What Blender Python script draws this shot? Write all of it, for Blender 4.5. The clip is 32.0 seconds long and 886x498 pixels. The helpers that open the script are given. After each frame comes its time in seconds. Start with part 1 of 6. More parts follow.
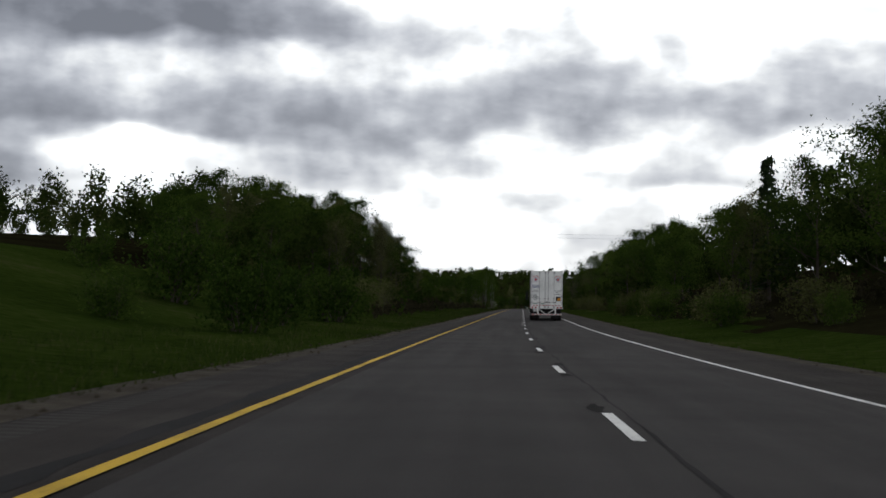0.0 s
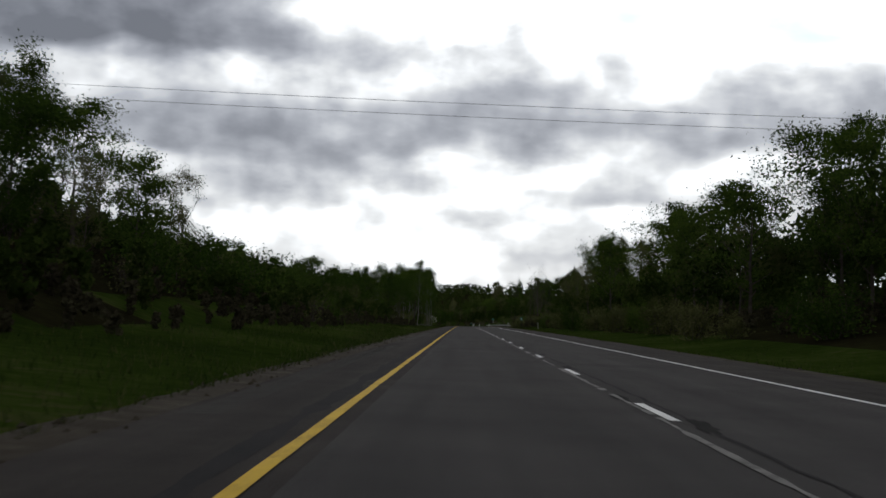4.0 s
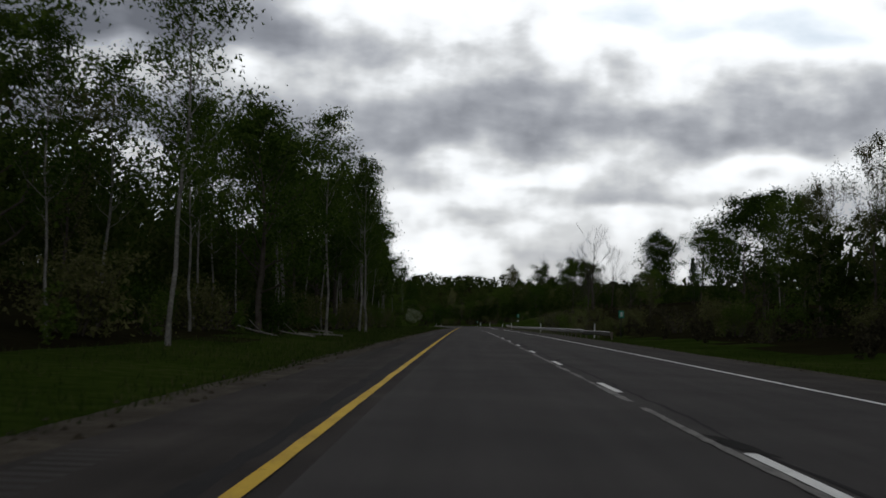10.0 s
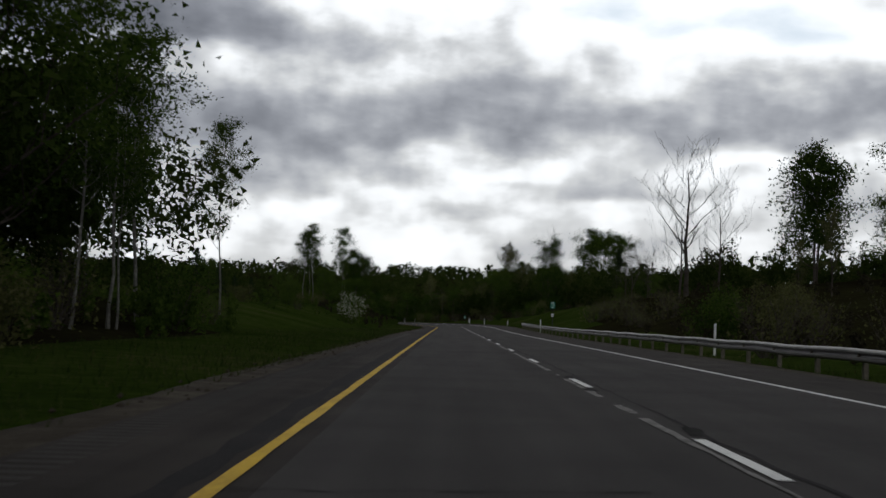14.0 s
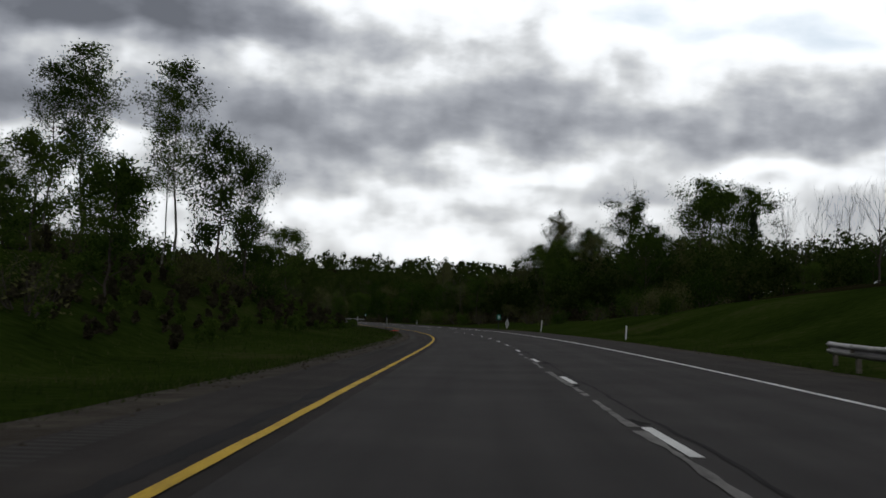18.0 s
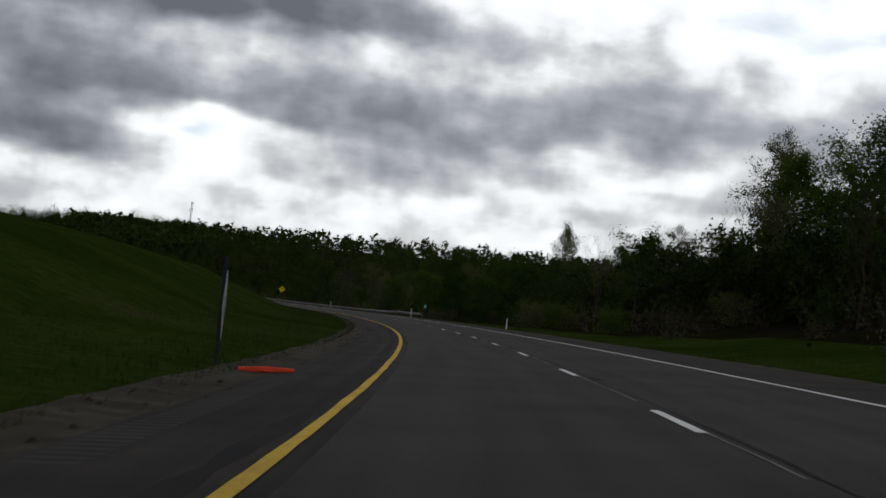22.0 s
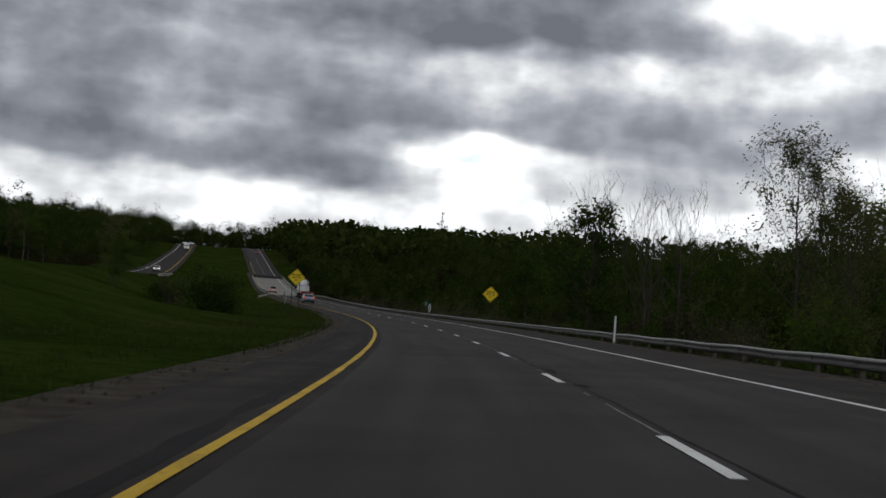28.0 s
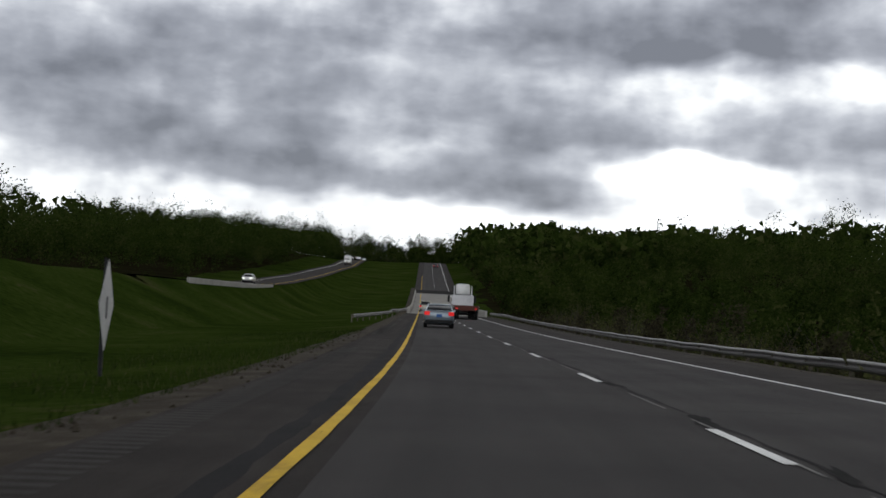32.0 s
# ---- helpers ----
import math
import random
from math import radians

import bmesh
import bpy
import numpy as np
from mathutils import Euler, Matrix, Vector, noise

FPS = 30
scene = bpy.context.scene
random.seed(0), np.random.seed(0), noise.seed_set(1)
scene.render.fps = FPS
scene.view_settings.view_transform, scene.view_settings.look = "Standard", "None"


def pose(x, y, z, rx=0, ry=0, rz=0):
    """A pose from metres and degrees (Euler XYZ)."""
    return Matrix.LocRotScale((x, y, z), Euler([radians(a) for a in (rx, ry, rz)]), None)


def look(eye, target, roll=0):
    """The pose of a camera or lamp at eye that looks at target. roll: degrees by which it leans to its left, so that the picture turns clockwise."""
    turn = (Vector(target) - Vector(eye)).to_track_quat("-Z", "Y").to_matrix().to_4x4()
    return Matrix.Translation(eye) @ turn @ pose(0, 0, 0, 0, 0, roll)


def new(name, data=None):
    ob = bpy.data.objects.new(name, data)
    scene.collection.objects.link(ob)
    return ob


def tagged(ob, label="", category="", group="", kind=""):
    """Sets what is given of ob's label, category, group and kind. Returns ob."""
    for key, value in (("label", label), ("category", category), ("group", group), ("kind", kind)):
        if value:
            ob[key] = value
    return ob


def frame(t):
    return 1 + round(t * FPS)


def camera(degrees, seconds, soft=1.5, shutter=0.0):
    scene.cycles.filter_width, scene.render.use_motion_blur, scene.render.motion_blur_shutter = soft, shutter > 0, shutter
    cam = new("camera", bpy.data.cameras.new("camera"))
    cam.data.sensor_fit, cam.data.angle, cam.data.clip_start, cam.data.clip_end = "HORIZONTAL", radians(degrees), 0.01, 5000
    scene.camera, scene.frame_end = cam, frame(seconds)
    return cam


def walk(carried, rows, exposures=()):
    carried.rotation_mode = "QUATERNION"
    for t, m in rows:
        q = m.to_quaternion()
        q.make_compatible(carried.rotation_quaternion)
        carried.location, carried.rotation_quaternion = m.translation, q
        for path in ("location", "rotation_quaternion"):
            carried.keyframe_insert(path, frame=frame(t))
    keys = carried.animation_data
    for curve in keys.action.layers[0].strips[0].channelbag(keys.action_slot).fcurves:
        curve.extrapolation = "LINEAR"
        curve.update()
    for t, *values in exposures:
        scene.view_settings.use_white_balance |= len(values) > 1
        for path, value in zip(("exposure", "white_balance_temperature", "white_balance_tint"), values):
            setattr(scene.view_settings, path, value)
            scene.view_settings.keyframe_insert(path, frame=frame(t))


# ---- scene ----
# ---------- the road's line: metres along it, offset to the right of the yellow line ----------
STEP = 2.0
S_MIN, S_MAX = -240.0, 3400.0
S_AXIS = np.arange(S_MIN, S_MAX + STEP, STEP)


def smooth_line(knots, width):
    """Piecewise linear knots, rounded off over a width in metres."""
    xs, ys = zip(*knots)
    raw = np.interp(np.arange(S_MIN - 200, S_MAX + 200 + STEP, STEP), xs, ys)
    n = max(1, int(width / STEP))
    raw = np.convolve(raw, np.ones(n) / n, "same")
    cut = int(200 / STEP)
    return raw[cut:cut + len(S_AXIS)]


HEADING = smooth_line([(-240, 6.6), (77, 0), (657, 0), (1090, 28.0), (3400, 28.0)], 50)
GRADE = smooth_line([(-240, -0.012), (0, -0.006), (95, 0.003), (330, 0.001), (480, -0.0026), (640, -0.005), (800, -0.005),
                     (940, -0.004), (1000, -0.001), (1062, 0.003), (1100, 0.007), (1180, 0.012), (1260, 0.014), (1340, 0.052),
                     (1450, 0.075), (1620, 0.075), (1690, 0.008), (1800, -0.01), (3400, -0.01)], 40)
BANK = smooth_line([(-240, -1.7), (0, -1.65), (50, -0.9), (200, -0.5), (330, -0.1), (430, 0.2), (565, 0.3), (600, 1.1), (631, 2.5),
                    (664, 3.1), (730, 3.9), (800, 3.2), (913, 2.7), (963, 2.0), (1030, 1.5), (1062, 1.1), (1130, 0.0), (3400, 0)], 24)
_h = np.radians(HEADING)
AX = np.concatenate([[0], np.cumsum(-np.sin(_h[:-1]) * STEP)])
AY = np.concatenate([[0], np.cumsum(np.cos(_h[:-1]) * STEP)])
AZ = np.concatenate([[0], np.cumsum(GRADE[:-1] * STEP)])
_i0 = int(round(-S_MIN / STEP))
AX, AY, AZ = AX - AX[_i0], AY - AY[_i0], AZ - AZ[_i0]


def at(s, o, dz=0.0):
    """World place s metres along the road and o metres right of the yellow line, dz over the road's plane (arrays or numbers)."""
    h = np.radians(np.interp(s, S_AXIS, HEADING))
    bank = np.radians(np.interp(s, S_AXIS, BANK))
    x = np.interp(s, S_AXIS, AX) + np.cos(h) * o
    y = np.interp(s, S_AXIS, AY) + np.sin(h) * o
    z = np.interp(s, S_AXIS, AZ) + np.clip(o, -7, 13) * np.tan(bank) + dz
    return np.stack(np.broadcast_arrays(x, y, z), -1)


def spot(s, o, dz=0.0, turn=0.0, lean=True):
    """A pose on the road's plane, its y axis along the road."""
    p = at(s, o, dz)
    h = float(np.interp(s, S_AXIS, HEADING))
    bank = float(np.interp(s, S_AXIS, BANK)) if lean else 0.0
    slope = math.degrees(math.atan(float(np.interp(s, S_AXIS, GRADE)))) if lean else 0.0
    return pose(*p, 0, 0, h) @ pose(0, 0, 0, slope, -bank, turn)


# ---------- camera ----------
EYE = 1.036
cam = camera(37.35, 32.0, soft=1.6, shutter=0.12)
# seconds, metres along the road, offset from the yellow line, yaw, pitch, roll
ROWS = [
    (0.0, -0.12, 2.398, 3.476, 2.526, 0.089),
    (0.5, 16.14, 2.234, 2.917, 2.683, 0.025),
    (1.0, 32.32, 2.030, 2.369, 2.809, 0.171),
    (1.5, 48.47, 1.836, 1.841, 2.945, 0.618),
    (2.0, 64.61, 1.661, 1.412, 3.032, 1.024),
    (2.5, 80.81, 1.517, 1.174, 3.078, 1.091),
    (3.0, 97.10, 1.393, 1.086, 3.154, 0.997),
    (3.5, 113.79, 1.351, 0.968, 3.223, 1.038),
    (4.0, 130.59, 1.319, 0.880, 3.242, 1.128),
    (4.5, 147.42, 1.298, 0.893, 3.241, 1.128),
    (5.0, 164.26, 1.276, 0.905, 3.210, 1.149),
    (5.5, 181.07, 1.254, 0.937, 3.219, 1.149),
    (6.0, 197.84, 1.242, 0.869, 3.137, 1.299),
    (6.5, 214.22, 1.246, 0.821, 3.079, 1.438),
    (7.0, 230.63, 1.260, 0.872, 3.000, 1.427),
    (7.5, 247.40, 1.245, 0.927, 3.023, 1.455),
    (8.0, 264.25, 1.240, 0.922, 3.086, 1.472),
    (8.5, 281.16, 1.235, 0.887, 3.089, 1.519),
    (9.0, 298.10, 1.230, 0.882, 3.082, 1.646),
    (9.5, 315.19, 1.256, 0.907, 3.107, 1.695),
    (10.0, 332.22, 1.282, 0.971, 3.112, 1.684),
    (10.5, 348.93, 1.276, 1.055, 3.080, 1.751),
    (11.0, 365.53, 1.261, 0.969, 3.058, 1.919),
    (11.5, 382.10, 1.255, 0.833, 3.056, 1.986),
    (12.0, 398.71, 1.260, 0.787, 3.034, 1.914),
    (12.5, 415.36, 1.258, 0.753, 3.022, 1.897),
    (13.0, 432.04, 1.266, 0.670, 3.041, 1.990),
    (13.5, 448.67, 1.297, 0.437, 3.011, 1.944),
    (14.0, 465.24, 1.337, 0.184, 2.921, 1.818),
    (14.5, 481.78, 1.415, 0.205, 2.944, 1.784),
    (15.0, 498.25, 1.503, 0.315, 2.986, 1.740),
    (15.5, 514.72, 1.592, 0.405, 3.028, 1.666),
    (16.0, 531.17, 1.690, 0.526, 3.071, 1.672),
    (16.5, 547.65, 1.778, 0.676, 3.093, 1.738),
    (17.0, 564.20, 1.827, 0.817, 3.085, 1.994),
    (17.5, 580.93, 1.818, 0.987, 3.021, 2.304),
    (18.0, 597.71, 1.790, 1.157, 2.957, 2.903),
    (18.5, 614.49, 1.732, 1.297, 2.853, 3.673),
    (19.0, 631.18, 1.674, 1.397, 2.699, 4.283),
    (19.5, 647.71, 1.585, 1.623, 2.655, 4.627),
    (20.0, 664.15, 1.486, 2.118, 2.592, 4.901),
    (20.5, 680.56, 1.397, 2.984, 2.598, 5.226),
    (21.0, 696.97, 1.308, 4.030, 2.705, 5.490),
    (21.5, 713.28, 1.280, 4.974, 2.663, 5.733),
    (22.0, 729.61, 1.253, 5.988, 2.622, 5.847),
    (22.5, 745.97, 1.225, 7.123, 2.651, 5.680),
    (23.0, 762.41, 1.207, 8.247, 2.680, 5.464),
    (23.5, 779.16, 1.128, 9.236, 2.630, 5.245),
    (24.0, 795.99, 1.038, 10.184, 2.649, 5.026),
    (24.5, 812.83, 0.969, 11.123, 2.719, 4.917),
    (25.0, 829.61, 0.950, 12.012, 2.749, 4.858),
    (25.5, 846.16, 1.052, 12.956, 2.708, 4.731),
    (26.0, 862.67, 1.184, 13.951, 2.667, 4.633),
    (26.5, 879.14, 1.336, 14.915, 2.637, 4.555),
    (27.0, 895.62, 1.478, 15.979, 2.606, 4.448),
    (27.5, 912.12, 1.601, 16.914, 2.575, 4.390),
    (28.0, 928.68, 1.683, 18.158, 2.594, 4.133),
    (28.5, 945.39, 1.680, 19.689, 2.639, 3.856),
    (29.0, 962.16, 1.627, 21.160, 2.683, 3.750),
    (29.5, 978.92, 1.554, 22.391, 2.718, 3.724),
    (30.0, 995.62, 1.471, 23.432, 2.762, 3.607),
    (30.5, 1012.17, 1.371, 24.332, 2.881, 3.412),
    (31.0, 1028.64, 1.271, 25.231, 3.009, 3.267),
    (31.5, 1045.09, 1.171, 26.151, 3.088, 3.142),
    (32.0, 1061.57, 1.102, 27.070, 3.076, 2.906),
]
walk(cam, [(t, pose(*at(s, e, EYE), 90 + p, -r, w)) for t, s, e, w, p, r in ROWS],
     [(0, -0.68), (3, -0.75), (6, -1.05), (7, -1.22), (8.3, -1.12), (13, -1.1), (22, -1.15), (25, -1.2), (28, -0.95), (30, -0.62), (32, -0.5)])

# ---------- sky and light ----------
world = bpy.data.worlds.new("world")
scene.world = world
world.use_nodes = True
wt = world.node_tree
for n in list(wt.nodes):
    wt.nodes.remove(n)


def wnode(kind, **values):
    n = wt.nodes.new(kind)
    for key, v in values.items():
        if key == "op":
            n.operation = v
        elif key in n.inputs:
            n.inputs[key].default_value = v
    return n


def wmath(op, a, b=0.0, c=0.0, clamp=False):
    n = wt.nodes.new("ShaderNodeMath")
    n.operation, n.use_clamp = op, clamp
    for i, v in enumerate((a, b, c)):
        if hasattr(v, "links"):
            wt.links.new(v, n.inputs[i])
        else:
            n.inputs[i].default_value = v
    return n.outputs[0]


coord = wt.nodes.new("ShaderNodeTexCoord")
sep = wt.nodes.new("ShaderNodeSeparateXYZ")
wt.links.new(coord.outputs["Generated"], sep.inputs[0])
DX, DY, DZ = sep.outputs
# azimuth (degrees to the left of +y) and elevation
azim = wmath("MULTIPLY", wmath("ARCTAN2", wmath("MULTIPLY", DX, -1.0), DY), 57.2958)
elev = wmath("MULTIPLY", wmath("ARCSINE", DZ), 57.2958)


def puffs(across, high, detail, rough, distort, shift, lift=0.0):
    """Cloud noise whose lumps are so many degrees across and high."""
    c = wt.nodes.new("ShaderNodeCombineXYZ")
    wt.links.new(wmath("DIVIDE", azim, across), c.inputs[0])
    wt.links.new(wmath("DIVIDE", wmath("ADD", elev, lift), high), c.inputs[1])
    c.inputs[2].default_value = shift
    n = wt.nodes.new("ShaderNodeTexNoise")
    n.inputs["Scale"].default_value, n.inputs["Detail"].default_value = 1.0, detail
    n.inputs["Roughness"].default_value, n.inputs["Distortion"].default_value = rough, distort
    wt.links.new(c.outputs[0], n.inputs[0])
    return n.outputs[0]


big = puffs(6.5, 2.8, 5.0, 0.5, 0.2, 3.1)
cover = wmath("ADD", wmath("MULTIPLY", big, 0.50), 0.19)
# the cloud field's larger masses: azimuth, elevation of the base, half-width, reach above, reach below, thickness
DARK_MASSES = [
    (15, 11.9, 8, 3.4, 0.7, 0.42), (27, 12.6, 8, 2.6, 1.2, 0.15), (12, 7.7, 9, 2.3, 0.5, 0.21), (23, 8.1, 7, 2.0, 0.7, 0.22), (1, 8.0, 6, 2.5, 0.7, 0.13),
    (-4, 8.6, 4, 1.6, 0.7, 0.11), (-12, 8.0, 7, 1.6, 0.5, 0.13), (-19, 8.8, 5, 1.6, 1.0, 0.14), (-7.3, 5.5, 3.4, 0.8, 0.4, 0.20), (9, 5.3, 4.5, 1.3, 0.5, 0.15),
    (25, 5.5, 6, 1.4, 0.4, 0.26), (35, 5.9, 9, 2.2, 0.6, 0.26), (33, 10.0, 10, 3.0, 1.8, 0.22), (44, 9.0, 8, 4.0, 2.5, 0.29),
]
BRIGHT_MASSES = [
    (-6, 13.0, 8, 2.4, 1.5, -0.30), (-17, 12.4, 5, 2.2, 1.5, -0.20), (5.5, 13.4, 4, 1.6, 1.2, -0.18), (14, 10.5, 7, 0.8, 0.6, -0.05), (17.6, 6.7, 2.8, 1.0, 1.1, -0.34),
    (15.5, 5.2, 3, 0.8, 0.8, -0.20), (0.5, 5.2, 2.8, 0.9, 0.8, -0.17), (-12, 6.7, 3.5, 0.5, 0.5, -0.18), (-2.5, 6.2, 2.2, 0.5, 0.4, -0.15), (12, 3.0, 90, 1.5, 3.0, -0.08),
]
total = cover
# the masses have uneven outlines
waver = wmath("MULTIPLY", wmath("SUBTRACT", puffs(4.4, 2.0, 2.0, 0.4, 0.0, 71.0), 0.5), 8.0)
heave = wmath("MULTIPLY", wmath("SUBTRACT", puffs(3.6, 1.8, 2.0, 0.4, 0.0, 83.0), 0.5), 2.2)
azim_w, elev_w = wmath("ADD", azim, waver), wmath("ADD", elev, heave)
for az, el, wa, above, below, k in DARK_MASSES + BRIGHT_MASSES:
    a = wmath("DIVIDE", wmath("SUBTRACT", azim_w, az), wa)
    rise = wmath("SUBTRACT", elev_w, el)
    e = wmath("MAXIMUM", wmath("DIVIDE", rise, above), wmath("DIVIDE", rise, -below))
    d2 = wmath("ADD", wmath("MULTIPLY", a, a), wmath("MULTIPLY", e, e))
    total = wmath("MULTIPLY_ADD", wmath("EXPONENT", wmath("MULTIPLY", d2, -1.0)), k, total)


def step(lo, hi, value):
    n = wt.nodes.new("ShaderNodeMapRange")
    n.interpolation_type = "SMOOTHSTEP"
    wt.links.new(value, n.inputs[0])
    n.inputs[1].default_value, n.inputs[2].default_value = lo, hi
    return n.outputs[0]


# thick parts are dark, heads are lit from above and shaded towards their flat bases
depth, relief = total, 0.0
for across, high, shift, amount, lit in ((3.6, 2.2, 17.0, 0.62, 0.75), (1.5, 1.0, 29.0, 0.26, 0.6)):
    lumps = puffs(across, high, 7.0, 0.55, 0.1, shift)
    upper = puffs(across, high, 3.0, 0.5, 0.1, shift, high * 0.22)
    depth = wmath("MULTIPLY_ADD", wmath("SUBTRACT", lumps, 0.5), amount, depth)
    relief = wmath("MULTIPLY_ADD", wmath("SUBTRACT", lumps, upper), amount * lit, relief)
thick = wmath("SUBTRACT", depth, relief)
fall = wt.nodes.new("ShaderNodeValToRGB")
wt.links.new(thick, fall.inputs[0])
fe = fall.color_ramp.elements
fe[0].position, fe[0].color = 0.20, (1.0, 1.0, 1.0, 1)
fe[1].position, fe[1].color = 0.88, (0.12, 0.12, 0.12, 1)
for at0, v in ((0.35, 0.80), (0.42, 0.60), (0.49, 0.46), (0.58, 0.33), (0.70, 0.22)):
    fe.new(at0).color = (v, v, v, 1)
light = wmath("MULTIPLY", fall.outputs[0], 1.5)
tint = wt.nodes.new("ShaderNodeValToRGB")
wt.links.new(light, tint.inputs[0])
cr = tint.color_ramp
cr.elements[0].position, cr.elements[0].color = 0.15, (0.90, 0.96, 1.13, 1)
cr.elements[1].position, cr.elements[1].color = 0.80, (0.97, 1, 1.03, 1)
# thin blue where the cover opens
open_blue = wt.nodes.new("ShaderNodeMixRGB")
open_blue.inputs[2].default_value = (0.80, 0.93, 1.06, 1)
wt.links.new(step(0.24, 0.04, total), open_blue.inputs[0])
shaded = wt.nodes.new("ShaderNodeVectorMath")
shaded.operation = "SCALE"
wt.links.new(tint.outputs[0], shaded.inputs[0])
wt.links.new(light, shaded.inputs["Scale"])
wt.links.new(shaded.outputs[0], open_blue.inputs[1])
# the unseen sky overhead is dimmed so the ground stays dark; ahead stays full
ahead = wmath("ADD", wmath("ADD", wmath("MULTIPLY", DX, -0.20), wmath("MULTIPLY", DY, 0.96)), wmath("MULTIPLY", DZ, 0.20))
thin = wt.nodes.new("ShaderNodeMapRange")
thin.interpolation_type = "SMOOTHSTEP"
wt.links.new(ahead, thin.inputs[0])
for i, v in ((1, 0.30), (2, 0.84), (3, 0.07), (4, 1.0)):
    thin.inputs[i].default_value = v
# low over the horizon behind, the unseen sky is brightened to light rear faces
behind = wt.nodes.new("ShaderNodeMapRange")
behind.interpolation_type = "SMOOTHSTEP"
wt.links.new(wmath("MULTIPLY", ahead, -1.0), behind.inputs[0])
for i, v in ((1, 0.20), (2, 0.80), (3, 0.0), (4, 1.6)):
    behind.inputs[i].default_value = v
sky_gain = wmath("ADD", thin.outputs[0], behind.outputs[0])
deck_tint = wt.nodes.new("ShaderNodeVectorMath")
deck_tint.operation = "SCALE"
wt.links.new(open_blue.outputs[0], deck_tint.inputs[0])
wt.links.new(wmath("MULTIPLY", sky_gain, 1.65), deck_tint.inputs["Scale"])
nishita = wt.nodes.new("ShaderNodeTexSky")
nishita.sky_type, nishita.sun_disc = "NISHITA", False
nishita.sun_elevation, nishita.sun_rotation = radians(38), radians(12)
mix = wt.nodes.new("ShaderNodeMixRGB")
mix.blend_type = "ADD"
mix.inputs[0].default_value = 0.006
wt.links.new(deck_tint.outputs[0], mix.inputs[1])
wt.links.new(nishita.outputs[0], mix.inputs[2])
back = wt.nodes.new("ShaderNodeBackground")
back.inputs[1].default_value = 1.0
wt.links.new(mix.outputs[0], back.inputs[0])
out = wt.nodes.new("ShaderNodeOutputWorld")
wt.links.new(back.outputs[0], out.inputs[0])

sun = bpy.data.lights.new("sun", "SUN")
sun.energy, sun.angle, sun.color = 0.5, radians(12), (1.0, 0.96, 0.9)
sun_ob = new("sun", sun)
sun_ob.matrix_world = look((0, 0, 100), (-20, -100, 20))

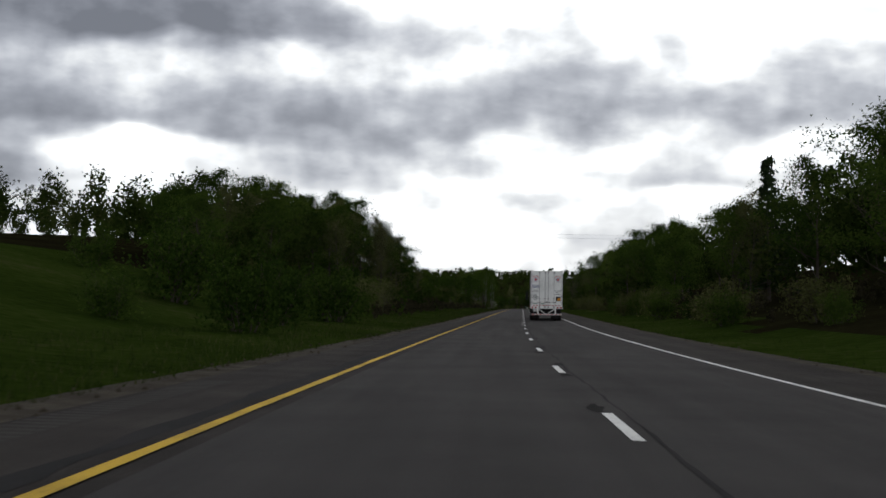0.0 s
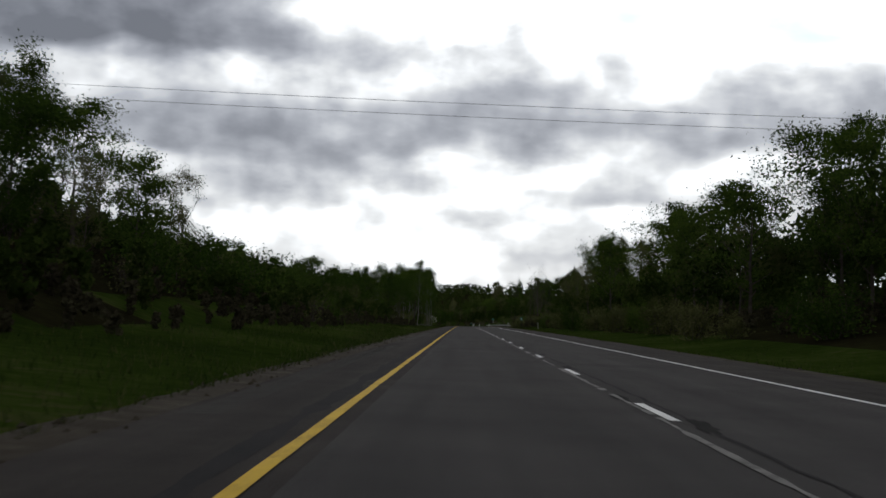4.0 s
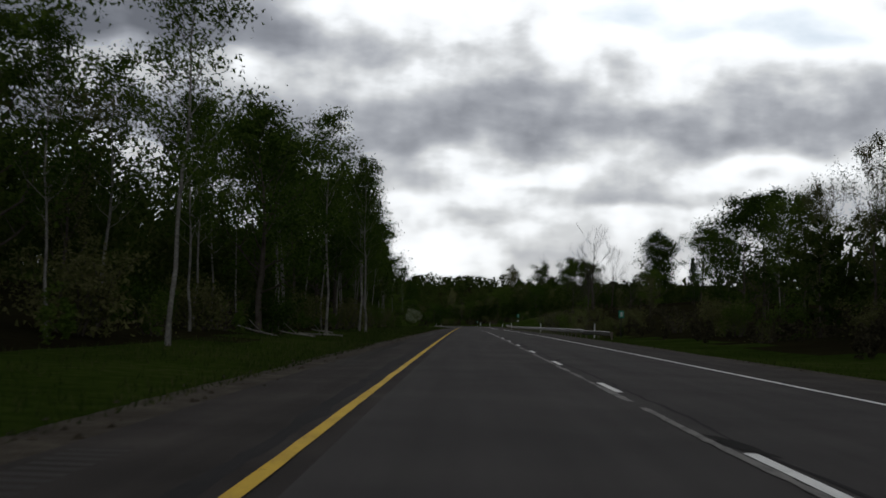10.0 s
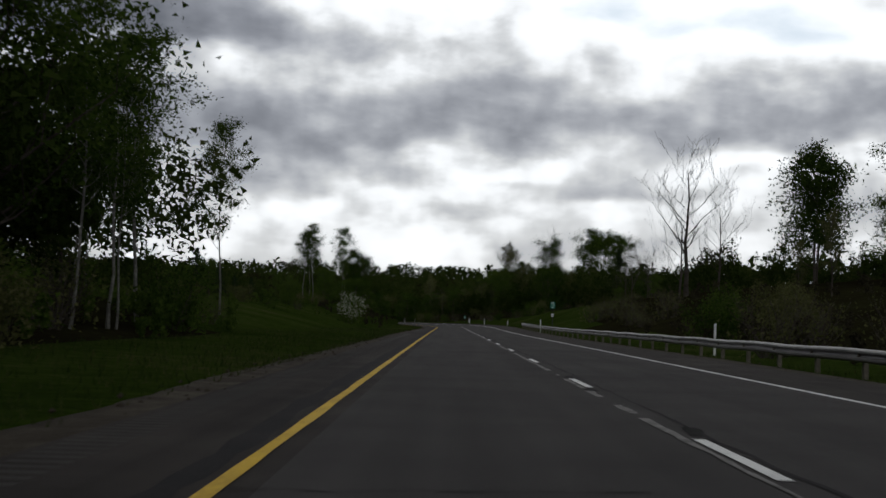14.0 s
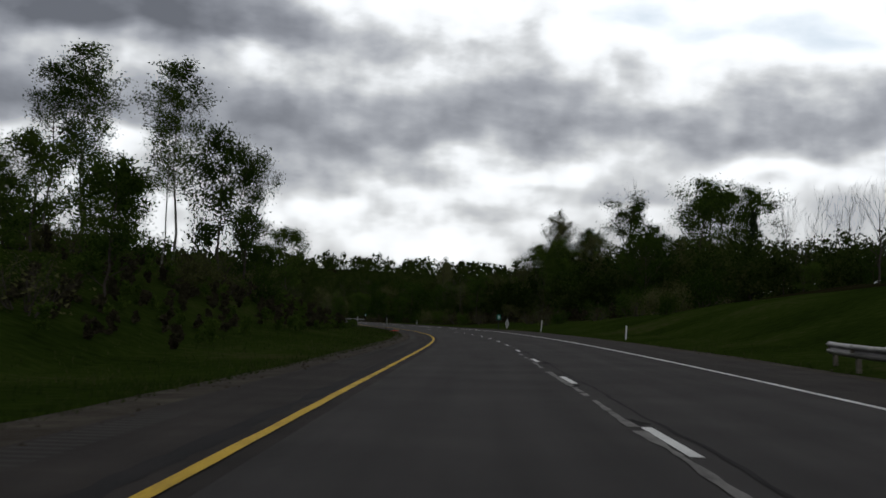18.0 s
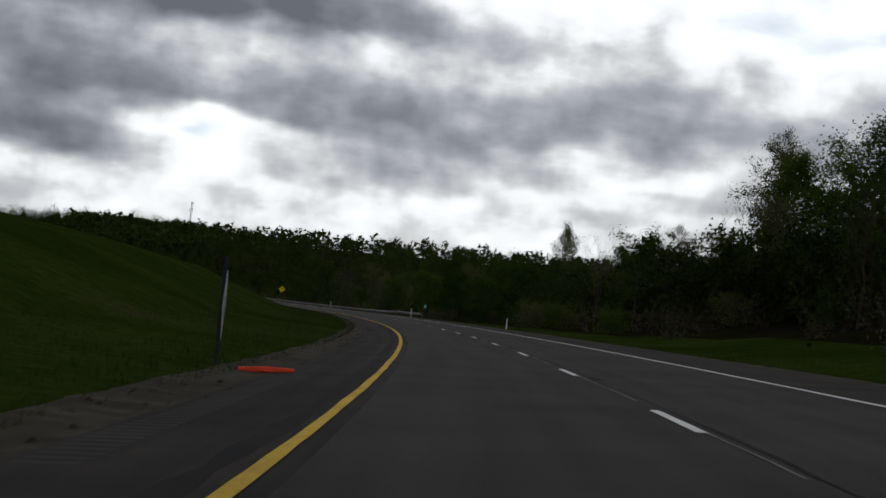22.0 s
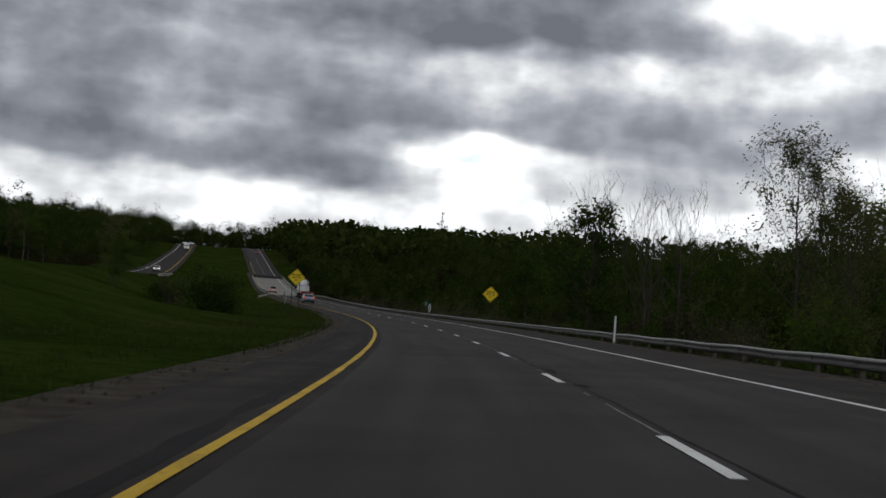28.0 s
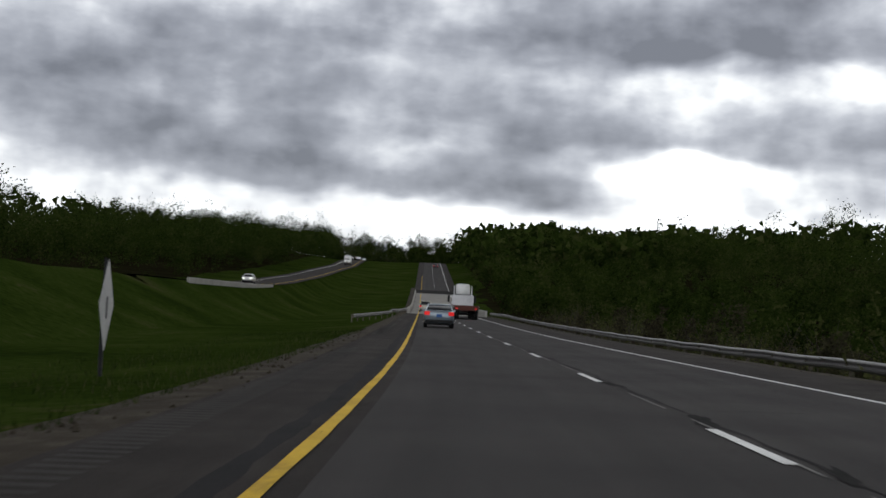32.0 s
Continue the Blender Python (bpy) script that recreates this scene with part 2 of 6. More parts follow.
# ---------- materials ----------
def material(name, colours, rough=0.8, scale=1.0, fine=30.0, bump=0.0, metal=0.0, bump_scale=None, spec=0.12, islands=0.0, objects=0.0, thin=0.0, tracks=0.0):
    """A surface whose colour wanders between the given colours at two scales, with fine relief."""
    m = bpy.data.materials.new(name)
    m.use_nodes = True
    nt = m.node_tree
    b = nt.nodes["Principled BSDF"]
    b.inputs["Roughness"].default_value, b.inputs["Metallic"].default_value = rough, metal
    b.inputs["Specular IOR Level"].default_value = spec
    tc = nt.nodes.new("ShaderNodeTexCoord")
    ns = []
    for sc, det in ((scale, 4.0), (fine, 3.0)):
        n = nt.nodes.new("ShaderNodeTexNoise")
        n.inputs["Scale"].default_value, n.inputs["Detail"].default_value = sc, det
        nt.links.new(tc.outputs["Object"], n.inputs[0])
        ns.append(n)
    f = nt.nodes.new("ShaderNodeMath")
    f.operation = "MULTIPLY_ADD"
    nt.links.new(ns[1].outputs[0], f.inputs[0])
    f.inputs[1].default_value = 0.45
    g = nt.nodes.new("ShaderNodeMath")
    g.operation = "MULTIPLY"
    nt.links.new(ns[0].outputs[0], g.inputs[0])
    g.inputs[1].default_value = 0.55
    nt.links.new(g.outputs[0], f.inputs[2])
    last = f.outputs[0]
    for amount, kind, socket in ((islands, "ShaderNodeNewGeometry", "Random Per Island"), (objects, "ShaderNodeObjectInfo", "Random")):
        if amount:
            r = nt.nodes.new(kind)
            k = nt.nodes.new("ShaderNodeMath")
            k.operation = "MULTIPLY_ADD"
            nt.links.new(r.outputs[socket], k.inputs[0])
            k.inputs[1].default_value = amount
            nt.links.new(last, k.inputs[2])
            sh = nt.nodes.new("ShaderNodeMath")
            sh.operation = "SUBTRACT"
            nt.links.new(k.outputs[0], sh.inputs[0])
            sh.inputs[1].default_value = amount / 2
            last = sh.outputs[0]
    rp = nt.nodes.new("ShaderNodeValToRGB")
    nt.links.new(last, rp.inputs[0])
    els = rp.color_ramp.elements
    lo, hi = 0.33, 0.67
    els[0].position, els[0].color = lo, (*colours[0], 1)
    els[1].position, els[1].color = hi, (*colours[-1], 1)
    for i, c in enumerate(colours[1:-1], 1):
        els.new(lo + (hi - lo) * i / (len(colours) - 1)).color = (*c, 1)
    nt.links.new(rp.outputs[0], b.inputs["Base Color"])
    if tracks:
        # wear that runs along the road: the map's x is the offset, y the way along
        mp = nt.nodes.new("ShaderNodeMapping")
        mp.inputs["Scale"].default_value = (1.7, 0.045, 1.0)
        nt.links.new(tc.outputs["UV"], mp.inputs[0])
        tn = nt.nodes.new("ShaderNodeTexNoise")
        tn.inputs["Scale"].default_value, tn.inputs["Detail"].default_value = 1.0, 4.0
        nt.links.new(mp.outputs[0], tn.inputs[0])
        rng_node = nt.nodes.new("ShaderNodeMapRange")
        for i, v in ((1, 0.3), (2, 0.7), (3, 1 - tracks), (4, 1 + tracks)):
            rng_node.inputs[i].default_value = v
        nt.links.new(tn.outputs[0], rng_node.inputs[0])
        sc_node = nt.nodes.new("ShaderNodeVectorMath")
        sc_node.operation = "SCALE"
        nt.links.new(rp.outputs[0], sc_node.inputs[0])
        nt.links.new(rng_node.outputs[0], sc_node.inputs["Scale"])
        nt.links.new(sc_node.outputs[0], b.inputs["Base Color"])
    if thin:
        # leaves let part of the light through
        tr = nt.nodes.new("ShaderNodeBsdfTranslucent")
        mx = nt.nodes.new("ShaderNodeMixShader")
        mx.inputs[0].default_value = thin
        nt.links.new(rp.outputs[0], tr.inputs[0])
        nt.links.new(b.outputs[0], mx.inputs[1])
        nt.links.new(tr.outputs[0], mx.inputs[2])
        nt.links.new(mx.outputs[0], nt.nodes["Material Output"].inputs[0])
    if bump:
        bn = nt.nodes.new("ShaderNodeBump")
        bn.inputs["Strength"].default_value, bn.inputs["Distance"].default_value = bump, 0.02
        src = ns[1]
        if bump_scale:
            src = nt.nodes.new("ShaderNodeTexNoise")
            src.inputs["Scale"].default_value = bump_scale
            nt.links.new(tc.outputs["Object"], src.inputs[0])
        nt.links.new(src.outputs[0], bn.inputs["Height"])
        nt.links.new(bn.outputs[0], b.inputs["Normal"])
    return m


M_ASPHALT = material("asphalt", [(0.030, 0.028, 0.028), (0.042, 0.039, 0.039), (0.052, 0.048, 0.047)], 0.95, 0.35, 60, 0.5, spec=0.08, tracks=0.16)
M_SHOULDER = material("shoulder_asphalt", [(0.021, 0.018, 0.017), (0.032, 0.028, 0.026), (0.046, 0.041, 0.037)], 0.9, 0.6, 45, 0.6, tracks=0.26, spec=0.04)
M_TAR = material("tar", [(0.010, 0.010, 0.010), (0.022, 0.021, 0.021)], 0.95, 1.0, 30, 0.3, spec=0.03)
M_SEAL = material("joint_sealer", [(0.014, 0.014, 0.015), (0.026, 0.024, 0.025)], 0.95, 0.7, 20, 0.3, spec=0.05)
M_PALE = material("pale_seam", [(0.06, 0.057, 0.055), (0.16, 0.155, 0.15), (0.22, 0.21, 0.2)], 0.9, 2.0, 20, 0.3)
M_YELLOW = material("yellow_paint", [(0.34, 0.215, 0.012), (0.58, 0.37, 0.018), (0.68, 0.44, 0.025)], 0.75, 0.8, 25, 0.3)
M_WHITE = material("white_paint", [(0.42, 0.42, 0.42), (0.72, 0.72, 0.71), (0.82, 0.82, 0.81)], 0.75, 1.2, 25, 0.3)
M_GRAVEL = material("gravel_verge", [(0.026, 0.021, 0.015), (0.044, 0.037, 0.028), (0.080, 0.070, 0.055)], 0.95, 1.5, 40, 0.9, spec=0.04)
M_GRASS = material("grass", [(0.011, 0.019, 0.004), (0.017, 0.029, 0.005), (0.026, 0.040, 0.008), (0.044, 0.045, 0.018)], 1.0, 0.11, 2.2, 0.9, bump_scale=9, spec=0.0)
M_BLADE = material("grass_blades", [(0.014, 0.025, 0.005), (0.026, 0.040, 0.009), (0.052, 0.056, 0.020)], 0.8, 0.3, 4, islands=0.3, thin=0.25, spec=0.0)
M_LEAF = material("leaves", [(0.018, 0.034, 0.006), (0.034, 0.060, 0.010), (0.058, 0.088, 0.016)], 0.7, 0.5, 5, islands=0.3, objects=0.3, thin=0.28, spec=0.0)
M_LEAF_PALE = material("spring_leaves", [(0.046, 0.052, 0.018), (0.074, 0.080, 0.028), (0.105, 0.105, 0.044)], 0.75, 0.5, 5, islands=0.35, objects=0.2, thin=0.28, spec=0.0)
M_NEEDLE = material("needles", [(0.010, 0.018, 0.008), (0.018, 0.030, 0.012), (0.028, 0.042, 0.016)], 0.75, 0.8, 6, islands=0.3, spec=0.0)
M_BARK = material("bark", [(0.030, 0.025, 0.020), (0.055, 0.047, 0.040), (0.085, 0.075, 0.065)], 0.95, 1.5, 14, 0.9, spec=0.0)
M_BIRCH = material("pale_bark", [(0.05, 0.047, 0.042), (0.13, 0.124, 0.112), (0.24, 0.23, 0.21)], 0.85, 1.2, 9, 0.5)
M_BLOSSOM = material("blossom", [(0.30, 0.30, 0.24), (0.50, 0.50, 0.42), (0.60, 0.60, 0.52)], 0.8, 2, 10, islands=0.3)
# ground among the trees, set near-black and darker than the grass
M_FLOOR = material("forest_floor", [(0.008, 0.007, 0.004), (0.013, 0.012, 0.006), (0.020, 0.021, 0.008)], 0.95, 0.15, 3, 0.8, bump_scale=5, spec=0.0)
M_BRUSH = material("brush", [(0.020, 0.017, 0.011), (0.034, 0.030, 0.019), (0.048, 0.046, 0.025)], 0.9, 0.2, 3, islands=0.4, spec=0.0)
M_CANOPY = material("far_canopy", [(0.008, 0.014, 0.003), (0.018, 0.030, 0.006), (0.034, 0.050, 0.011), (0.058, 0.064, 0.022)], 0.95, 0.11, 0.35, islands=0.16, thin=0.3, spec=0.0)
M_STEEL = material("galvanised_steel", [(0.07, 0.066, 0.062), (0.11, 0.105, 0.10), (0.17, 0.165, 0.155)], 0.42, 0.8, 12, 0.1, metal=0.55)
M_POST = material("weathered_post", [(0.06, 0.052, 0.042), (0.11, 0.097, 0.078), (0.16, 0.14, 0.115)], 0.9, 1.5, 20, 0.5)
M_CONCRETE = material("concrete", [(0.20, 0.19, 0.175), (0.29, 0.28, 0.26), (0.36, 0.35, 0.32)], 0.9, 0.5, 14, 0.5)


# ---------- building helpers ----------
def mesh_from(name, verts, faces, mat, smooth=False):
    me = bpy.data.meshes.new(name)
    me.from_pydata([tuple(v) for v in verts], [], faces)
    if mat:
        me.materials.append(mat)
    if smooth:
        me.polygons.foreach_set("use_smooth", [True] * len(me.polygons))
    me.update()
    return me


def part(name, shape, mat, parent=None, label="", smooth=False):
    """One mesh object from a bmesh or from a mesh, under a thing or a part."""
    if isinstance(shape, bmesh.types.BMesh):
        me = bpy.data.meshes.new(name)
        shape.to_mesh(me)
        shape.free()
        if mat:
            me.materials.append(mat)
        if smooth:
            me.polygons.foreach_set("use_smooth", [True] * len(me.polygons))
    else:
        me = shape
    ob = new(name, me)
    ob.parent = parent
    return tagged(ob, label)


def strip(name, s0, s1, o0, o1, lift, mat, step=4.0, ragged=0.0, smooth=False, cols=1):
    """A ribbon along the road between two offsets, following its curve, grade and bank."""
    ss = np.linspace(s0, s1, max(2, int((s1 - s0) / step) + 1))
    rows = []
    for j in range(cols + 1):
        o = o0 + (o1 - o0) * j / cols
        oo = np.full(len(ss), o)
        if ragged and j in (0, cols):
            oo = oo + ragged * np.array([noise.noise((x * 0.35, j * 9.1, 1.3)) + 0.6 * noise.noise((x * 1.7, j * 5.1, 7.3)) for x in ss])
        rows.append(at(ss, oo, lift(ss) if callable(lift) else lift))
    n = len(ss)
    verts = np.concatenate(rows)
    faces = [(j * n + i, (j + 1) * n + i, (j + 1) * n + i + 1, j * n + i + 1) for j in range(cols) for i in range(n - 1)]
    me = mesh_from(name, verts, faces, mat)
    uv = me.uv_layers.new(name="along")
    idx = np.empty(len(me.loops), dtype=np.int32)
    me.loops.foreach_get("vertex_index", idx)
    uv.data.foreach_set("uv", np.stack([o0 + (o1 - o0) * (idx // n) / cols, ss[idx % n]], 1).astype(np.float32).ravel())
    return me


def box(bm, x0, x1, y0, y1, z0, z1, bevel=0.0):
    r = bmesh.ops.create_cube(bm, size=1.0, matrix=Matrix.LocRotScale(((x0 + x1) / 2, (y0 + y1) / 2, (z0 + z1) / 2), None, (abs(x1 - x0), abs(y1 - y0), abs(z1 - z0))))
    if bevel:
        es = {e for v in r["verts"] for e in v.link_edges}
        bmesh.ops.bevel(bm, geom=list(es), offset=bevel, segments=2, affect="EDGES", profile=0.7)
    return bm


def boxm(x0, x1, y0, y1, z0, z1, bevel=0.0):
    return box(bmesh.new(), x0, x1, y0, y1, z0, z1, bevel)


def rod(bm, a, b, r0, r1=None, n=8):
    a, b = Vector(a), Vector(b)
    d = b - a
    m = Matrix.Translation((a + b) / 2) @ d.to_track_quat("Z", "Y").to_matrix().to_4x4()
    bmesh.ops.create_cone(bm, cap_ends=True, segments=n, radius1=r0, radius2=r0 if r1 is None else r1, depth=d.length, matrix=m)
    return bm


# ---------- ground ----------
LEFT_O = [-2.0, -8, -16, -26, -38, -50, -90, -200, -420, -900]
LEFT_H = [  # metres along the road: heights over the road's plane at those offsets
    (-240, [0, 0.3, 1.8, 4.2, 5.5, 6, 7, 12, 20, 26]),
    (90, [0, 0.4, 2.2, 4.5, 6, 7, 8, 12, 20, 26]),
    (170, [0, 0.7, 4.0, 8.0, 9.5, 10, 10, 12, 20, 26]),
    (270, [0, 0.6, 3.4, 7.0, 9, 9.5, 10, 12, 20, 26]),
    (330, [0, 0.2, 1.2, 3.0, 5, 6, 8, 12, 20, 26]),
    (480, [0, 0.2, 1.0, 2.2, 3, 4, 6, 10, 18, 26]),
    (545, [0, 0.3, 1.8, 3.0, 3.4, 4, 5, 10, 18, 26]),
    (600, [0, 0.0, 2.2, 3.3, 3.6, 4, 5, 10, 18, 26]),
    (628, [0, -0.3, 2.2, 3.5, 3.8, 4, 4.5, 9, 17, 26]),
    (660, [0, 0.8, 4.0, 4.4, 4.3, 4, 4, 8, 16, 26]),
    (728, [0, 0.9, 4.0, 4.8, 4.9, 4, 3.4, 7, 15, 26]),
]
LEFT_H += [
    (765, [0, 0.7, 3.5, 5.4, 5.4, 4, 3, 6, 14, 26]),
    (860, [0, 0.8, 3.6, 5.3, 4.6, 2.5, 2, 6, 14, 26]),
    (898, [0, 0.6, 3.6, 5.2, 5.0, 3.4, 2.5, 6, 14, 26]),
    (940, [0, 0.4, 2.7, 4.6, 4.6, 3.6, 3, 7, 14, 26]),
    (1000, [0, 0.0, 1.2, 3.2, 3.8, 3.4, 4, 8, 15, 26]),
    (1080, [0, -0.5, -0.8, 2.8, 3.3, 3.2, 4, 9, 16, 26]),
    (1180, [0, -0.7, -1.2, 2.9, 3.2, 3.1, 4.5, 9, 16, 26]),
    (1215, [0, -0.8, -1.4, 2.0, 2.5, 2.9, 5, 10, 18, 26]),
]
LEFT_H += [
    (1240, [0, -0.9, -1.6, 1.6, 2.4, 2.8, 5, 10, 18, 26]),
    (1380, [0, -0.6, -0.8, 1.8, 2.4, 2.8, 5, 10, 16, 22]),
    (1460, [0, -0.4, -0.3, 0.9, 1.2, 2, 5, 10, 16, 20]),
    (1580, [0, -0.4, -0.6, -1.0, -0.9, 0.5, 4, 9, 14, 18]),
    (1720, [0, -0.3, -0.4, -0.5, -0.4, 1, 3, 7, 12, 12]),
    (1900, [0, 0, 0.1, 0.1, 0.3, 1, 2, 6, 12, 12]),
    (3400, [0, 0, 0.3, 0.3, 0.5, 1, 2, 6, 12, 12]),
]
RIGHT_O = [10.6, 14, 20, 30, 50, 90, 160, 260, 500, 1200]
RIGHT_H = [
    (-240, [0, 0.2, 1.2, 3.5, 7, 10, 14, 18, 24, 30]),
    (220, [0, 0.2, 1.2, 3.5, 7, 10, 14, 18, 24, 30]),
    (320, [0, 0.1, 0.6, 1.5, 3, 5, 9, 14, 24, 30]),
    (480, [0, -0.2, 0.3, 1.5, 3, 4.5, 7, 12, 20, 30]),
    (560, [0, 0.0, 0.8, 3.4, 5.4, 6, 7, 10, 20, 30]),
    (610, [0, 0.1, 1.8, 4.8, 7.0, 7, 7, 10, 20, 30]),
    (650, [0, 0.3, 2.4, 4.6, 6.2, 6.5, 7, 10, 20, 30]),
    (692, [0, 0.3, 2.5, 4.7, 6.4, 7, 8, 10, 20, 30]),
    (745, [0, 0.2, 1.2, 2.6, 5.0, 7, 9, 12, 20, 30]),
    (810, [0, 0.1, 0.8, 2.8, 6.0, 8, 10, 12, 14, 20]),
]
RIGHT_H += [
    (875, [0, 0.0, 0.4, 2.2, 5.5, 8, 11, 13, 15, 20]),
    (930, [0, -0.4, -1.5, -2.2, -0.5, 3, 9, 13, 15, 20]),
    (1060, [0, -0.6, -2.5, -4.5, -4, 0, 11, 16, 18, 20]),
    (1200, [0, -0.6, -2.5, -5, -4, 1, 13, 18, 20, 20]),
    (1400, [0, 0.3, 1.5, 3, 5, 8, 13, 16, 18, 20]),
    (1900, [0, 0.3, 1.2, 2, 3, 4, 5, 8, 12, 12]),
    (3400, [0, 0.3, 1.2, 2, 3, 4, 5, 8, 12, 12]),
]


def side_height(table, offs, s, o):
    ss = [r[0] for r in table]
    sgn = 1 if offs[-1] > 0 else -1
    cols = [np.interp(s, ss, [r[1][k] for r in table]) for k in range(len(offs))]
    xs = [abs(v) for v in offs]
    a = abs(o)
    if a <= xs[0]:
        return 0.0
    return float(np.interp(a, xs, cols))


def ground(s, o):
    """Height of the ground over the road's plane."""
    if o < LEFT_O[0]:
        h = side_height(LEFT_H, LEFT_O, s, o)
    elif o > RIGHT_O[0]:
        h = side_height(RIGHT_H, RIGHT_O, s, o)
    else:
        return -0.05
    far = min(1.0, max(0.0, (abs(o - 4) - 8) / 14))
    p = at(s, o)
    h += far * (0.45 * noise.noise((p[0] * 0.06, p[1] * 0.06, 0.0)) + 0.14 * noise.noise((p[0] * 0.3, p[1] * 0.3, 4.0)))
    if abs(o) > 150:
        h += 5 * noise.noise((p[0] * 0.004, p[1] * 0.004, 9.0)) * min(1, (abs(o) - 150) / 200)
    return h - 0.05


def on_ground(s, o, sink=0.0):
    return at(s, o, ground(s, o) - sink)


COLS = [-900, -650, -420, -300, -200, -140, -90, -68, -50, -44, -38, -34, -30, -26, -22, -19, -16, -13, -10.5, -8, -6, -4.5, -3.3, -2.5, -2.0, -1.0,
        9.5, 10.6, 11.8, 12.8, 14, 15.5, 17.5, 20, 23, 26, 30, 36, 43, 50, 60, 74, 90, 120, 160, 205, 260, 360, 500, 800, 1200]
ROWS_S = list(np.arange(-240, 1420, 5.0)) + list(np.arange(1420, 2000, 20.0)) + list(np.arange(2000, 3401, 100.0))
gv = [on_ground(s, o) for s in ROWS_S for o in COLS]
nc = len(COLS)
gf = [(i * nc + j, i * nc + j + 1, (i + 1) * nc + j + 1, (i + 1) * nc + j) for i in range(len(ROWS_S) - 1) for j in range(nc - 1)]
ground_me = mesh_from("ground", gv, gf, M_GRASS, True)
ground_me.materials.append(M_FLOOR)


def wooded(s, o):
    """Whether trees stand thick enough there for the near-black ground colour instead of grass."""
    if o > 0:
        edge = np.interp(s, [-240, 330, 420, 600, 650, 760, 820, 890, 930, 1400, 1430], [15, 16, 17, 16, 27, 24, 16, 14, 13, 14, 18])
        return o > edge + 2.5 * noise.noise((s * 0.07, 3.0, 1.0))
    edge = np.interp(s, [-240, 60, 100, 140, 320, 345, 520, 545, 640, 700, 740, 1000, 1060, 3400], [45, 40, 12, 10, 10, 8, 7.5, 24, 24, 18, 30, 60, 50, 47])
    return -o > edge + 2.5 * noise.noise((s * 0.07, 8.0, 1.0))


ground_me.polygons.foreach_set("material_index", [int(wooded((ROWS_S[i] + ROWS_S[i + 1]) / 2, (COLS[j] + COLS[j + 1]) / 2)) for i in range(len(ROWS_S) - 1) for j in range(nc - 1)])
tagged(new("ground", ground_me), "rolling grassy ground beside the motorway", "ground", kind="structure")

_sheet, _rs, _cs = np.array(gv).reshape(len(ROWS_S), nc, 3), np.array(ROWS_S), np.array(COLS, float)


def on_sheet(s, o):
    """Places on the ground sheet itself (arrays)."""
    s, o = np.atleast_1d(s).astype(float), np.atleast_1d(o).astype(float)
    i = np.clip(np.searchsorted(_rs, s) - 1, 0, len(_rs) - 2)
    j = np.clip(np.searchsorted(_cs, o) - 1, 0, nc - 2)
    a = ((s - _rs[i]) / (_rs[i + 1] - _rs[i]))[:, None]
    b = ((o - _cs[j]) / (_cs[j + 1] - _cs[j]))[:, None]
    return (_sheet[i, j] * (1 - b) + _sheet[i, j + 1] * b) * (1 - a) + (_sheet[i + 1, j] * (1 - b) + _sheet[i + 1, j + 1] * b) * a


# ---------- carriageway ----------
LANE = 3.66
road = tagged(new("road", strip("road", -230, 1725, 0.25, 2 * LANE + 0.15, 0.0, M_ASPHALT, 4, cols=6)), "dark worn asphalt carriageway of two lanes", "road", kind="structure")
tagged(new("shoulder_left", strip("shoulder_left", -230, 1725, -1.72, 0.25, -0.004, M_SHOULDER, 4, cols=3)), "narrow grey-brown asphalt shoulder beside the median", "road shoulder", kind="structure")
tagged(new("shoulder_right", strip("shoulder_right", -230, 1725, 2 * LANE + 0.15, 9.7, -0.004, M_SHOULDER, 4, cols=3)), "wide grey asphalt shoulder", "road shoulder", kind="structure")


def verge(name, cols, label):
    """A ragged strip of gravel that lies on the ground and runs out into the grass."""
    ss = np.arange(-230, 1420, 1.0)
    rows = []
    for j, o in enumerate(cols):
        last = j == len(cols) - 1
        row = []
        for s in ss:
            oo = o * (1 if j == 0 or o > 0 else float(np.interp(s, [-240, 560, 640, 1420], [1, 1, 1 + 0.04 * j, 1 + 0.04 * j])))
            if j >= 2:
                oo += math.copysign(1, o) * (0.35 * noise.noise((s * 0.09, j * 3.1, 2.0)) + 0.22 * noise.noise((s * 0.6, j * 1.7, 5.0))) * (1.2 if last else 0.5)
            g = ground(s, oo) if j else -0.05
            row.append(at(s, oo, (g + 0.035 if not last else g - 0.05) if j else -0.006))
        rows.append(row)
    n = len(ss)
    verts = np.concatenate(rows)
    faces = [(j * n + i, (j + 1) * n + i, (j + 1) * n + i + 1, j * n + i + 1) for j in range(len(cols) - 1) for i in range(n - 1)]
    return tagged(new(name, mesh_from(name, verts, faces, M_GRAVEL, True)), label, "verge", kind="structure")


verge("verge_left", [-1.6, -1.85, -2.1, -2.35, -2.55], "strip of bare gravel and dirt along the shoulder")
verge("verge_right", [9.55, 9.9, 10.3, 10.7], "strip of gravel along the wide shoulder")
part("edge_line", strip("edge_line", -230, 1500, -0.06, 0.06, 0.008, M_YELLOW, 0.8, 0.016), None, road, "worn yellow edge line")
part("edge_line", strip("edge_line", -230, 1725, 2 * LANE - 0.07, 2 * LANE + 0.05, 0.008, M_WHITE, 1.5, 0.012), None, road, "white edge line")
# ---------- opposite carriageway, bridges ----------
M_DECK = material("bridge_deck", [(0.17, 0.16, 0.145), (0.22, 0.21, 0.195), (0.27, 0.26, 0.24)], 0.9, 0.3, 12, 0.4)
OPP_S, OPP_Z = [965, 1250, 1290, 1360, 1454, 1570, 1650, 1725], [3.2, 2.7, 3.0, 2.9, 1.7, -0.5, -0.4, -0.1]


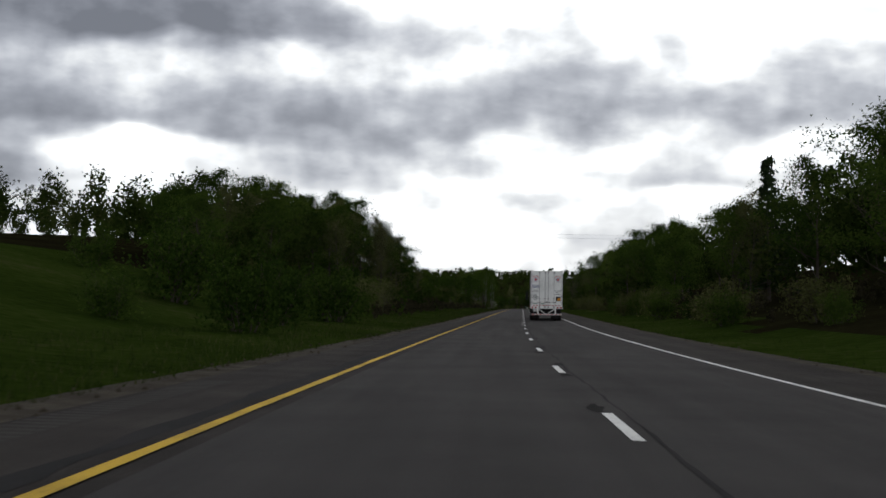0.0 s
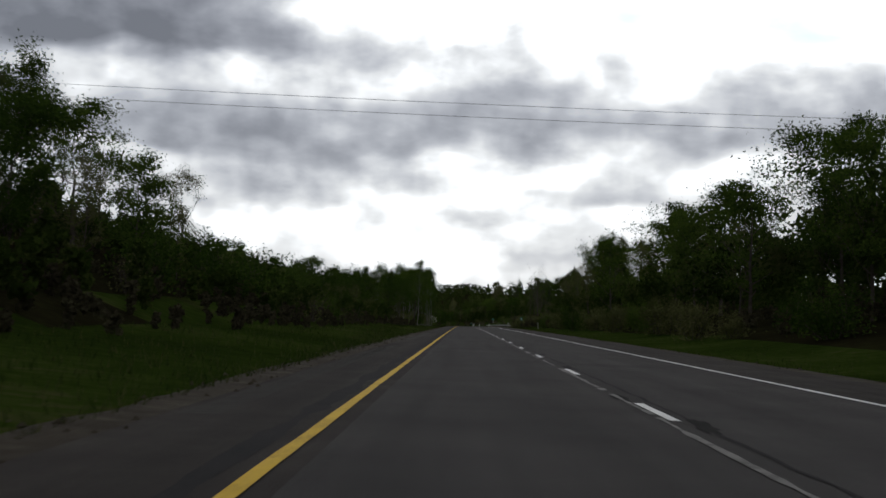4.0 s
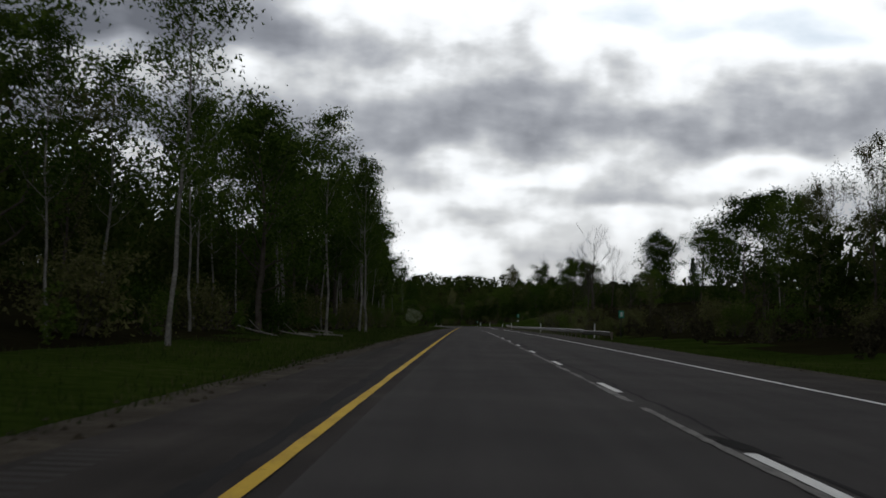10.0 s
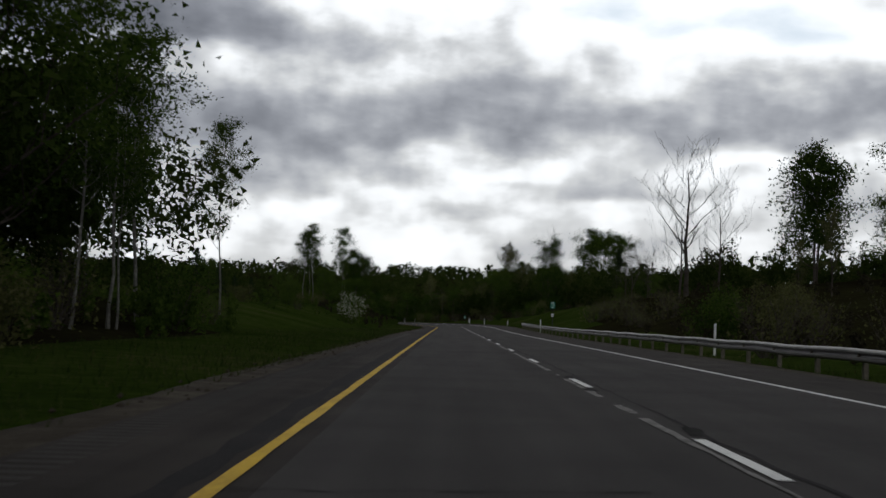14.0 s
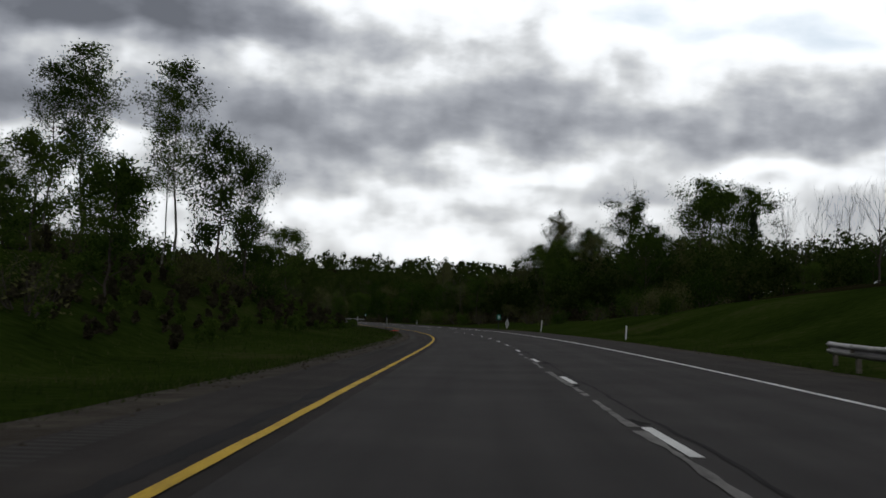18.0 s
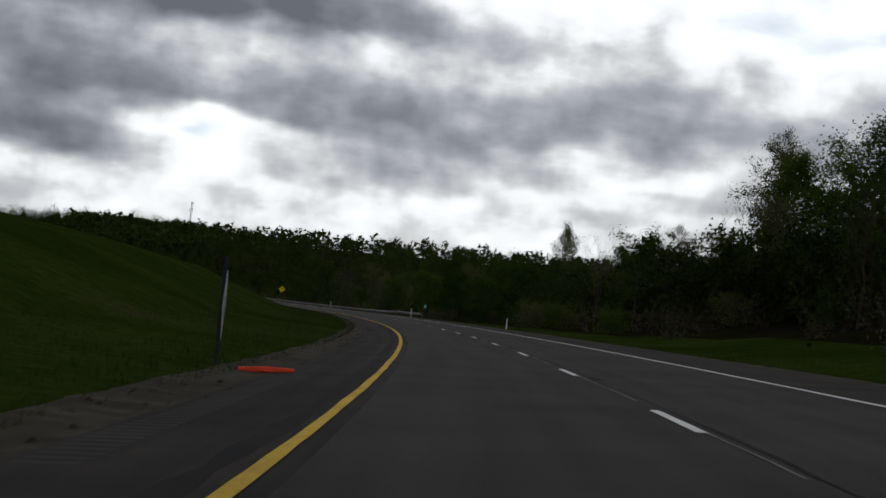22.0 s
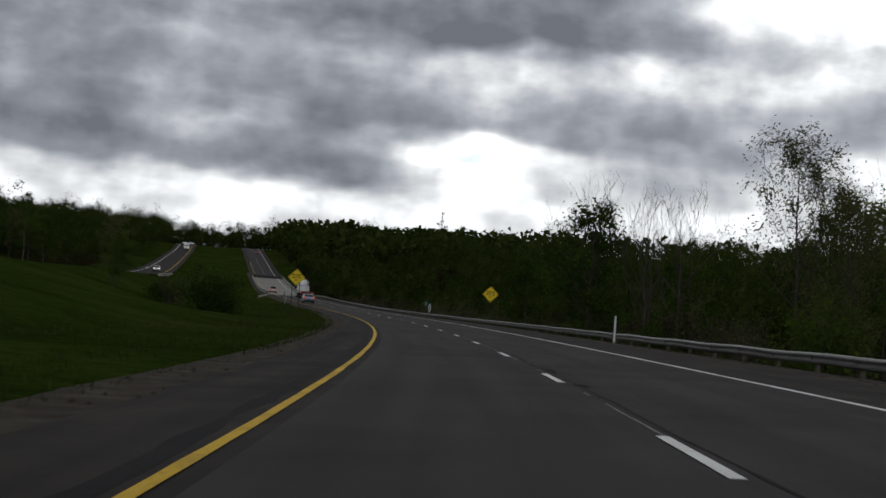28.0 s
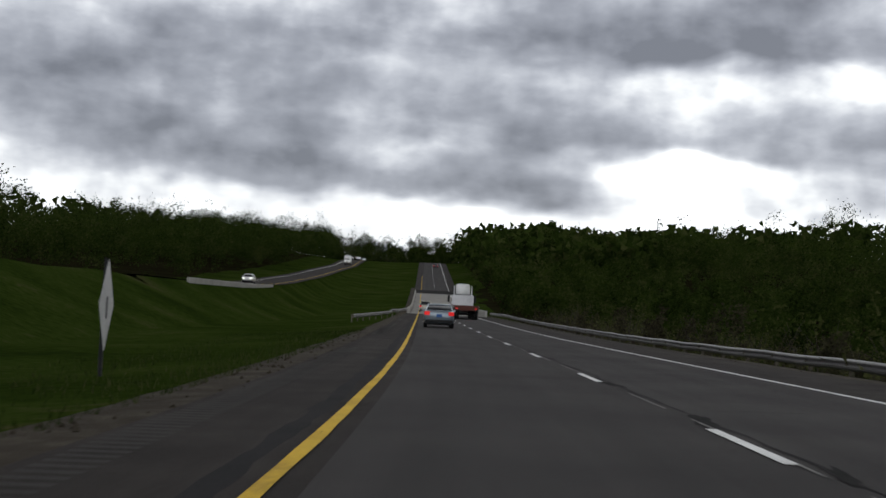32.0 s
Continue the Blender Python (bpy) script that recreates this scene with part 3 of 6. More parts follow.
def opp(s, lift=0.0):
    """Height of the far carriageway over this one's plane."""
    return np.interp(s, OPP_S, OPP_Z) + lift


tagged(new("opposite_road", strip("opposite_road", 1180, 1725, -36.0, -25.5, opp, M_SHOULDER, 6, cols=4)), "grey asphalt carriageway for oncoming traffic beyond the median", "road", kind="structure")
far_road = bpy.data.objects["opposite_road"]
part("edge_line", strip("edge_line", 1180, 1725, -34.1, -33.9, lambda s: opp(s, 0.012), M_WHITE, 6), None, far_road, "white edge line")
part("edge_line", strip("edge_line", 1180, 1725, -27.4, -27.2, lambda s: opp(s, 0.012), M_YELLOW, 6), None, far_road, "yellow edge line")
# the bank that carries it
tagged(new("road_bank", strip("road_bank", 1180, 1725, -25.5, -17.0, lambda s: opp(s, -0.12), M_GRASS, 6)), "grassy bank under the far carriageway", "bank", kind="structure")
bank = bpy.data.objects["road_bank"].data
for i, v in enumerate(bank.vertices):
    if i >= len(bank.vertices) // 2:
        v.co.z -= 5.0
tagged(new("bridge_deck", strip("bridge_deck", 1236, 1388, -1.2, 8.9, 0.012, M_DECK, 4, cols=4)), "pale concrete bridge deck", "bridge", kind="structure")
deck = bpy.data.objects["bridge_deck"]
part("edge_line", strip("edge_line", 1236, 1388, -0.07, 0.07, 0.02, M_YELLOW, 4), None, deck, "yellow edge line")
part("edge_line", strip("edge_line", 1236, 1388, 2 * LANE - 0.07, 2 * LANE + 0.05, 0.02, M_WHITE, 4), None, deck, "white edge line")
tagged(new("asphalt_patch", strip("asphalt_patch", 1389, 1408, -1.6, 9.4, 0.012, M_TAR, 2, cols=2)), "black band across the road behind the bridge", "road patch", kind="structure")


def wall_along(name, s0, s1, o, width, base, top, mat, step=6.0):
    """A straight-sided wall that follows the road."""
    ss = np.linspace(s0, s1, max(2, int((s1 - s0) / step) + 1))
    prof = [(-width / 2, base), (-width / 2, top - 0.06), (-width / 2 + 0.05, top), (width / 2 - 0.05, top), (width / 2, top - 0.06), (width / 2, base)]
    rows = [at(ss, o + a, z) for a, z in prof]
    n, k = len(ss), len(prof)
    verts = np.concatenate(rows)
    faces = [(j * n + i, ((j + 1) % k) * n + i, ((j + 1) % k) * n + i + 1, j * n + i + 1) for j in range(k) for i in range(n - 1)]
    faces += [tuple(j * n for j in range(k)), tuple(j * n + n - 1 for j in range(k - 1, -1, -1))]
    return mesh_from(name, verts, faces, mat)


for o, s0, s1, base, top, lab in ((-1.4, 1238, 1386, -0.6, 0.82, "pale concrete bridge parapet beside the median"), (9.1, 1238, 1386, -0.6, 0.82, "pale concrete bridge parapet on the valley side"),
                                  (-25.2, 1205, 1285, 1.6, 3.02, "concrete parapet of the far carriageway's bridge")):
    tagged(new("bridge_parapet", wall_along("bridge_parapet", s0, s1, o, 0.3, base, top, M_CONCRETE)), lab, "parapet", "bridge parapets")


# ---------- guardrails ----------
BEAM = [(0.0, -0.155), (0.05, -0.135), (0.075, -0.10), (0.075, -0.06), (0.01, -0.025), (0.0, 0.0), (0.01, 0.025), (0.075, 0.06), (0.075, 0.10), (0.05, 0.135), (0.0, 0.155)]
pm = bmesh.new()
box(pm, -0.05, 0.05, -0.075, 0.075, -1.3, 0.12, 0.01)
GUARD_POST = bpy.data.meshes.new("post")
pm.to_mesh(GUARD_POST)
pm.free()
GUARD_POST.materials.append(M_POST)
pm = bmesh.new()
box(pm, -0.06, 0.06, -0.07, 0.07, -0.14, 0.13, 0.01)
GUARD_BLOCK = bpy.data.meshes.new("block")
pm.to_mesh(GUARD_BLOCK)
pm.free()
GUARD_BLOCK.materials.append(M_POST)


def guardrail(stations, side, label, centre=0.53, post_gap=1.905, flare=True):
    """A steel W-beam on posts; stations are (s, offset) knots, side +1 when the road lies to its left."""
    s0, s1 = stations[0][0], stations[-1][0]
    thing = tagged(new("guardrail"), label, "guardrail", "guardrails")
    thing.matrix_world = pose(*at(s0, stations[0][1]))
    inv = thing.matrix_world.inverted()
    panel = 2 * 3.81
    n = max(1, int(round((s1 - s0) / panel)))
    off = lambda s: float(np.interp(s, [k[0] for k in stations], [k[1] for k in stations]))
    for i in range(n):
        a, b = s0 + (s1 - s0) * i / n, s0 + (s1 - s0) * (i + 1) / n
        ss = np.linspace(a - 0.08, b + 0.08, 5)
        verts, k = [], len(BEAM)
        lap = 0.003 * (i % 2)
        for s in ss:
            wob = 0.015 * math.sin(s * 0.7)
            for d, z in BEAM:
                verts.append(inv @ Vector(at(s, off(s) - side * (0.13 + d + lap), ground_flat(s, off(s)) + centre + z + wob)))
        for s in ss:
            for d, z in BEAM:
                verts.append(inv @ Vector(at(s, off(s) - side * (0.126 + d + lap), ground_flat(s, off(s)) + centre + z)))
        faces = []
        for r in range(len(ss) - 1):
            for j in range(k - 1):
                q = r * k + j
                faces.append((q, q + 1, q + k + 1, q + k))
        me = mesh_from("beam", verts[:len(ss) * k], faces, M_STEEL, False)
        part("beam", me, None, thing)
    for j in range(int((s1 - s0) / post_gap) + 1):
        s = s0 + j * post_gap
        m = inv @ spot(s, off(s), ground_flat(s, off(s)) + centre)
        for nm, me, dx in (("post", GUARD_POST, 0.0), ("block", GUARD_BLOCK, -side * 0.115)):
            ob = new(nm, me)
            ob.parent = thing
            ob.matrix_basis = m @ pose(dx, 0, 0)
    return thing


def ground_flat(s, o):
    return max(-0.6, min(0.3, ground(s, o))) if abs(o - 4) > 7 else 0.0


guardrail([(430, 12.2), (438, 10.95), (450, 10.75), (628, 10.75), (632, 11.3)], 1, "weathered grey steel guardrail on posts along the shoulder", centre=0.47, post_gap=3.81)
guardrail([(899, 10.9), (908, 10.7), (930, 11.2), (965, 12.2), (1195, 12.3), (1236, 9.7)], 1, "long grey steel guardrail with square posts above the valley", centre=0.44, post_gap=3.81)
guardrail([(1176, -5.6), (1184, -4.9), (1205, -2.4), (1238, -1.7)], -1, "short grey steel guardrail flaring from the bridge into the median", post_gap=3.81)


# paved apron between the shoulder and the long guardrail
ss = np.arange(930, 1240, 2.0)
reach = np.interp(ss, [930, 965, 1195, 1236], [10.9, 11.95, 12.05, 10.3])
rows_a = [[at(s, 10.3, -0.01) for s in ss], [on_sheet(s, 10.3 + (r - 10.3) * 0.55)[0] + np.array([0, 0, 0.05]) for s, r in zip(ss, reach)], [on_sheet(s, r)[0] + np.array([0, 0, 0.045]) for s, r in zip(ss, reach)], [on_sheet(s, r + 0.12)[0] - np.array([0, 0, 0.05]) for s, r in zip(ss, reach)]]
n = len(ss)
tagged(new("shoulder_apron", mesh_from("shoulder_apron", np.concatenate(rows_a), [(j * n + i, (j + 1) * n + i, (j + 1) * n + i + 1, j * n + i + 1) for j in range(3) for i in range(n - 1)], M_SHOULDER)), "sloping asphalt apron at the foot of the guardrail", "road shoulder", kind="structure")
# ---------- plants ----------
rng = np.random.default_rng(7)


def leaf_mesh(name, centres, sizes, mat, flat=0.0, aspect=0.62):
    """Many small pointed leaves, each turned its own way."""
    n = len(centres)
    a = rng.normal(size=(n, 3))
    a[:, 2] *= 1 - flat
    a /= np.linalg.norm(a, axis=1, keepdims=True)
    b = rng.normal(size=(n, 3))
    b -= a * (a * b).sum(1, keepdims=True)
    b /= np.linalg.norm(b, axis=1, keepdims=True)
    sizes = np.asarray(sizes).reshape(-1, 1)
    v = np.empty((n, 3, 3))
    v[:, 0] = centres + a * sizes
    v[:, 1], v[:, 2] = centres - a * sizes - b * sizes * aspect, centres - a * sizes * 0.7 + b * sizes * aspect
    me = bpy.data.meshes.new(name)
    me.vertices.add(3 * n)
    me.vertices.foreach_set("co", v.ravel())
    me.loops.add(3 * n)
    me.loops.foreach_set("vertex_index", np.arange(3 * n))
    me.polygons.add(n)
    me.polygons.foreach_set("loop_start", np.arange(n) * 3)
    me.update(calc_edges=True)
    me.materials.append(mat)
    return me


class Wood:
    """Tapered limbs gathered into one mesh."""

    def __init__(self):
        self.v, self.f = [], []

    def limb(self, pts, radii, sides=5):
        base = len(self.v)
        for i, (p, r) in enumerate(zip(pts, radii)):
            d = (Vector(pts[min(i + 1, len(pts) - 1)]) - Vector(pts[max(i - 1, 0)])).normalized()
            x = d.orthogonal().normalized()
            y = d.cross(x)
            for k in range(sides):
                t = 2 * math.pi * k / sides
                self.v.append(Vector(p) + r * (math.cos(t) * x + math.sin(t) * y))
        for i in range(len(pts) - 1):
            for k in range(sides):
                a, b = base + i * sides + k, base + i * sides + (k + 1) % sides
                self.f.append((a, b, b + sides, a + sides))

    def mesh(self, name, mat):
        return mesh_from(name, self.v, self.f, mat, True)


def grow(wood, start, way, length, radius, depth, rnd, tips, spread=0.6, kids=4, rise=0.25, sides=5, wander=0.12):
    """A limb with smaller limbs on it; the ends are gathered in tips."""
    pts, radii, p, d = [start], [radius], Vector(start), Vector(way).normalized()
    steps = 5 if depth > 1 else 3
    for i in range(steps):
        d = (d + Vector((rnd.gauss(0, wander), rnd.gauss(0, wander), rnd.gauss(rise * 0.25, wander * 0.6)))).normalized()
        p = p + d * (length / steps)
        pts.append(p.copy())
        radii.append(max(0.008, radius * (1 - 0.85 * (i + 1) / steps)))
    wood.limb(pts, radii, sides if depth > 1 else 3)
    if depth <= 1:
        tips.append((pts[-1], length))
        tips.append(((pts[-2] + pts[-1]) / 2, length))
        return
    for k in range(kids):
        f = 0.3 + 0.7 * (k + rnd.random()) / kids
        i = min(steps - 1, int(f * steps))
        q = pts[i].lerp(pts[i + 1], f * steps - i)
        side = Vector((rnd.gauss(0, 1), rnd.gauss(0, 1), rnd.gauss(rise, 0.5))).normalized()
        grow(wood, q, (d * (1 - spread) + side * spread + Vector((0, 0, rise))), length * rnd.uniform(0.42, 0.66), radii[i] * 0.6, depth - 1, rnd, tips, spread, kids, rise, sides, wander)


def tree_mesh(kind, seed):
    """Trunk and crown meshes of one tree; kind sets its habit."""
    rnd = random.Random(seed)
    wood, tips = Wood(), []
    H, trunk_r, first, nlimb, reach, depth, leaves, size, bark, leaf = {
        "broad": (11.0, 0.20, 0.22, 15, 4.0, 2, 9500, 0.105, M_BARK, M_LEAF),
        "aspen": (16.0, 0.115, 0.38, 19, 2.3, 2, 6000, 0.095, M_BIRCH, M_LEAF),
        "spring": (11.0, 0.14, 0.25, 14, 2.8, 3, 6500, 0.072, M_BARK, M_LEAF_PALE),
        "bare": (11.0, 0.16, 0.22, 15, 3.8, 3, 0, 0.1, M_BARK, None),
        "young": (6.5, 0.09, 0.15, 12, 1.9, 2, 6500, 0.082, M_BARK, M_LEAF),
    }[kind]
    lean = Vector((rnd.uniform(-0.05, 0.05), rnd.uniform(-0.05, 0.05), 0))
    pts, radii, p = [], [], Vector((0, 0, -0.5))
    n = 9
    for i in range(n + 1):
        pts.append(p.copy())
        radii.append(trunk_r * (1.25 if i == 0 else 1) * (1 - 0.9 * i / n))
        p = p + Vector((rnd.gauss(0, 0.10), rnd.gauss(0, 0.10), (H + 0.5) / n)) + lean * H / n
    wood.limb(pts, radii, 7)
    for k in range(nlimb):
        f = first + (0.97 - first) * (k + rnd.random() * 0.8) / nlimb
        i = min(n - 1, int(f * n))
        q = pts[i].lerp(pts[i + 1], f * n - i)
        ang = k * 2.4 + rnd.uniform(-0.5, 0.5)
        g = (f - first) / (1 - first)
        width = reach * (0.35 + 1.05 * math.sin(math.pi * min(1, 0.22 + 0.74 * g)) * 0.75)
        up = {"aspen": 0.55, "spring": 0.9, "bare": 0.95}.get(kind, 0.45) + 0.6 * g
        grow(wood, q, (math.cos(ang), math.sin(ang), up), width * rnd.uniform(0.75, 1.2), radii[i] * 0.45, depth, rnd, tips, 0.55, 4 if depth < 3 else 4, 0.3)
    me_w = wood.mesh("trunk", bark)
    me_l = None
    if leaves:
        per = max(3, leaves // len(tips))
        cs = []
        for q, length in tips:
            r = 0.30 + 0.28 * length if kind != "spring" else 0.25 + 0.3 * length
            cs.append(np.array(q) + rng.normal(size=(per, 3)) * np.array([r, r, r * 0.7]) * 0.62)
        cs = np.concatenate(cs)
        sz = size * rng.uniform(0.65, 1.35, len(cs))
        if kind in ("broad", "young"):
            # denser foliage inside the crown
            mid = np.array(tips[0][0]) * 0
            inner = np.array([np.array(t[0]) for t in tips])
            pick = inner[rng.integers(0, len(inner), 1100)]
            pick[:, :2] *= rng.uniform(0.3, 0.95, (1100, 1))
            cs = np.concatenate([cs, pick])
            sz = np.concatenate([sz, rng.uniform(0.10, 0.18, 1100) * (1 if kind == "broad" else 0.6)])
        me_l = leaf_mesh("crown", cs, sz, leaf)
    return me_w, me_l


def conifer_mesh(seed):
    rnd = random.Random(seed)
    wood, cs, sz = Wood(), [], []
    H = 10.0
    wood.limb([(0, 0, -0.5), (0.05, 0, H * 0.5), (0, 0.05, H)], [0.16, 0.09, 0.01], 6)
    z = 0.9
    while z < H - 0.2:
        r = 2.3 * (1 - z / H) ** 0.85 + 0.12
        for k in range(7):
            a = rnd.uniform(0, 6.28)
            tip = Vector((math.cos(a) * r, math.sin(a) * r, z + rnd.uniform(-0.25, 0.25)))
            wood.limb([(0, 0, z + 0.15), tip], [0.03, 0.006], 3)
            m = 16
            t = rng.uniform(0.15, 1.0, m)[:, None]
            cs.append(np.array([0, 0, z + 0.15]) * (1 - t) + np.array(tip) * t + rng.normal(size=(m, 3)) * 0.13)
            sz.append(np.full(m, 0.19) * rng.uniform(0.7, 1.3, m))
        z += 0.42
    return wood.mesh("trunk", M_BARK), leaf_mesh("crown", np.concatenate(cs), np.concatenate(sz), M_NEEDLE, aspect=0.4)


def shrub_mesh(seed, leaf, n=3000, size=0.066, blossom=False, twigs=11):
    """A rounded bush about 2.6 m high: stems and leaves."""
    rnd = random.Random(seed)
    wood, tips = Wood(), []
    for k in range(twigs):
        a = rnd.uniform(0, 6.28)
        grow(wood, Vector((math.cos(a) * 0.25, math.sin(a) * 0.25, -0.15)), (math.cos(a) * 0.75, math.sin(a) * 0.75, rnd.uniform(0.5, 2.2)), rnd.uniform(1.2, 2.3), 0.035, 2, rnd, tips, 0.5, 4, 0.25)
    me_w = wood.mesh("stem_mass", M_BARK)
    if not n:
        return me_w, None, None
    per = max(2, n // len(tips))
    cs = np.concatenate([np.array(q) + rng.normal(size=(per, 3)) * 0.2 for q, _ in tips])
    cs = cs[cs[:, 2] > 0.02]
    low = rng.normal(size=(n // 3, 3)) * np.array([0.75, 0.75, 0.5]) + np.array([0, 0, 0.8])
    low = low[low[:, 2] > 0.05]
    me_l = leaf_mesh("foliage", np.concatenate([cs, low]), np.concatenate([size * rng.uniform(0.7, 1.4, len(cs)), rng.uniform(0.07, 0.13, len(low))]), leaf)
    me_b = None
    if blossom:
        pick = cs[rng.integers(0, len(cs), 2200)] * 1.07
        me_b = leaf_mesh("blossom", pick, 0.05 * rng.uniform(0.6, 1.5, len(pick)), M_BLOSSOM)
    return me_w, me_l, me_b


PROTO = {}
for kind, seeds in (("broad", (1, 2, 3)), ("aspen", (4, 5, 6)), ("spring", (7, 8, 9)), ("bare", (10, 11)), ("young", (12, 13))):
    PROTO[kind] = [tree_mesh(kind, sd) for sd in seeds]
PROTO["conifer"] = [conifer_mesh(sd) for sd in (21, 22)]
PROTO["shrub"] = [shrub_mesh(sd, M_LEAF) for sd in (31, 32, 33)]
PROTO["pale_shrub"] = [shrub_mesh(sd, M_LEAF_PALE, 2200) for sd in (34, 35)]
PROTO["blossom"] = [shrub_mesh(36, M_LEAF, 3600, blossom=True)]
PROTO["thicket"] = [shrub_mesh(sd, M_LEAF_PALE, 420, 0.045, twigs=17) for sd in (37, 38)]
TREE_LABEL = {
    "broad": ("broad-leaved tree in full dark green leaf", "tree", "tree"),
    "aspen": ("tall slender aspen with pale bark and small leaves", "tree", "tree"),
    "spring": ("thin tree in sparse pale spring leaf", "tree", "tree"),
    "bare": ("leafless tree with fine upright branches", "tree", "tree"),
    "young": ("young bushy green tree", "tree", "tree"),
    "conifer": ("dark narrow conifer on the roadside bank", "conifer", "tree"),
    "shrub": ("rounded dark green roadside shrub", "shrub", "shrub"),
    "pale_shrub": ("loose pale green roadside shrub", "shrub", "shrub"),
    "blossom": ("round green bush flecked with white blossom", "bush", "bush"),
    "thicket": ("brown twiggy thicket, hardly in leaf", "thicket", "thicket"),
}
prnd = random.Random(99)


def plant(kind, s, o, scale=1.0, wide=1.0, which=None, sink=0.1):
    meshes = PROTO[kind][prnd.randrange(len(PROTO[kind])) if which is None else which]
    label, cat, name = TREE_LABEL[kind]
    thing = tagged(new(name), label, cat, {"tree": "roadside trees", "conifer": "roadside conifers"}.get(cat, "roadside shrubs"))
    p = on_sheet(s, o)[0] - np.array([0, 0, sink])
    thing.matrix_world = pose(*p, 0, 0, prnd.uniform(0, 360)) @ Matrix.Diagonal((scale * wide, scale * wide, scale, 1))
    for me in meshes:
        if me:
            ob = new(me.name.split(".")[0], me)
            ob.parent = thing
    return thing


# how high the canopy stands over the road's plane: metres along, then near and farther off
CANOPY_LEFT = [(60, 6, 7), (95, 8, 9.5), (140, 9.6, 15), (165, 6, 15), (220, 7, 12), (250, 5, 6.8), (300, 5.5, 8.3), (340, 9.0, 10), (370, 10.0, 11.5), (405, 13, 15), (460, 13.5, 16), (480, 12, 15), (520, 13, 16), (560, 9, 12)]
CANOPY_RIGHT = [(60, 9.5, 15, 22), (235, 11, 16, 24), (335, 11.5, 16.5, 24), (400, 10.5, 18, 24), (435, 8.6, 16, 24), (485, 9.1, 11.4, 24), (560, 9.7, 13, 21), (610, 10.5, 17, 19), (660, 6, 13, 18),
                (710, 8, 10.7, 15), (760, 10, 14.2, 15), (810, 10.5, 16, 21), (860, 9.6, 14.7, 21), (910, 8.4, 13, 19), (960, 9.5, 11.1, 16), (1000, 9, 11.8, 13.5), (1060, 8, 12, 13.4), (1100, 8.5, 13, 14)]
FULL_HEIGHT = {"broad": 12.0, "aspen": 16.8, "spring": 12.3, "bare": 12.3, "young": 7.0, "conifer": 10.2}


def canopy(s, o):
    """Room for a tree's growth over the ground there."""
    table, xs = (CANOPY_RIGHT, (12, 20, 32, 52, 90)) if o > 0 else (CANOPY_LEFT, (6, 10, 20, 60))
    cols = list(zip(*table))
    c = [float(np.interp(s, cols[0], v)) for v in cols[1:]]
    ys = (0.7 * c[0], *c, 1.55 * c[2]) if o > 0 else (0.7 * c[0], *c, 2.2 * c[1])
    return max(1.0, float(np.interp(abs(o), xs, ys)) - ground(s, o))


def tree_belt(mix, s0, s1, o0, o1, count, lo=0.7, hi=1.0, wide=(0.85, 1.2)):
    """Trees scattered over a stretch, grown to a share of the canopy's height."""
    for i in range(count):
        s, o, kind = s0 + (s1 - s0) * (i + prnd.random()) / count, prnd.uniform(o0, o1), prnd.choice(mix)
        plant(kind, s, o, canopy(s, o) * prnd.uniform(lo, hi) / FULL_HEIGHT[kind], prnd.uniform(*wide))


def wood_belt(mix, s0, s1, o0, o1, count, lo, hi, wide=(0.85, 1.2)):
    """Trees scattered over a stretch; mix is a list of kinds, repeated for weight."""
    for i in range(count):
        s = s0 + (s1 - s0) * (i + prnd.random()) / count
        plant(prnd.choice(mix), s, prnd.uniform(o0, o1), prnd.uniform(lo, hi), prnd.uniform(*wide))


def woods(name, spans, label, leaf=None, card=0.22, clumps=13, per=26, stout=1.0, puff=0.05):
    """Woods whose trees cannot be counted: clumped crowns down to the undergrowth, one object."""
    cs, sz = [], []
    for s0, s1, o0, o1, count, lo, hi in spans:
        for _ in range(count):
            s, o = prnd.uniform(s0, s1), prnd.uniform(o0, o1)
            p = on_sheet(s, o)[0]
            h = prnd.uniform(lo, hi) * (1 + 0.35 * noise.noise((p[0] * 0.03, p[1] * 0.03, 2.0)))
            h = min(h, 0.9 * canopy(s, o)) if -6 > o > -80 and 60 < s < 550 or 12 < o < 85 and 60 < s < 1100 else h
            r = h * prnd.uniform(0.20, 0.32) * stout
            d = rng.normal(size=(clumps, 3))
            d /= np.linalg.norm(d, axis=1, keepdims=True)
            d *= rng.uniform(0.12, 0.88, (clumps, 1))
            mid = p + np.array([0, 0, h * 0.50]) + d * np.array([r, r, h * 0.54])
            k = np.repeat(mid, int(2.1 * per), axis=0)
            cs.append(k + rng.normal(size=k.shape) * h * puff)
            sz.append(rng.uniform(0.6, 1.3, len(k)) * 0.68 * card * (0.5 + h / 20))
    cs, sz = np.concatenate(cs), np.concatenate(sz)
    return tagged(new(name, leaf_mesh(name, cs, sz, leaf or M_CANOPY, aspect=0.7)), label, "woods", kind="stuff")


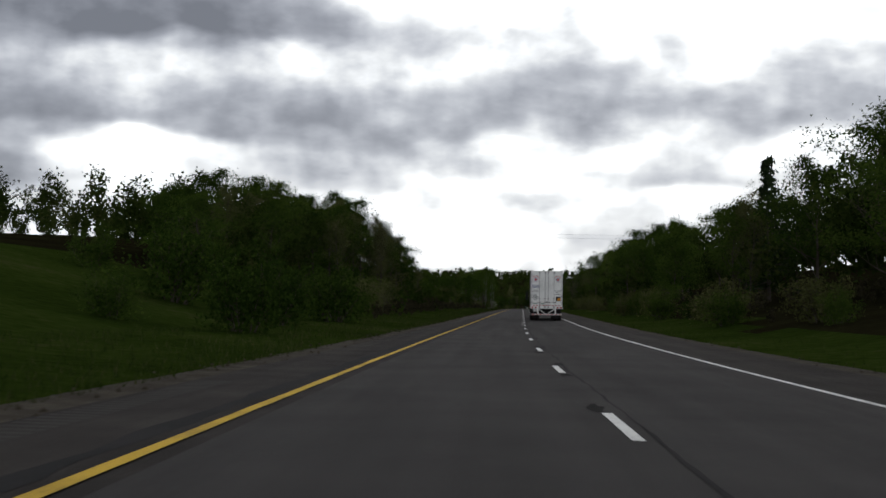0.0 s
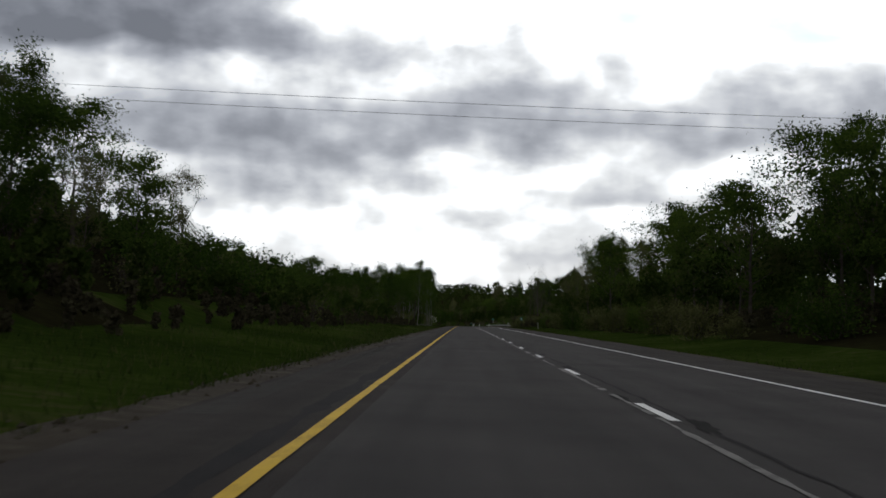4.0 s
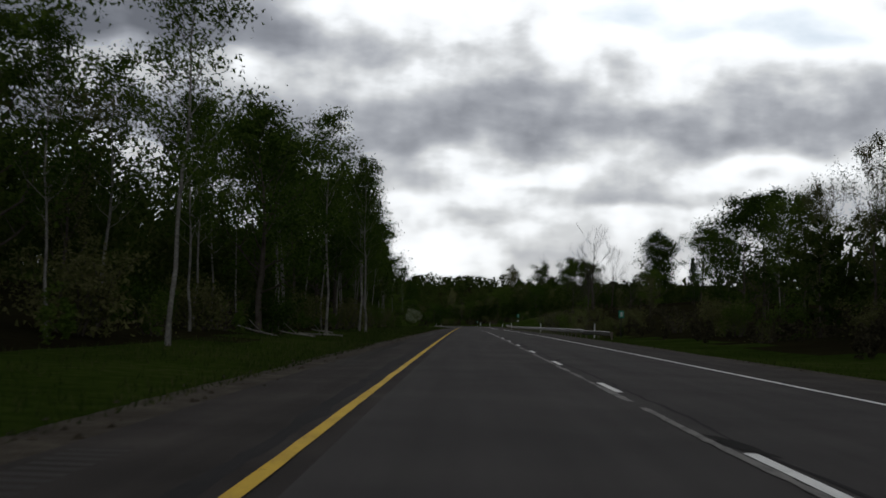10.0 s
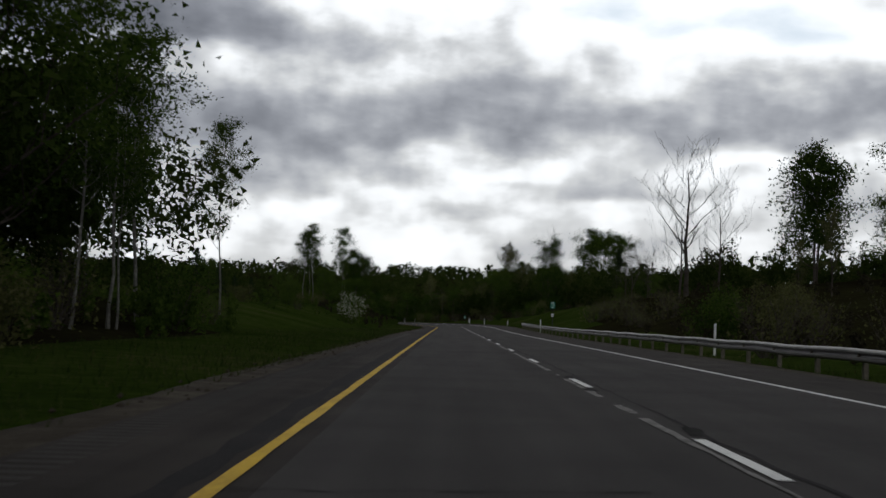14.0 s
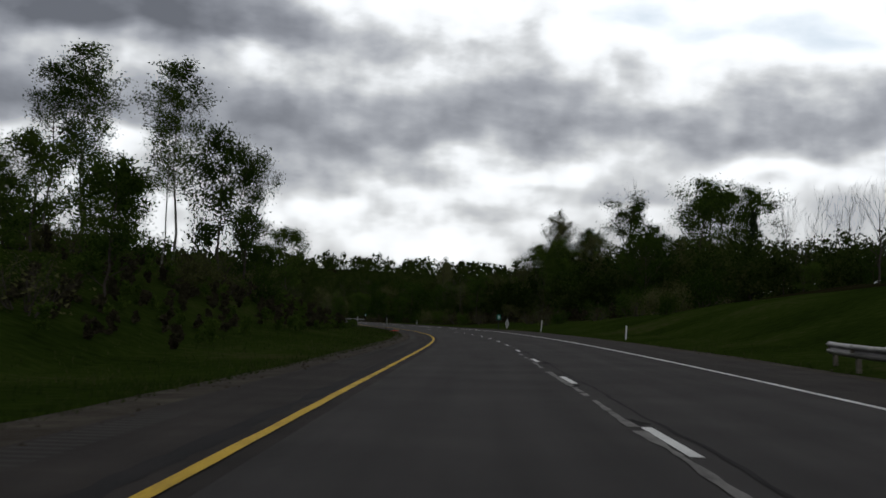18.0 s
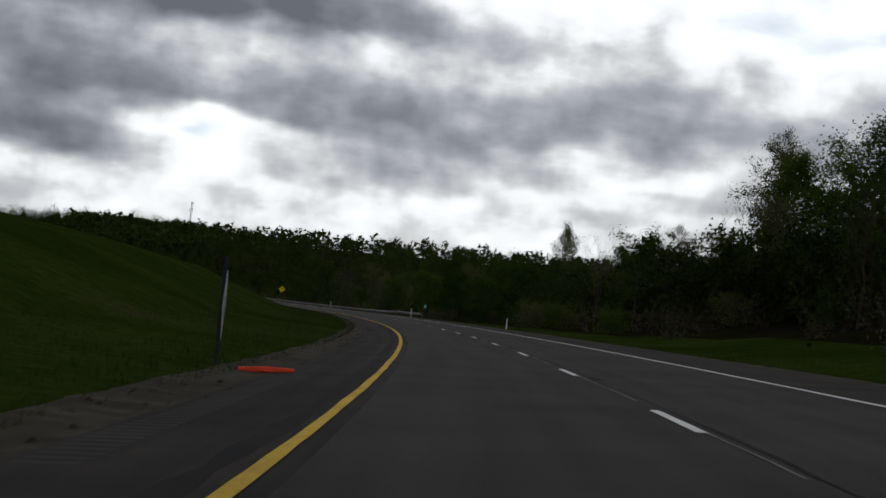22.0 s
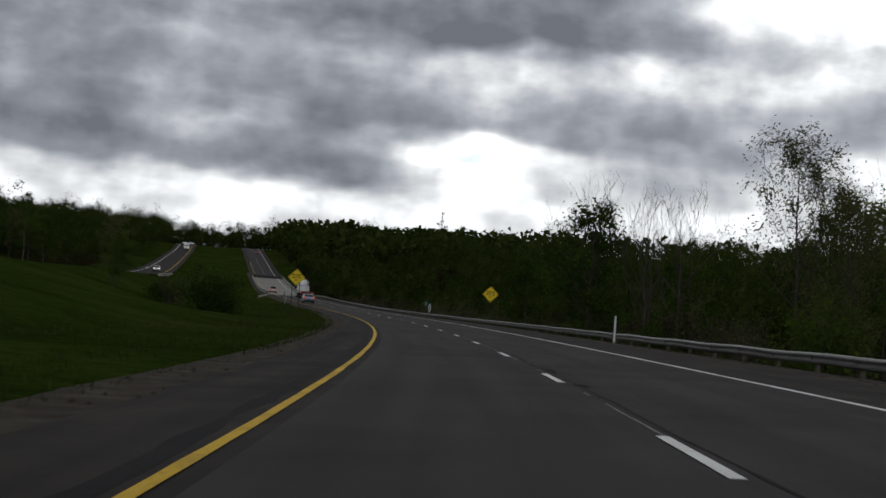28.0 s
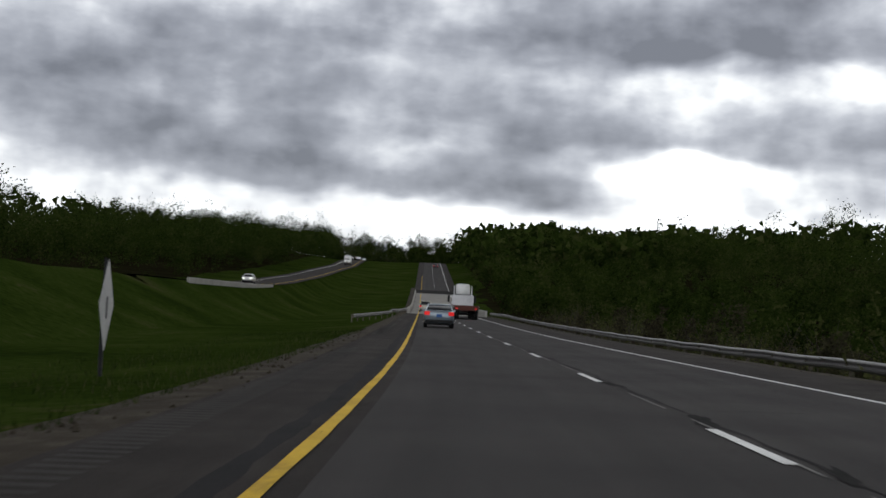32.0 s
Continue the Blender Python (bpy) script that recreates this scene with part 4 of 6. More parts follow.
# median side, start of the drive
for k, s, o, sc, w in (("shrub", 43, -5.9, 1.0, 0.9), ("shrub", 40, -9.4, 0.55, 0.9), ("shrub", 57, -11.9, 1.35, 1.0), ("shrub", 55, -7.0, 1.0, 1.0), ("shrub", 70, -6.6, 1.1, 0.95), ("shrub", 72, -7.6, 0.9, 1.1), ("shrub", 72, -20.5, 0.8, 1.0)):
    plant(k, s, o, sc, w)
tree_belt(["broad", "broad", "spring", "spring"], 84, 126, -24, -14, 17, 0.7, 1.0)
tree_belt(["spring", "spring", "broad"], 118, 158, -20, -13, 15, 0.7, 1.0)
tree_belt(["spring", "broad"], 135, 172, -18, -11, 8, 0.75, 1.0)
tree_belt(["spring", "broad", "young"], 166, 190, -16, -9.5, 7, 0.6, 0.95)
wood_belt(["shrub", "pale_shrub", "thicket"], 84, 140, -11, -8, 14, 0.6, 1.1)
tree_belt(["spring", "broad", "spring"], 126, 152, -12.8, -10.4, 6, 0.8, 1.0)
# scrubby bank
wood_belt(["shrub", "pale_shrub", "thicket", "shrub"], 140, 330, -22, -8, 46, 0.45, 1.1, (0.9, 1.5))
tree_belt(["spring", "conifer", "young", "spring"], 190, 335, -26, -16, 15, 0.55, 1.0)
# aspen wood close to the road
tree_belt(["broad", "aspen", "spring"], 318, 375, -20, -9, 13, 0.75, 1.0)
tree_belt(["aspen", "aspen", "aspen", "broad"], 362, 518, -12.5, -8.2, 27, 0.78, 1.0)
wood_belt(["shrub", "pale_shrub", "thicket"], 360, 528, -11, -7.6, 30, 0.5, 1.0)
for s, o, sc in ((368.7, -7.0, 0.72), (401, -6.0, 0.72), (426, -5.8, 0.76), (427.5, -6.4, 0.72), (440, -7.5, 0.78), (455, -8, 0.75)):
    plant("aspen", s, o, sc)
tree_belt(["broad", "broad", "aspen"], 400, 475, -13, -9, 6, 0.7, 0.95, (0.8, 1.0))
tree_belt(["aspen", "aspen", "broad"], 494, 530, -15, -9.5, 9, 0.6, 0.95, (0.8, 1.0))
# mound with two groups of tall trees
plant("blossom", 625, -10.7, 1.2, 0.78, sink=0.35)
wood_belt(["shrub", "pale_shrub", "thicket", "young"], 535, 615, -24, -15, 12, 0.3, 0.6)
for k, s, o, sc, w, n in (("aspen", 669, -19.4, 0.71, 1.25, 0), ("aspen", 667, -20.8, 0.62, 1.3, 1), ("aspen", 672, -20.2, 0.66, 1.2, 2), ("aspen", 671, -14.7, 0.73, 1.15, 2),
                          ("aspen", 669, -15.0, 0.60, 0.8, 1), ("broad", 680.5, -12.2, 0.70, 0.55, 0), ("young", 677, -13.4, 1.25, 0.9, 1), ("young", 683, -11.4, 0.55, 1.0, 0), 
                          ("young", 726, -13.5, 0.97, 1.05, 0), ("bare", 720, -16.2, 0.50, 0.8, 0), ("conifer", 647, -33.6, 0.66, 1.3, 0), ("conifer", 650, -31.0, 0.45, 1.3, 1), ("conifer", 655, -29.5, 0.30, 1.4, 0),
                          ("conifer", 657, -27.4, 0.28, 1.4, 1), ("young", 672, -25.5, 0.62, 1.0, 0), ("shrub", 668, -23.0, 1.4, 1.1, 2), ("bare", 671, -23.4, 0.5, 0.9, 1)):
    plant(k, s, o, sc, w, n)
wood_belt(["shrub", "young", "pale_shrub", "thicket"], 632, 705, -20, -10.5, 30, 0.4, 0.8, (1.0, 1.6))
# grassy slope: a few bushes
for k, s, o, sc in (("spring", 800, -29, 0.3), ("shrub", 1033, -11.1, 1.2), ("shrub", 1034.5, -12.0, 1.0), ("shrub", 1031.5, -10.6, 0.75), ("thicket", 1040, -15.0, 1.0), ("shrub", 1041, -16.2, 0.8), ("spring", 1046, -21, 0.5), ("young", 1042, -20, 0.6)):
    plant(k, s, o, sc, 1.15)
plant("bare", 616, 28.8, 1.32, 1.5, 0)
plant("bare", 613, 27.5, 0.9, 1.2, 1)
plant("bare", 621, 33.5, 0.95, 1.1, 1)
# verge side, start of the drive
tree_belt(["broad", "broad", "spring", "young"], 56, 180, 17, 27, 18, 0.75, 1.0)
plant("conifer", 105, 23, 1.15, 1.0)
wood_belt(["shrub", "pale_shrub"], 50, 330, 14.5, 18, 34, 0.5, 1.0)
tree_belt(["broad", "spring", "broad"], 180, 300, 20, 27, 12, 0.75, 1.0)
tree_belt(["broad", "broad", "spring"], 300, 358, 22, 31, 9, 0.7, 1.0, (0.75, 0.95))
tree_belt(["broad", "broad", "spring", "spring"], 358, 418, 22, 33, 12, 0.75, 1.0, (0.7, 0.95))
wood_belt(["thicket", "shrub", "pale_shrub"], 350, 560, 14, 24, 36, 0.5, 1.1)
wood_belt(["thicket", "shrub"], 560, 600, 17.5, 25, 6, 0.4, 0.8)
tree_belt(["broad", "young", "spring", "bare"], 430, 600, 26, 46, 12, 0.4, 0.75)
for k, s, o, sc in (("young", 611, 42.5, 1.9), ("young", 610, 41.5, 2.0), ("broad", 600, 49, 1.15), ("broad", 594, 52, 1.1), ("conifer", 592, 46, 0.9), ("spring", 606, 56, 1.1), ("broad", 440, 24, 0.85), ("broad", 446, 27, 0.9), ("broad", 436, 28, 0.8), ("aspen", 432, 25, 0.6)):
    plant(k, s, o, sc)
wood_belt(["thicket"], 585, 622, 16.5, 24, 12, 0.7, 1.1)
tree_belt(["broad", "spring", "broad", "bare"], 765, 840, 28, 40, 13, 0.7, 0.98)
for k, s, o, sc, w in (("broad", 800, 50, 1.35, 0.9), ("broad", 806, 54, 1.5, 0.95), ("broad", 812, 58, 1.4, 0.95), ("broad", 798, 58, 1.35, 0.9), ("broad", 829, 47, 1.45, 0.8), ("bare", 832, 49, 1.62, 0.7), ("bare", 824, 45, 1.4, 0.7),
                       ("spring", 880, 50, 1.68, 0.8), ("spring", 886, 53, 1.62, 0.75), ("spring", 872, 47, 1.5, 0.75), ("bare", 790, 60, 1.25, 0.8), ("bare", 782, 62, 1.2, 0.8), ("bare", 775, 63, 1.2, 0.8), ("conifer", 793, 56, 1.4, 0.9),
                       ("spring", 930, 38, 1.35, 0.75), ("spring", 941, 42, 1.5, 0.7),
                       ("shrub", 744, 26.3, 0.95, 1.6), ("shrub", 745.5, 27.2, 0.85, 1.5)):
    plant(k, s, o, sc, w)
wood_belt(["bare", "thicket", "thicket", "young"], 645, 738, 28, 42, 16, 0.45, 0.7)
wood_belt(["shrub", "thicket", "pale_shrub"], 700, 900, 16, 26, 34, 0.5, 1.1)
tree_belt(["spring", "bare", "broad", "broad"], 785, 940, 23, 35, 24, 0.6, 0.86)
tree_belt(["broad", "spring", "spring", "bare"], 935, 1000, 19, 28, 13, 0.6, 0.95, (0.7, 1.0))
wood_belt(["shrub", "thicket", "thicket", "young"], 900, 1050, 14, 20, 30, 0.6, 1.2)
for k, s, o, sc in (("bare", 1040, 20, 0.7), ("bare", 1005, 18, 0.8), ("spring", 983, 17.5, 0.85), ("aspen", 986, 20, 0.5), ("bare", 990, 21, 0.85), ("bare", 1031, 18, 1.05), ("bare", 1032.5, 18.7, 0.85), ("young", 1031, 18.2, 1.55), ("bare", 1012, 17.5, 0.8), ("bare", 1018, 19.5, 0.85), ("young", 926, 21, 1.1), ("bare", 960, 25, 1.0), ("bare", 966, 26.5, 1.05)):
    plant(k, s, o, sc)
wood_belt(["thicket"], 1050, 1230, 14, 24, 36, 0.8, 1.4)
wood_belt(["broad", "broad", "aspen", "spring"], 1080, 1180, -47, -42, 8, 0.6, 0.85)

woods("bank_woods", [(92, 165, -30, -16, 110, 4, 8), (90, 330, -75, -26, 230, 4, 8), (335, 520, -36, -14, 330, 6, 10.5), (335, 540, -70, -34, 170, 8, 12), (474, 540, -40, -10.5, 210, 5, 10), (540, 640, -60, -34, 70, 3, 6), (140, 330, -28, -8.5, 420, 0.8, 2.4)], "dense dark green woods on the median bank", card=0.27, clumps=11, per=20)
woods("verge_woods", [(60, 420, 21, 50, 420, 6, 11), (420, 620, 50, 90, 120, 8, 12), (640, 740, 40, 80, 130, 5, 8.5), (745, 820, 34, 75, 150, 8, 11.5), (770, 920, 30, 60, 190, 8, 11), (775, 945, 24, 36, 210, 5, 8.5), (958, 1060, 24, 60, 120, 7, 11), (1060, 1300, 26, 75, 380, 6, 9.5), (1240, 1420, 14, 60, 240, 6, 10)], "dense dark green woods along the shoulder side", card=0.36, clumps=11, per=16)
woods("undergrowth", [(340, 565, 14, 34, 200, 0.8, 2.4), (565, 620, 17.5, 34, 45, 0.6, 1.8), (740, 900, 18, 34, 160, 0.8, 2.2), (900, 1240, 13.6, 40, 520, 1.0, 3.2), (60, 420, 16, 24, 150, 0.8, 2.2), (84, 345, -15, -6, 620, 0.4, 1.2), (635, 735, -16, -7, 200, 0.4, 1.3)], "brown and green undergrowth at the edge of the woods", M_BRUSH, 0.2, 9, 18)
woods("median_scrub", [(630, 705, -26, -9.5, 130, 0.6, 1.8), (360, 525, -12, -7.4, 120, 0.6, 2.0), (85, 142, -18, -8.5, 70, 0.7, 2.2), (535, 632, -24, -13, 60, 0.4, 1.1), (640, 740, -14, -6.5, 200, 0.4, 1.1)], "low dark green scrub on the median", M_LEAF, 0.15, 9, 18)


def far_woods(name, spans, label, card=1.2, per=60):
    """Distant woods, one object: crowns of many leaf clumps."""
    cs, sz = [], []
    for s0, s1, o0, o1, count, lo, hi in spans:
        for _ in range(count):
            p = on_sheet(prnd.uniform(s0, s1), prnd.uniform(o0, o1))[0]
            h = prnd.uniform(lo, hi) * (1 + 0.3 * noise.noise((p[0] * 0.02, p[1] * 0.02, 2.0)))
            r = h * prnd.uniform(0.26, 0.38)
            d = rng.normal(size=(per, 3))
            d /= np.linalg.norm(d, axis=1, keepdims=True)
            d *= rng.uniform(0.6, 1.0, (per, 1))
            cs.append(p + np.array([0, 0, h * 0.56]) + d * np.array([r, r, h * 0.44]))
            sz.append(rng.uniform(0.6, 1.25, per) * card * h / 12)
    return tagged(new(name, leaf_mesh(name, np.concatenate(cs), np.concatenate(sz), M_CANOPY, aspect=0.75)), label, "woods", kind="stuff")


woods("valley_woods", [(960, 1420, 60, 170, 800, 8, 17), (1000, 1500, 160, 330, 320, 9, 16)], "dense mixed green woods on the valley side", None, 0.25, 9, 30, 1.25, 0.055)
woods("median_woods", [(1095, 1190, -75, -45, 130, 9, 12.5), (1190, 1500, -110, -44, 330, 10, 16), (1420, 1750, -100, -42, 280, 12, 18), (700, 1060, -160, -60, 200, 3, 6)], "dense dark woods beyond the far carriageway", None, 0.25, 9, 30, 1.25, 0.055)
woods("crest_woods", [(1732, 1830, -150, 110, 360, 16, 21), (1728, 1760, -60, 40, 160, 6, 10)], "dense dark woods behind the hill crest", None, 0.34, 10, 28, 1.3, 0.06)
far_woods("hill_woods", [(1400, 1760, 16, 120, 520, 9, 15), (1500, 2300, 120, 700, 700, 10, 16), (1900, 2600, -200, 120, 500, 10, 15), (1400, 2300, -500, -90, 420, 10, 15), (900, 1600, 330, 800, 420, 10, 16), (300, 900, 80, 420, 420, 8, 13), (200, 900, -420, -75, 300, 7, 11)], "wooded hills in the distance", 1.2, 48)
# ---------- vehicles ----------
def paint(name, colour, rough=0.35, metal=0.0, coat=0.3):
    m = material(name, [tuple(c * 0.85 for c in colour), colour, tuple(min(1, c * 1.1) for c in colour)], rough, 0.7, 18, 0.04, metal, spec=0.5)
    m.node_tree.nodes["Principled BSDF"].inputs["Coat Weight"].default_value = coat
    return m


def glow(name, colour, strength):
    m = bpy.data.materials.new(name)
    m.use_nodes = True
    b = m.node_tree.nodes["Principled BSDF"]
    b.inputs["Base Color"].default_value = (*colour, 1)
    b.inputs["Emission Color"].default_value = (*colour, 1)
    b.inputs["Emission Strength"].default_value = strength
    b.inputs["Roughness"].default_value = 0.2
    return m


M_TYRE = material("tyre_rubber", [(0.012, 0.012, 0.012), (0.022, 0.022, 0.022)], 0.85, 4, 40, 0.3)
M_RIM = material("wheel_rim", [(0.50, 0.50, 0.50), (0.70, 0.70, 0.69)], 0.45, 3, 30, 0.1, 0.2)
M_GLASS = material("tinted_glass", [(0.010, 0.012, 0.014), (0.018, 0.020, 0.022)], 0.06, 2, 20, spec=0.6)
M_BLACK = material("black_plastic", [(0.012, 0.012, 0.013), (0.022, 0.022, 0.023)], 0.6, 3, 30, 0.15)
M_SILVER = paint("silver_blue_paint", (0.20, 0.235, 0.27), 0.32, 0.45)
M_BEIGE = paint("pale_gold_paint", (0.42, 0.39, 0.32), 0.35, 0.3)
M_WHITECAR = paint("white_car_paint", (0.68, 0.68, 0.67), 0.4)
M_DARKCAR = paint("dark_car_paint", (0.05, 0.05, 0.06), 0.35)
M_NAVY = paint("navy_paint", (0.012, 0.018, 0.055), 0.28, 0.1, 0.6)
M_TRUCKWHITE = material("trailer_white", [(0.46, 0.46, 0.45), (0.66, 0.66, 0.65), (0.72, 0.72, 0.71)], 0.5, 0.5, 9, 0.05, spec=0.3)
M_ALU = material("brushed_aluminium", [(0.36, 0.36, 0.37), (0.48, 0.48, 0.49), (0.56, 0.56, 0.57)], 0.42, 0.6, 14, 0.05, 0.55)
M_GREYPOST = material("grey_side_post", [(0.22, 0.22, 0.225), (0.30, 0.30, 0.305)], 0.5, 1.0, 12, 0.05, 0.3)
M_TAIL = glow("lit_tail_lamp", (0.75, 0.02, 0.02), 0.4)
M_RED = material("red_reflector", [(0.28, 0.015, 0.015), (0.42, 0.03, 0.025)], 0.35, 5, 30)
M_HEAD = glow("lit_head_lamp", (1.0, 0.98, 0.92), 3.0)
M_BLUEPRINT = material("blue_print", [(0.014, 0.030, 0.14), (0.025, 0.05, 0.20)], 0.5, 2, 20)
M_REDPRINT = material("red_print", [(0.42, 0.03, 0.03), (0.55, 0.05, 0.04)], 0.5, 2, 20)
M_GREYPRINT = material("grey_print", [(0.06, 0.06, 0.065), (0.12, 0.12, 0.125)], 0.6, 3, 30)
M_GREENPRINT = material("green_print", [(0.01, 0.10, 0.07), (0.02, 0.16, 0.11)], 0.5, 3, 30)
M_PLATE = material("plate", [(0.42, 0.43, 0.43), (0.55, 0.55, 0.55)], 0.5, 4, 30)
M_PLATEBLUE = material("blue_plate", [(0.03, 0.08, 0.22), (0.05, 0.12, 0.30)], 0.5, 4, 30)
M_ORANGEPRINT = material("orange_print", [(0.45, 0.16, 0.02), (0.65, 0.30, 0.04)], 0.5, 8, 30)


def ring_mesh(profile, n, mat, smooth=True):
    """A body of revolution round the x axis from (x, radius) points."""
    verts, faces = [], []
    for x, r in profile:
        for k in range(n):
            t = 2 * math.pi * k / n
            verts.append((x, r * math.cos(t), r * math.sin(t)))
    m = len(profile)
    for j in range(m - 1):
        for k in range(n):
            faces.append((j * n + k, j * n + (k + 1) % n, (j + 1) * n + (k + 1) % n, (j + 1) * n + k))
    faces.append(tuple(range(n - 1, -1, -1)))
    faces.append(tuple((m - 1) * n + k for k in range(n)))
    return mesh_from("wheel", verts, faces, mat, smooth)


def wheel(parent, x, y, r, w, name="wheel", n=28, rim=0.66, dish=0.05):
    """Tyre with a dished rim, its outer face to the side that x has."""
    sg = 1 if x > 0 else -1
    ob = new(name, ring_mesh([(-w / 2, r * 0.62), (-w / 2, r * 0.93), (-w / 2 + 0.03, r), (w / 2 - 0.03, r), (w / 2, r * 0.93), (w / 2, r * rim), (w / 2 - dish, r * rim * 0.97)], n, M_TYRE))
    ob.parent = parent
    ob.matrix_basis = pose(x, y, r, 0, 0, 0 if sg > 0 else 180)
    rm = new("rim", ring_mesh([(w / 2 - dish - 0.02, r * rim), (w / 2 - dish * 0.4, r * rim * 0.95), (w / 2 - dish * 1.5, r * rim * 0.55), (w / 2 - dish, r * 0.26), (w / 2 + 0.01, r * 0.20), (w / 2 + 0.012, 0.01)], n, M_RIM))
    rm.parent = ob
    return ob


def loft(name, sections, mat, smooth=True):
    """A closed body through sections (y, [(x, z) from the middle of the floor round to the middle of the top]), mirrored."""
    verts, faces = [], []
    k = len(sections[0][1])
    m = 2 * k - 2
    for y, half in sections:
        ring = [(x, y, z) for x, z in half] + [(-x, y, z) for x, z in half[-2:0:-1]]
        verts += ring
    for j in range(len(sections) - 1):
        for i in range(m):
            faces.append((j * m + i, j * m + (i + 1) % m, (j + 1) * m + (i + 1) % m, (j + 1) * m + i))
    faces.append(tuple(range(m - 1, -1, -1)))
    faces.append(tuple((len(sections) - 1) * m + i for i in range(m)))
    me = mesh_from(name, verts, faces, mat, smooth)
    bm = bmesh.new()
    bm.from_mesh(me)
    bmesh.ops.recalc_face_normals(bm, faces=bm.faces)
    bm.to_mesh(me)
    bm.free()
    return me


def car(label, body_mat, L=5.0, W=1.88, H=1.48, trunk=1.02, hood=0.95, belt=0.98, cab=(0.55, 1.35, 3.0, 3.75), group="cars", oncoming=False, category="car", plate=None, van=False):
    """A car with its rear at y = 0: lower body, glasshouse, roof, bumpers, lamps, mirrors, plate and wheels."""
    thing = tagged(new("car"), label, category, group)
    w = W / 2

    def sec(y, top, k=1.0, floor=0.24):
        return (y, [(0, floor), (w * 0.80 * k, floor), (w * 0.97 * k, floor + 0.12), (w * k, 0.58), (w * 0.985 * k, top - 0.16), (w * 0.90 * k, top - 0.02), (w * 0.5 * k, top), (0, top + 0.01)])

    t0 = belt if van else trunk
    part("body", loft("body", [sec(0.0, t0 - 0.08, 0.88, 0.34), sec(0.12, t0 - 0.01, 0.95, 0.30), sec(0.5, t0, 0.99), sec(cab[1], belt, 1.0), sec(cab[2], belt, 1.0), sec(cab[3], hood + 0.03, 0.99), sec(L - 0.6, hood - 0.06, 0.97), sec(L - 0.15, hood - 0.18, 0.90, 0.28), sec(L, hood - 0.30, 0.80, 0.34)], body_mat), None, thing)

    def gl(y, wb, wt, zb, zt):
        return (y, [(0, zb), (wb, zb), ((wb * 2 + wt) / 3, zb + (zt - zb) * 0.35), (wt, zt - 0.03), (wt * 0.9, zt), (0, zt + 0.012)])

    g = w * 0.90
    glass = part("window_band", loft("window_band", [gl(cab[0], g, g * 0.98, belt - 0.05, belt), gl(cab[1], g, g * 0.80, belt - 0.05, H - 0.05), gl((cab[1] + cab[2]) / 2, g, g * 0.80, belt - 0.05, H - 0.03), gl(cab[2], g, g * 0.79, belt - 0.05, H - 0.07), gl(cab[3], g, g * 0.96, belt - 0.05, hood + 0.03)], M_GLASS), None, thing, "dark tinted glass")
    part("roof", loft("roof", [(cab[1] - 0.12, [(0, H - 0.10), (g * 0.80, H - 0.12), (g * 0.78, H - 0.07), (0, H - 0.035)]), (cab[1] + 0.2, [(0, H - 0.08), (g * 0.825, H - 0.08), (g * 0.78, H - 0.015), (0, H + 0.004)]),
                               (cab[2] - 0.2, [(0, H - 0.08), (g * 0.825, H - 0.08), (g * 0.78, H - 0.025), (0, H - 0.005)]), (cab[2] + 0.12, [(0, H - 0.14), (g * 0.80, H - 0.14), (g * 0.78, H - 0.10), (0, H - 0.07)])], body_mat), None, thing)
    for sx in (-1, 1):
        bm = bmesh.new()
        rod(bm, (sx * g * 0.985, cab[0] + 0.03, belt), (sx * g * 0.80, cab[1] - 0.05, H - 0.07), 0.045, 0.04, 6)
        part("rear_pillar", bm, body_mat, thing)
        bm = bmesh.new()
        rod(bm, (sx * g * 0.96, cab[3] - 0.02, hood + 0.05), (sx * g * 0.79, cab[2] + 0.05, H - 0.09), 0.035, 0.03, 6)
        part("front_pillar", bm, body_mat, thing)
        part("mirror", boxm(sx * (w + 0.02) - 0.10, sx * (w + 0.02) + 0.10, cab[3] - 0.55, cab[3] - 0.42, belt - 0.04, belt + 0.12, 0.03), body_mat, thing)
        part("tail_lamp", boxm(sx * w * 0.78 - 0.17, sx * w * 0.78 + 0.17, -0.012, 0.10, t0 - 0.30, t0 - 0.06, 0.03), M_TAIL if not oncoming else M_RED, thing, "lit red tail lamp" if not oncoming else "")
        part("head_lamp", boxm(sx * w * 0.66 - 0.16, sx * w * 0.66 + 0.16, L - 0.20, L + 0.012, hood - 0.36, hood - 0.20, 0.03), M_HEAD if oncoming else M_GLASS, thing, "shining white head lamp" if oncoming else "")
        for y in (0.95, L - 0.98):
            wheel(thing, sx * (w - 0.13), y, 0.34, 0.23)
    part("rear_bumper", boxm(-w * 0.88, w * 0.88, -0.05, 0.3, 0.34, 0.50, 0.05), M_BLACK, thing, "black lower bumper")
    part("underbody", boxm(-w * 0.74, w * 0.74, 0.25, L - 0.4, 0.17, 0.32, 0.03), M_BLACK, thing)
    part("number_plate", boxm(-0.17, 0.17, -0.02, 0.06, t0 - 0.40, t0 - 0.22, 0.008), plate or M_PLATE, thing)
    part("trunk_lip", boxm(-w * 0.72, w * 0.72, -0.015, 0.12, t0 - 0.03, t0 + 0.012, 0.012), body_mat, thing)
    return thing


def put(thing, s, o, turn=0.0, dz=0.0):
    thing.matrix_world = spot(s, o, dz, turn)
    return thing


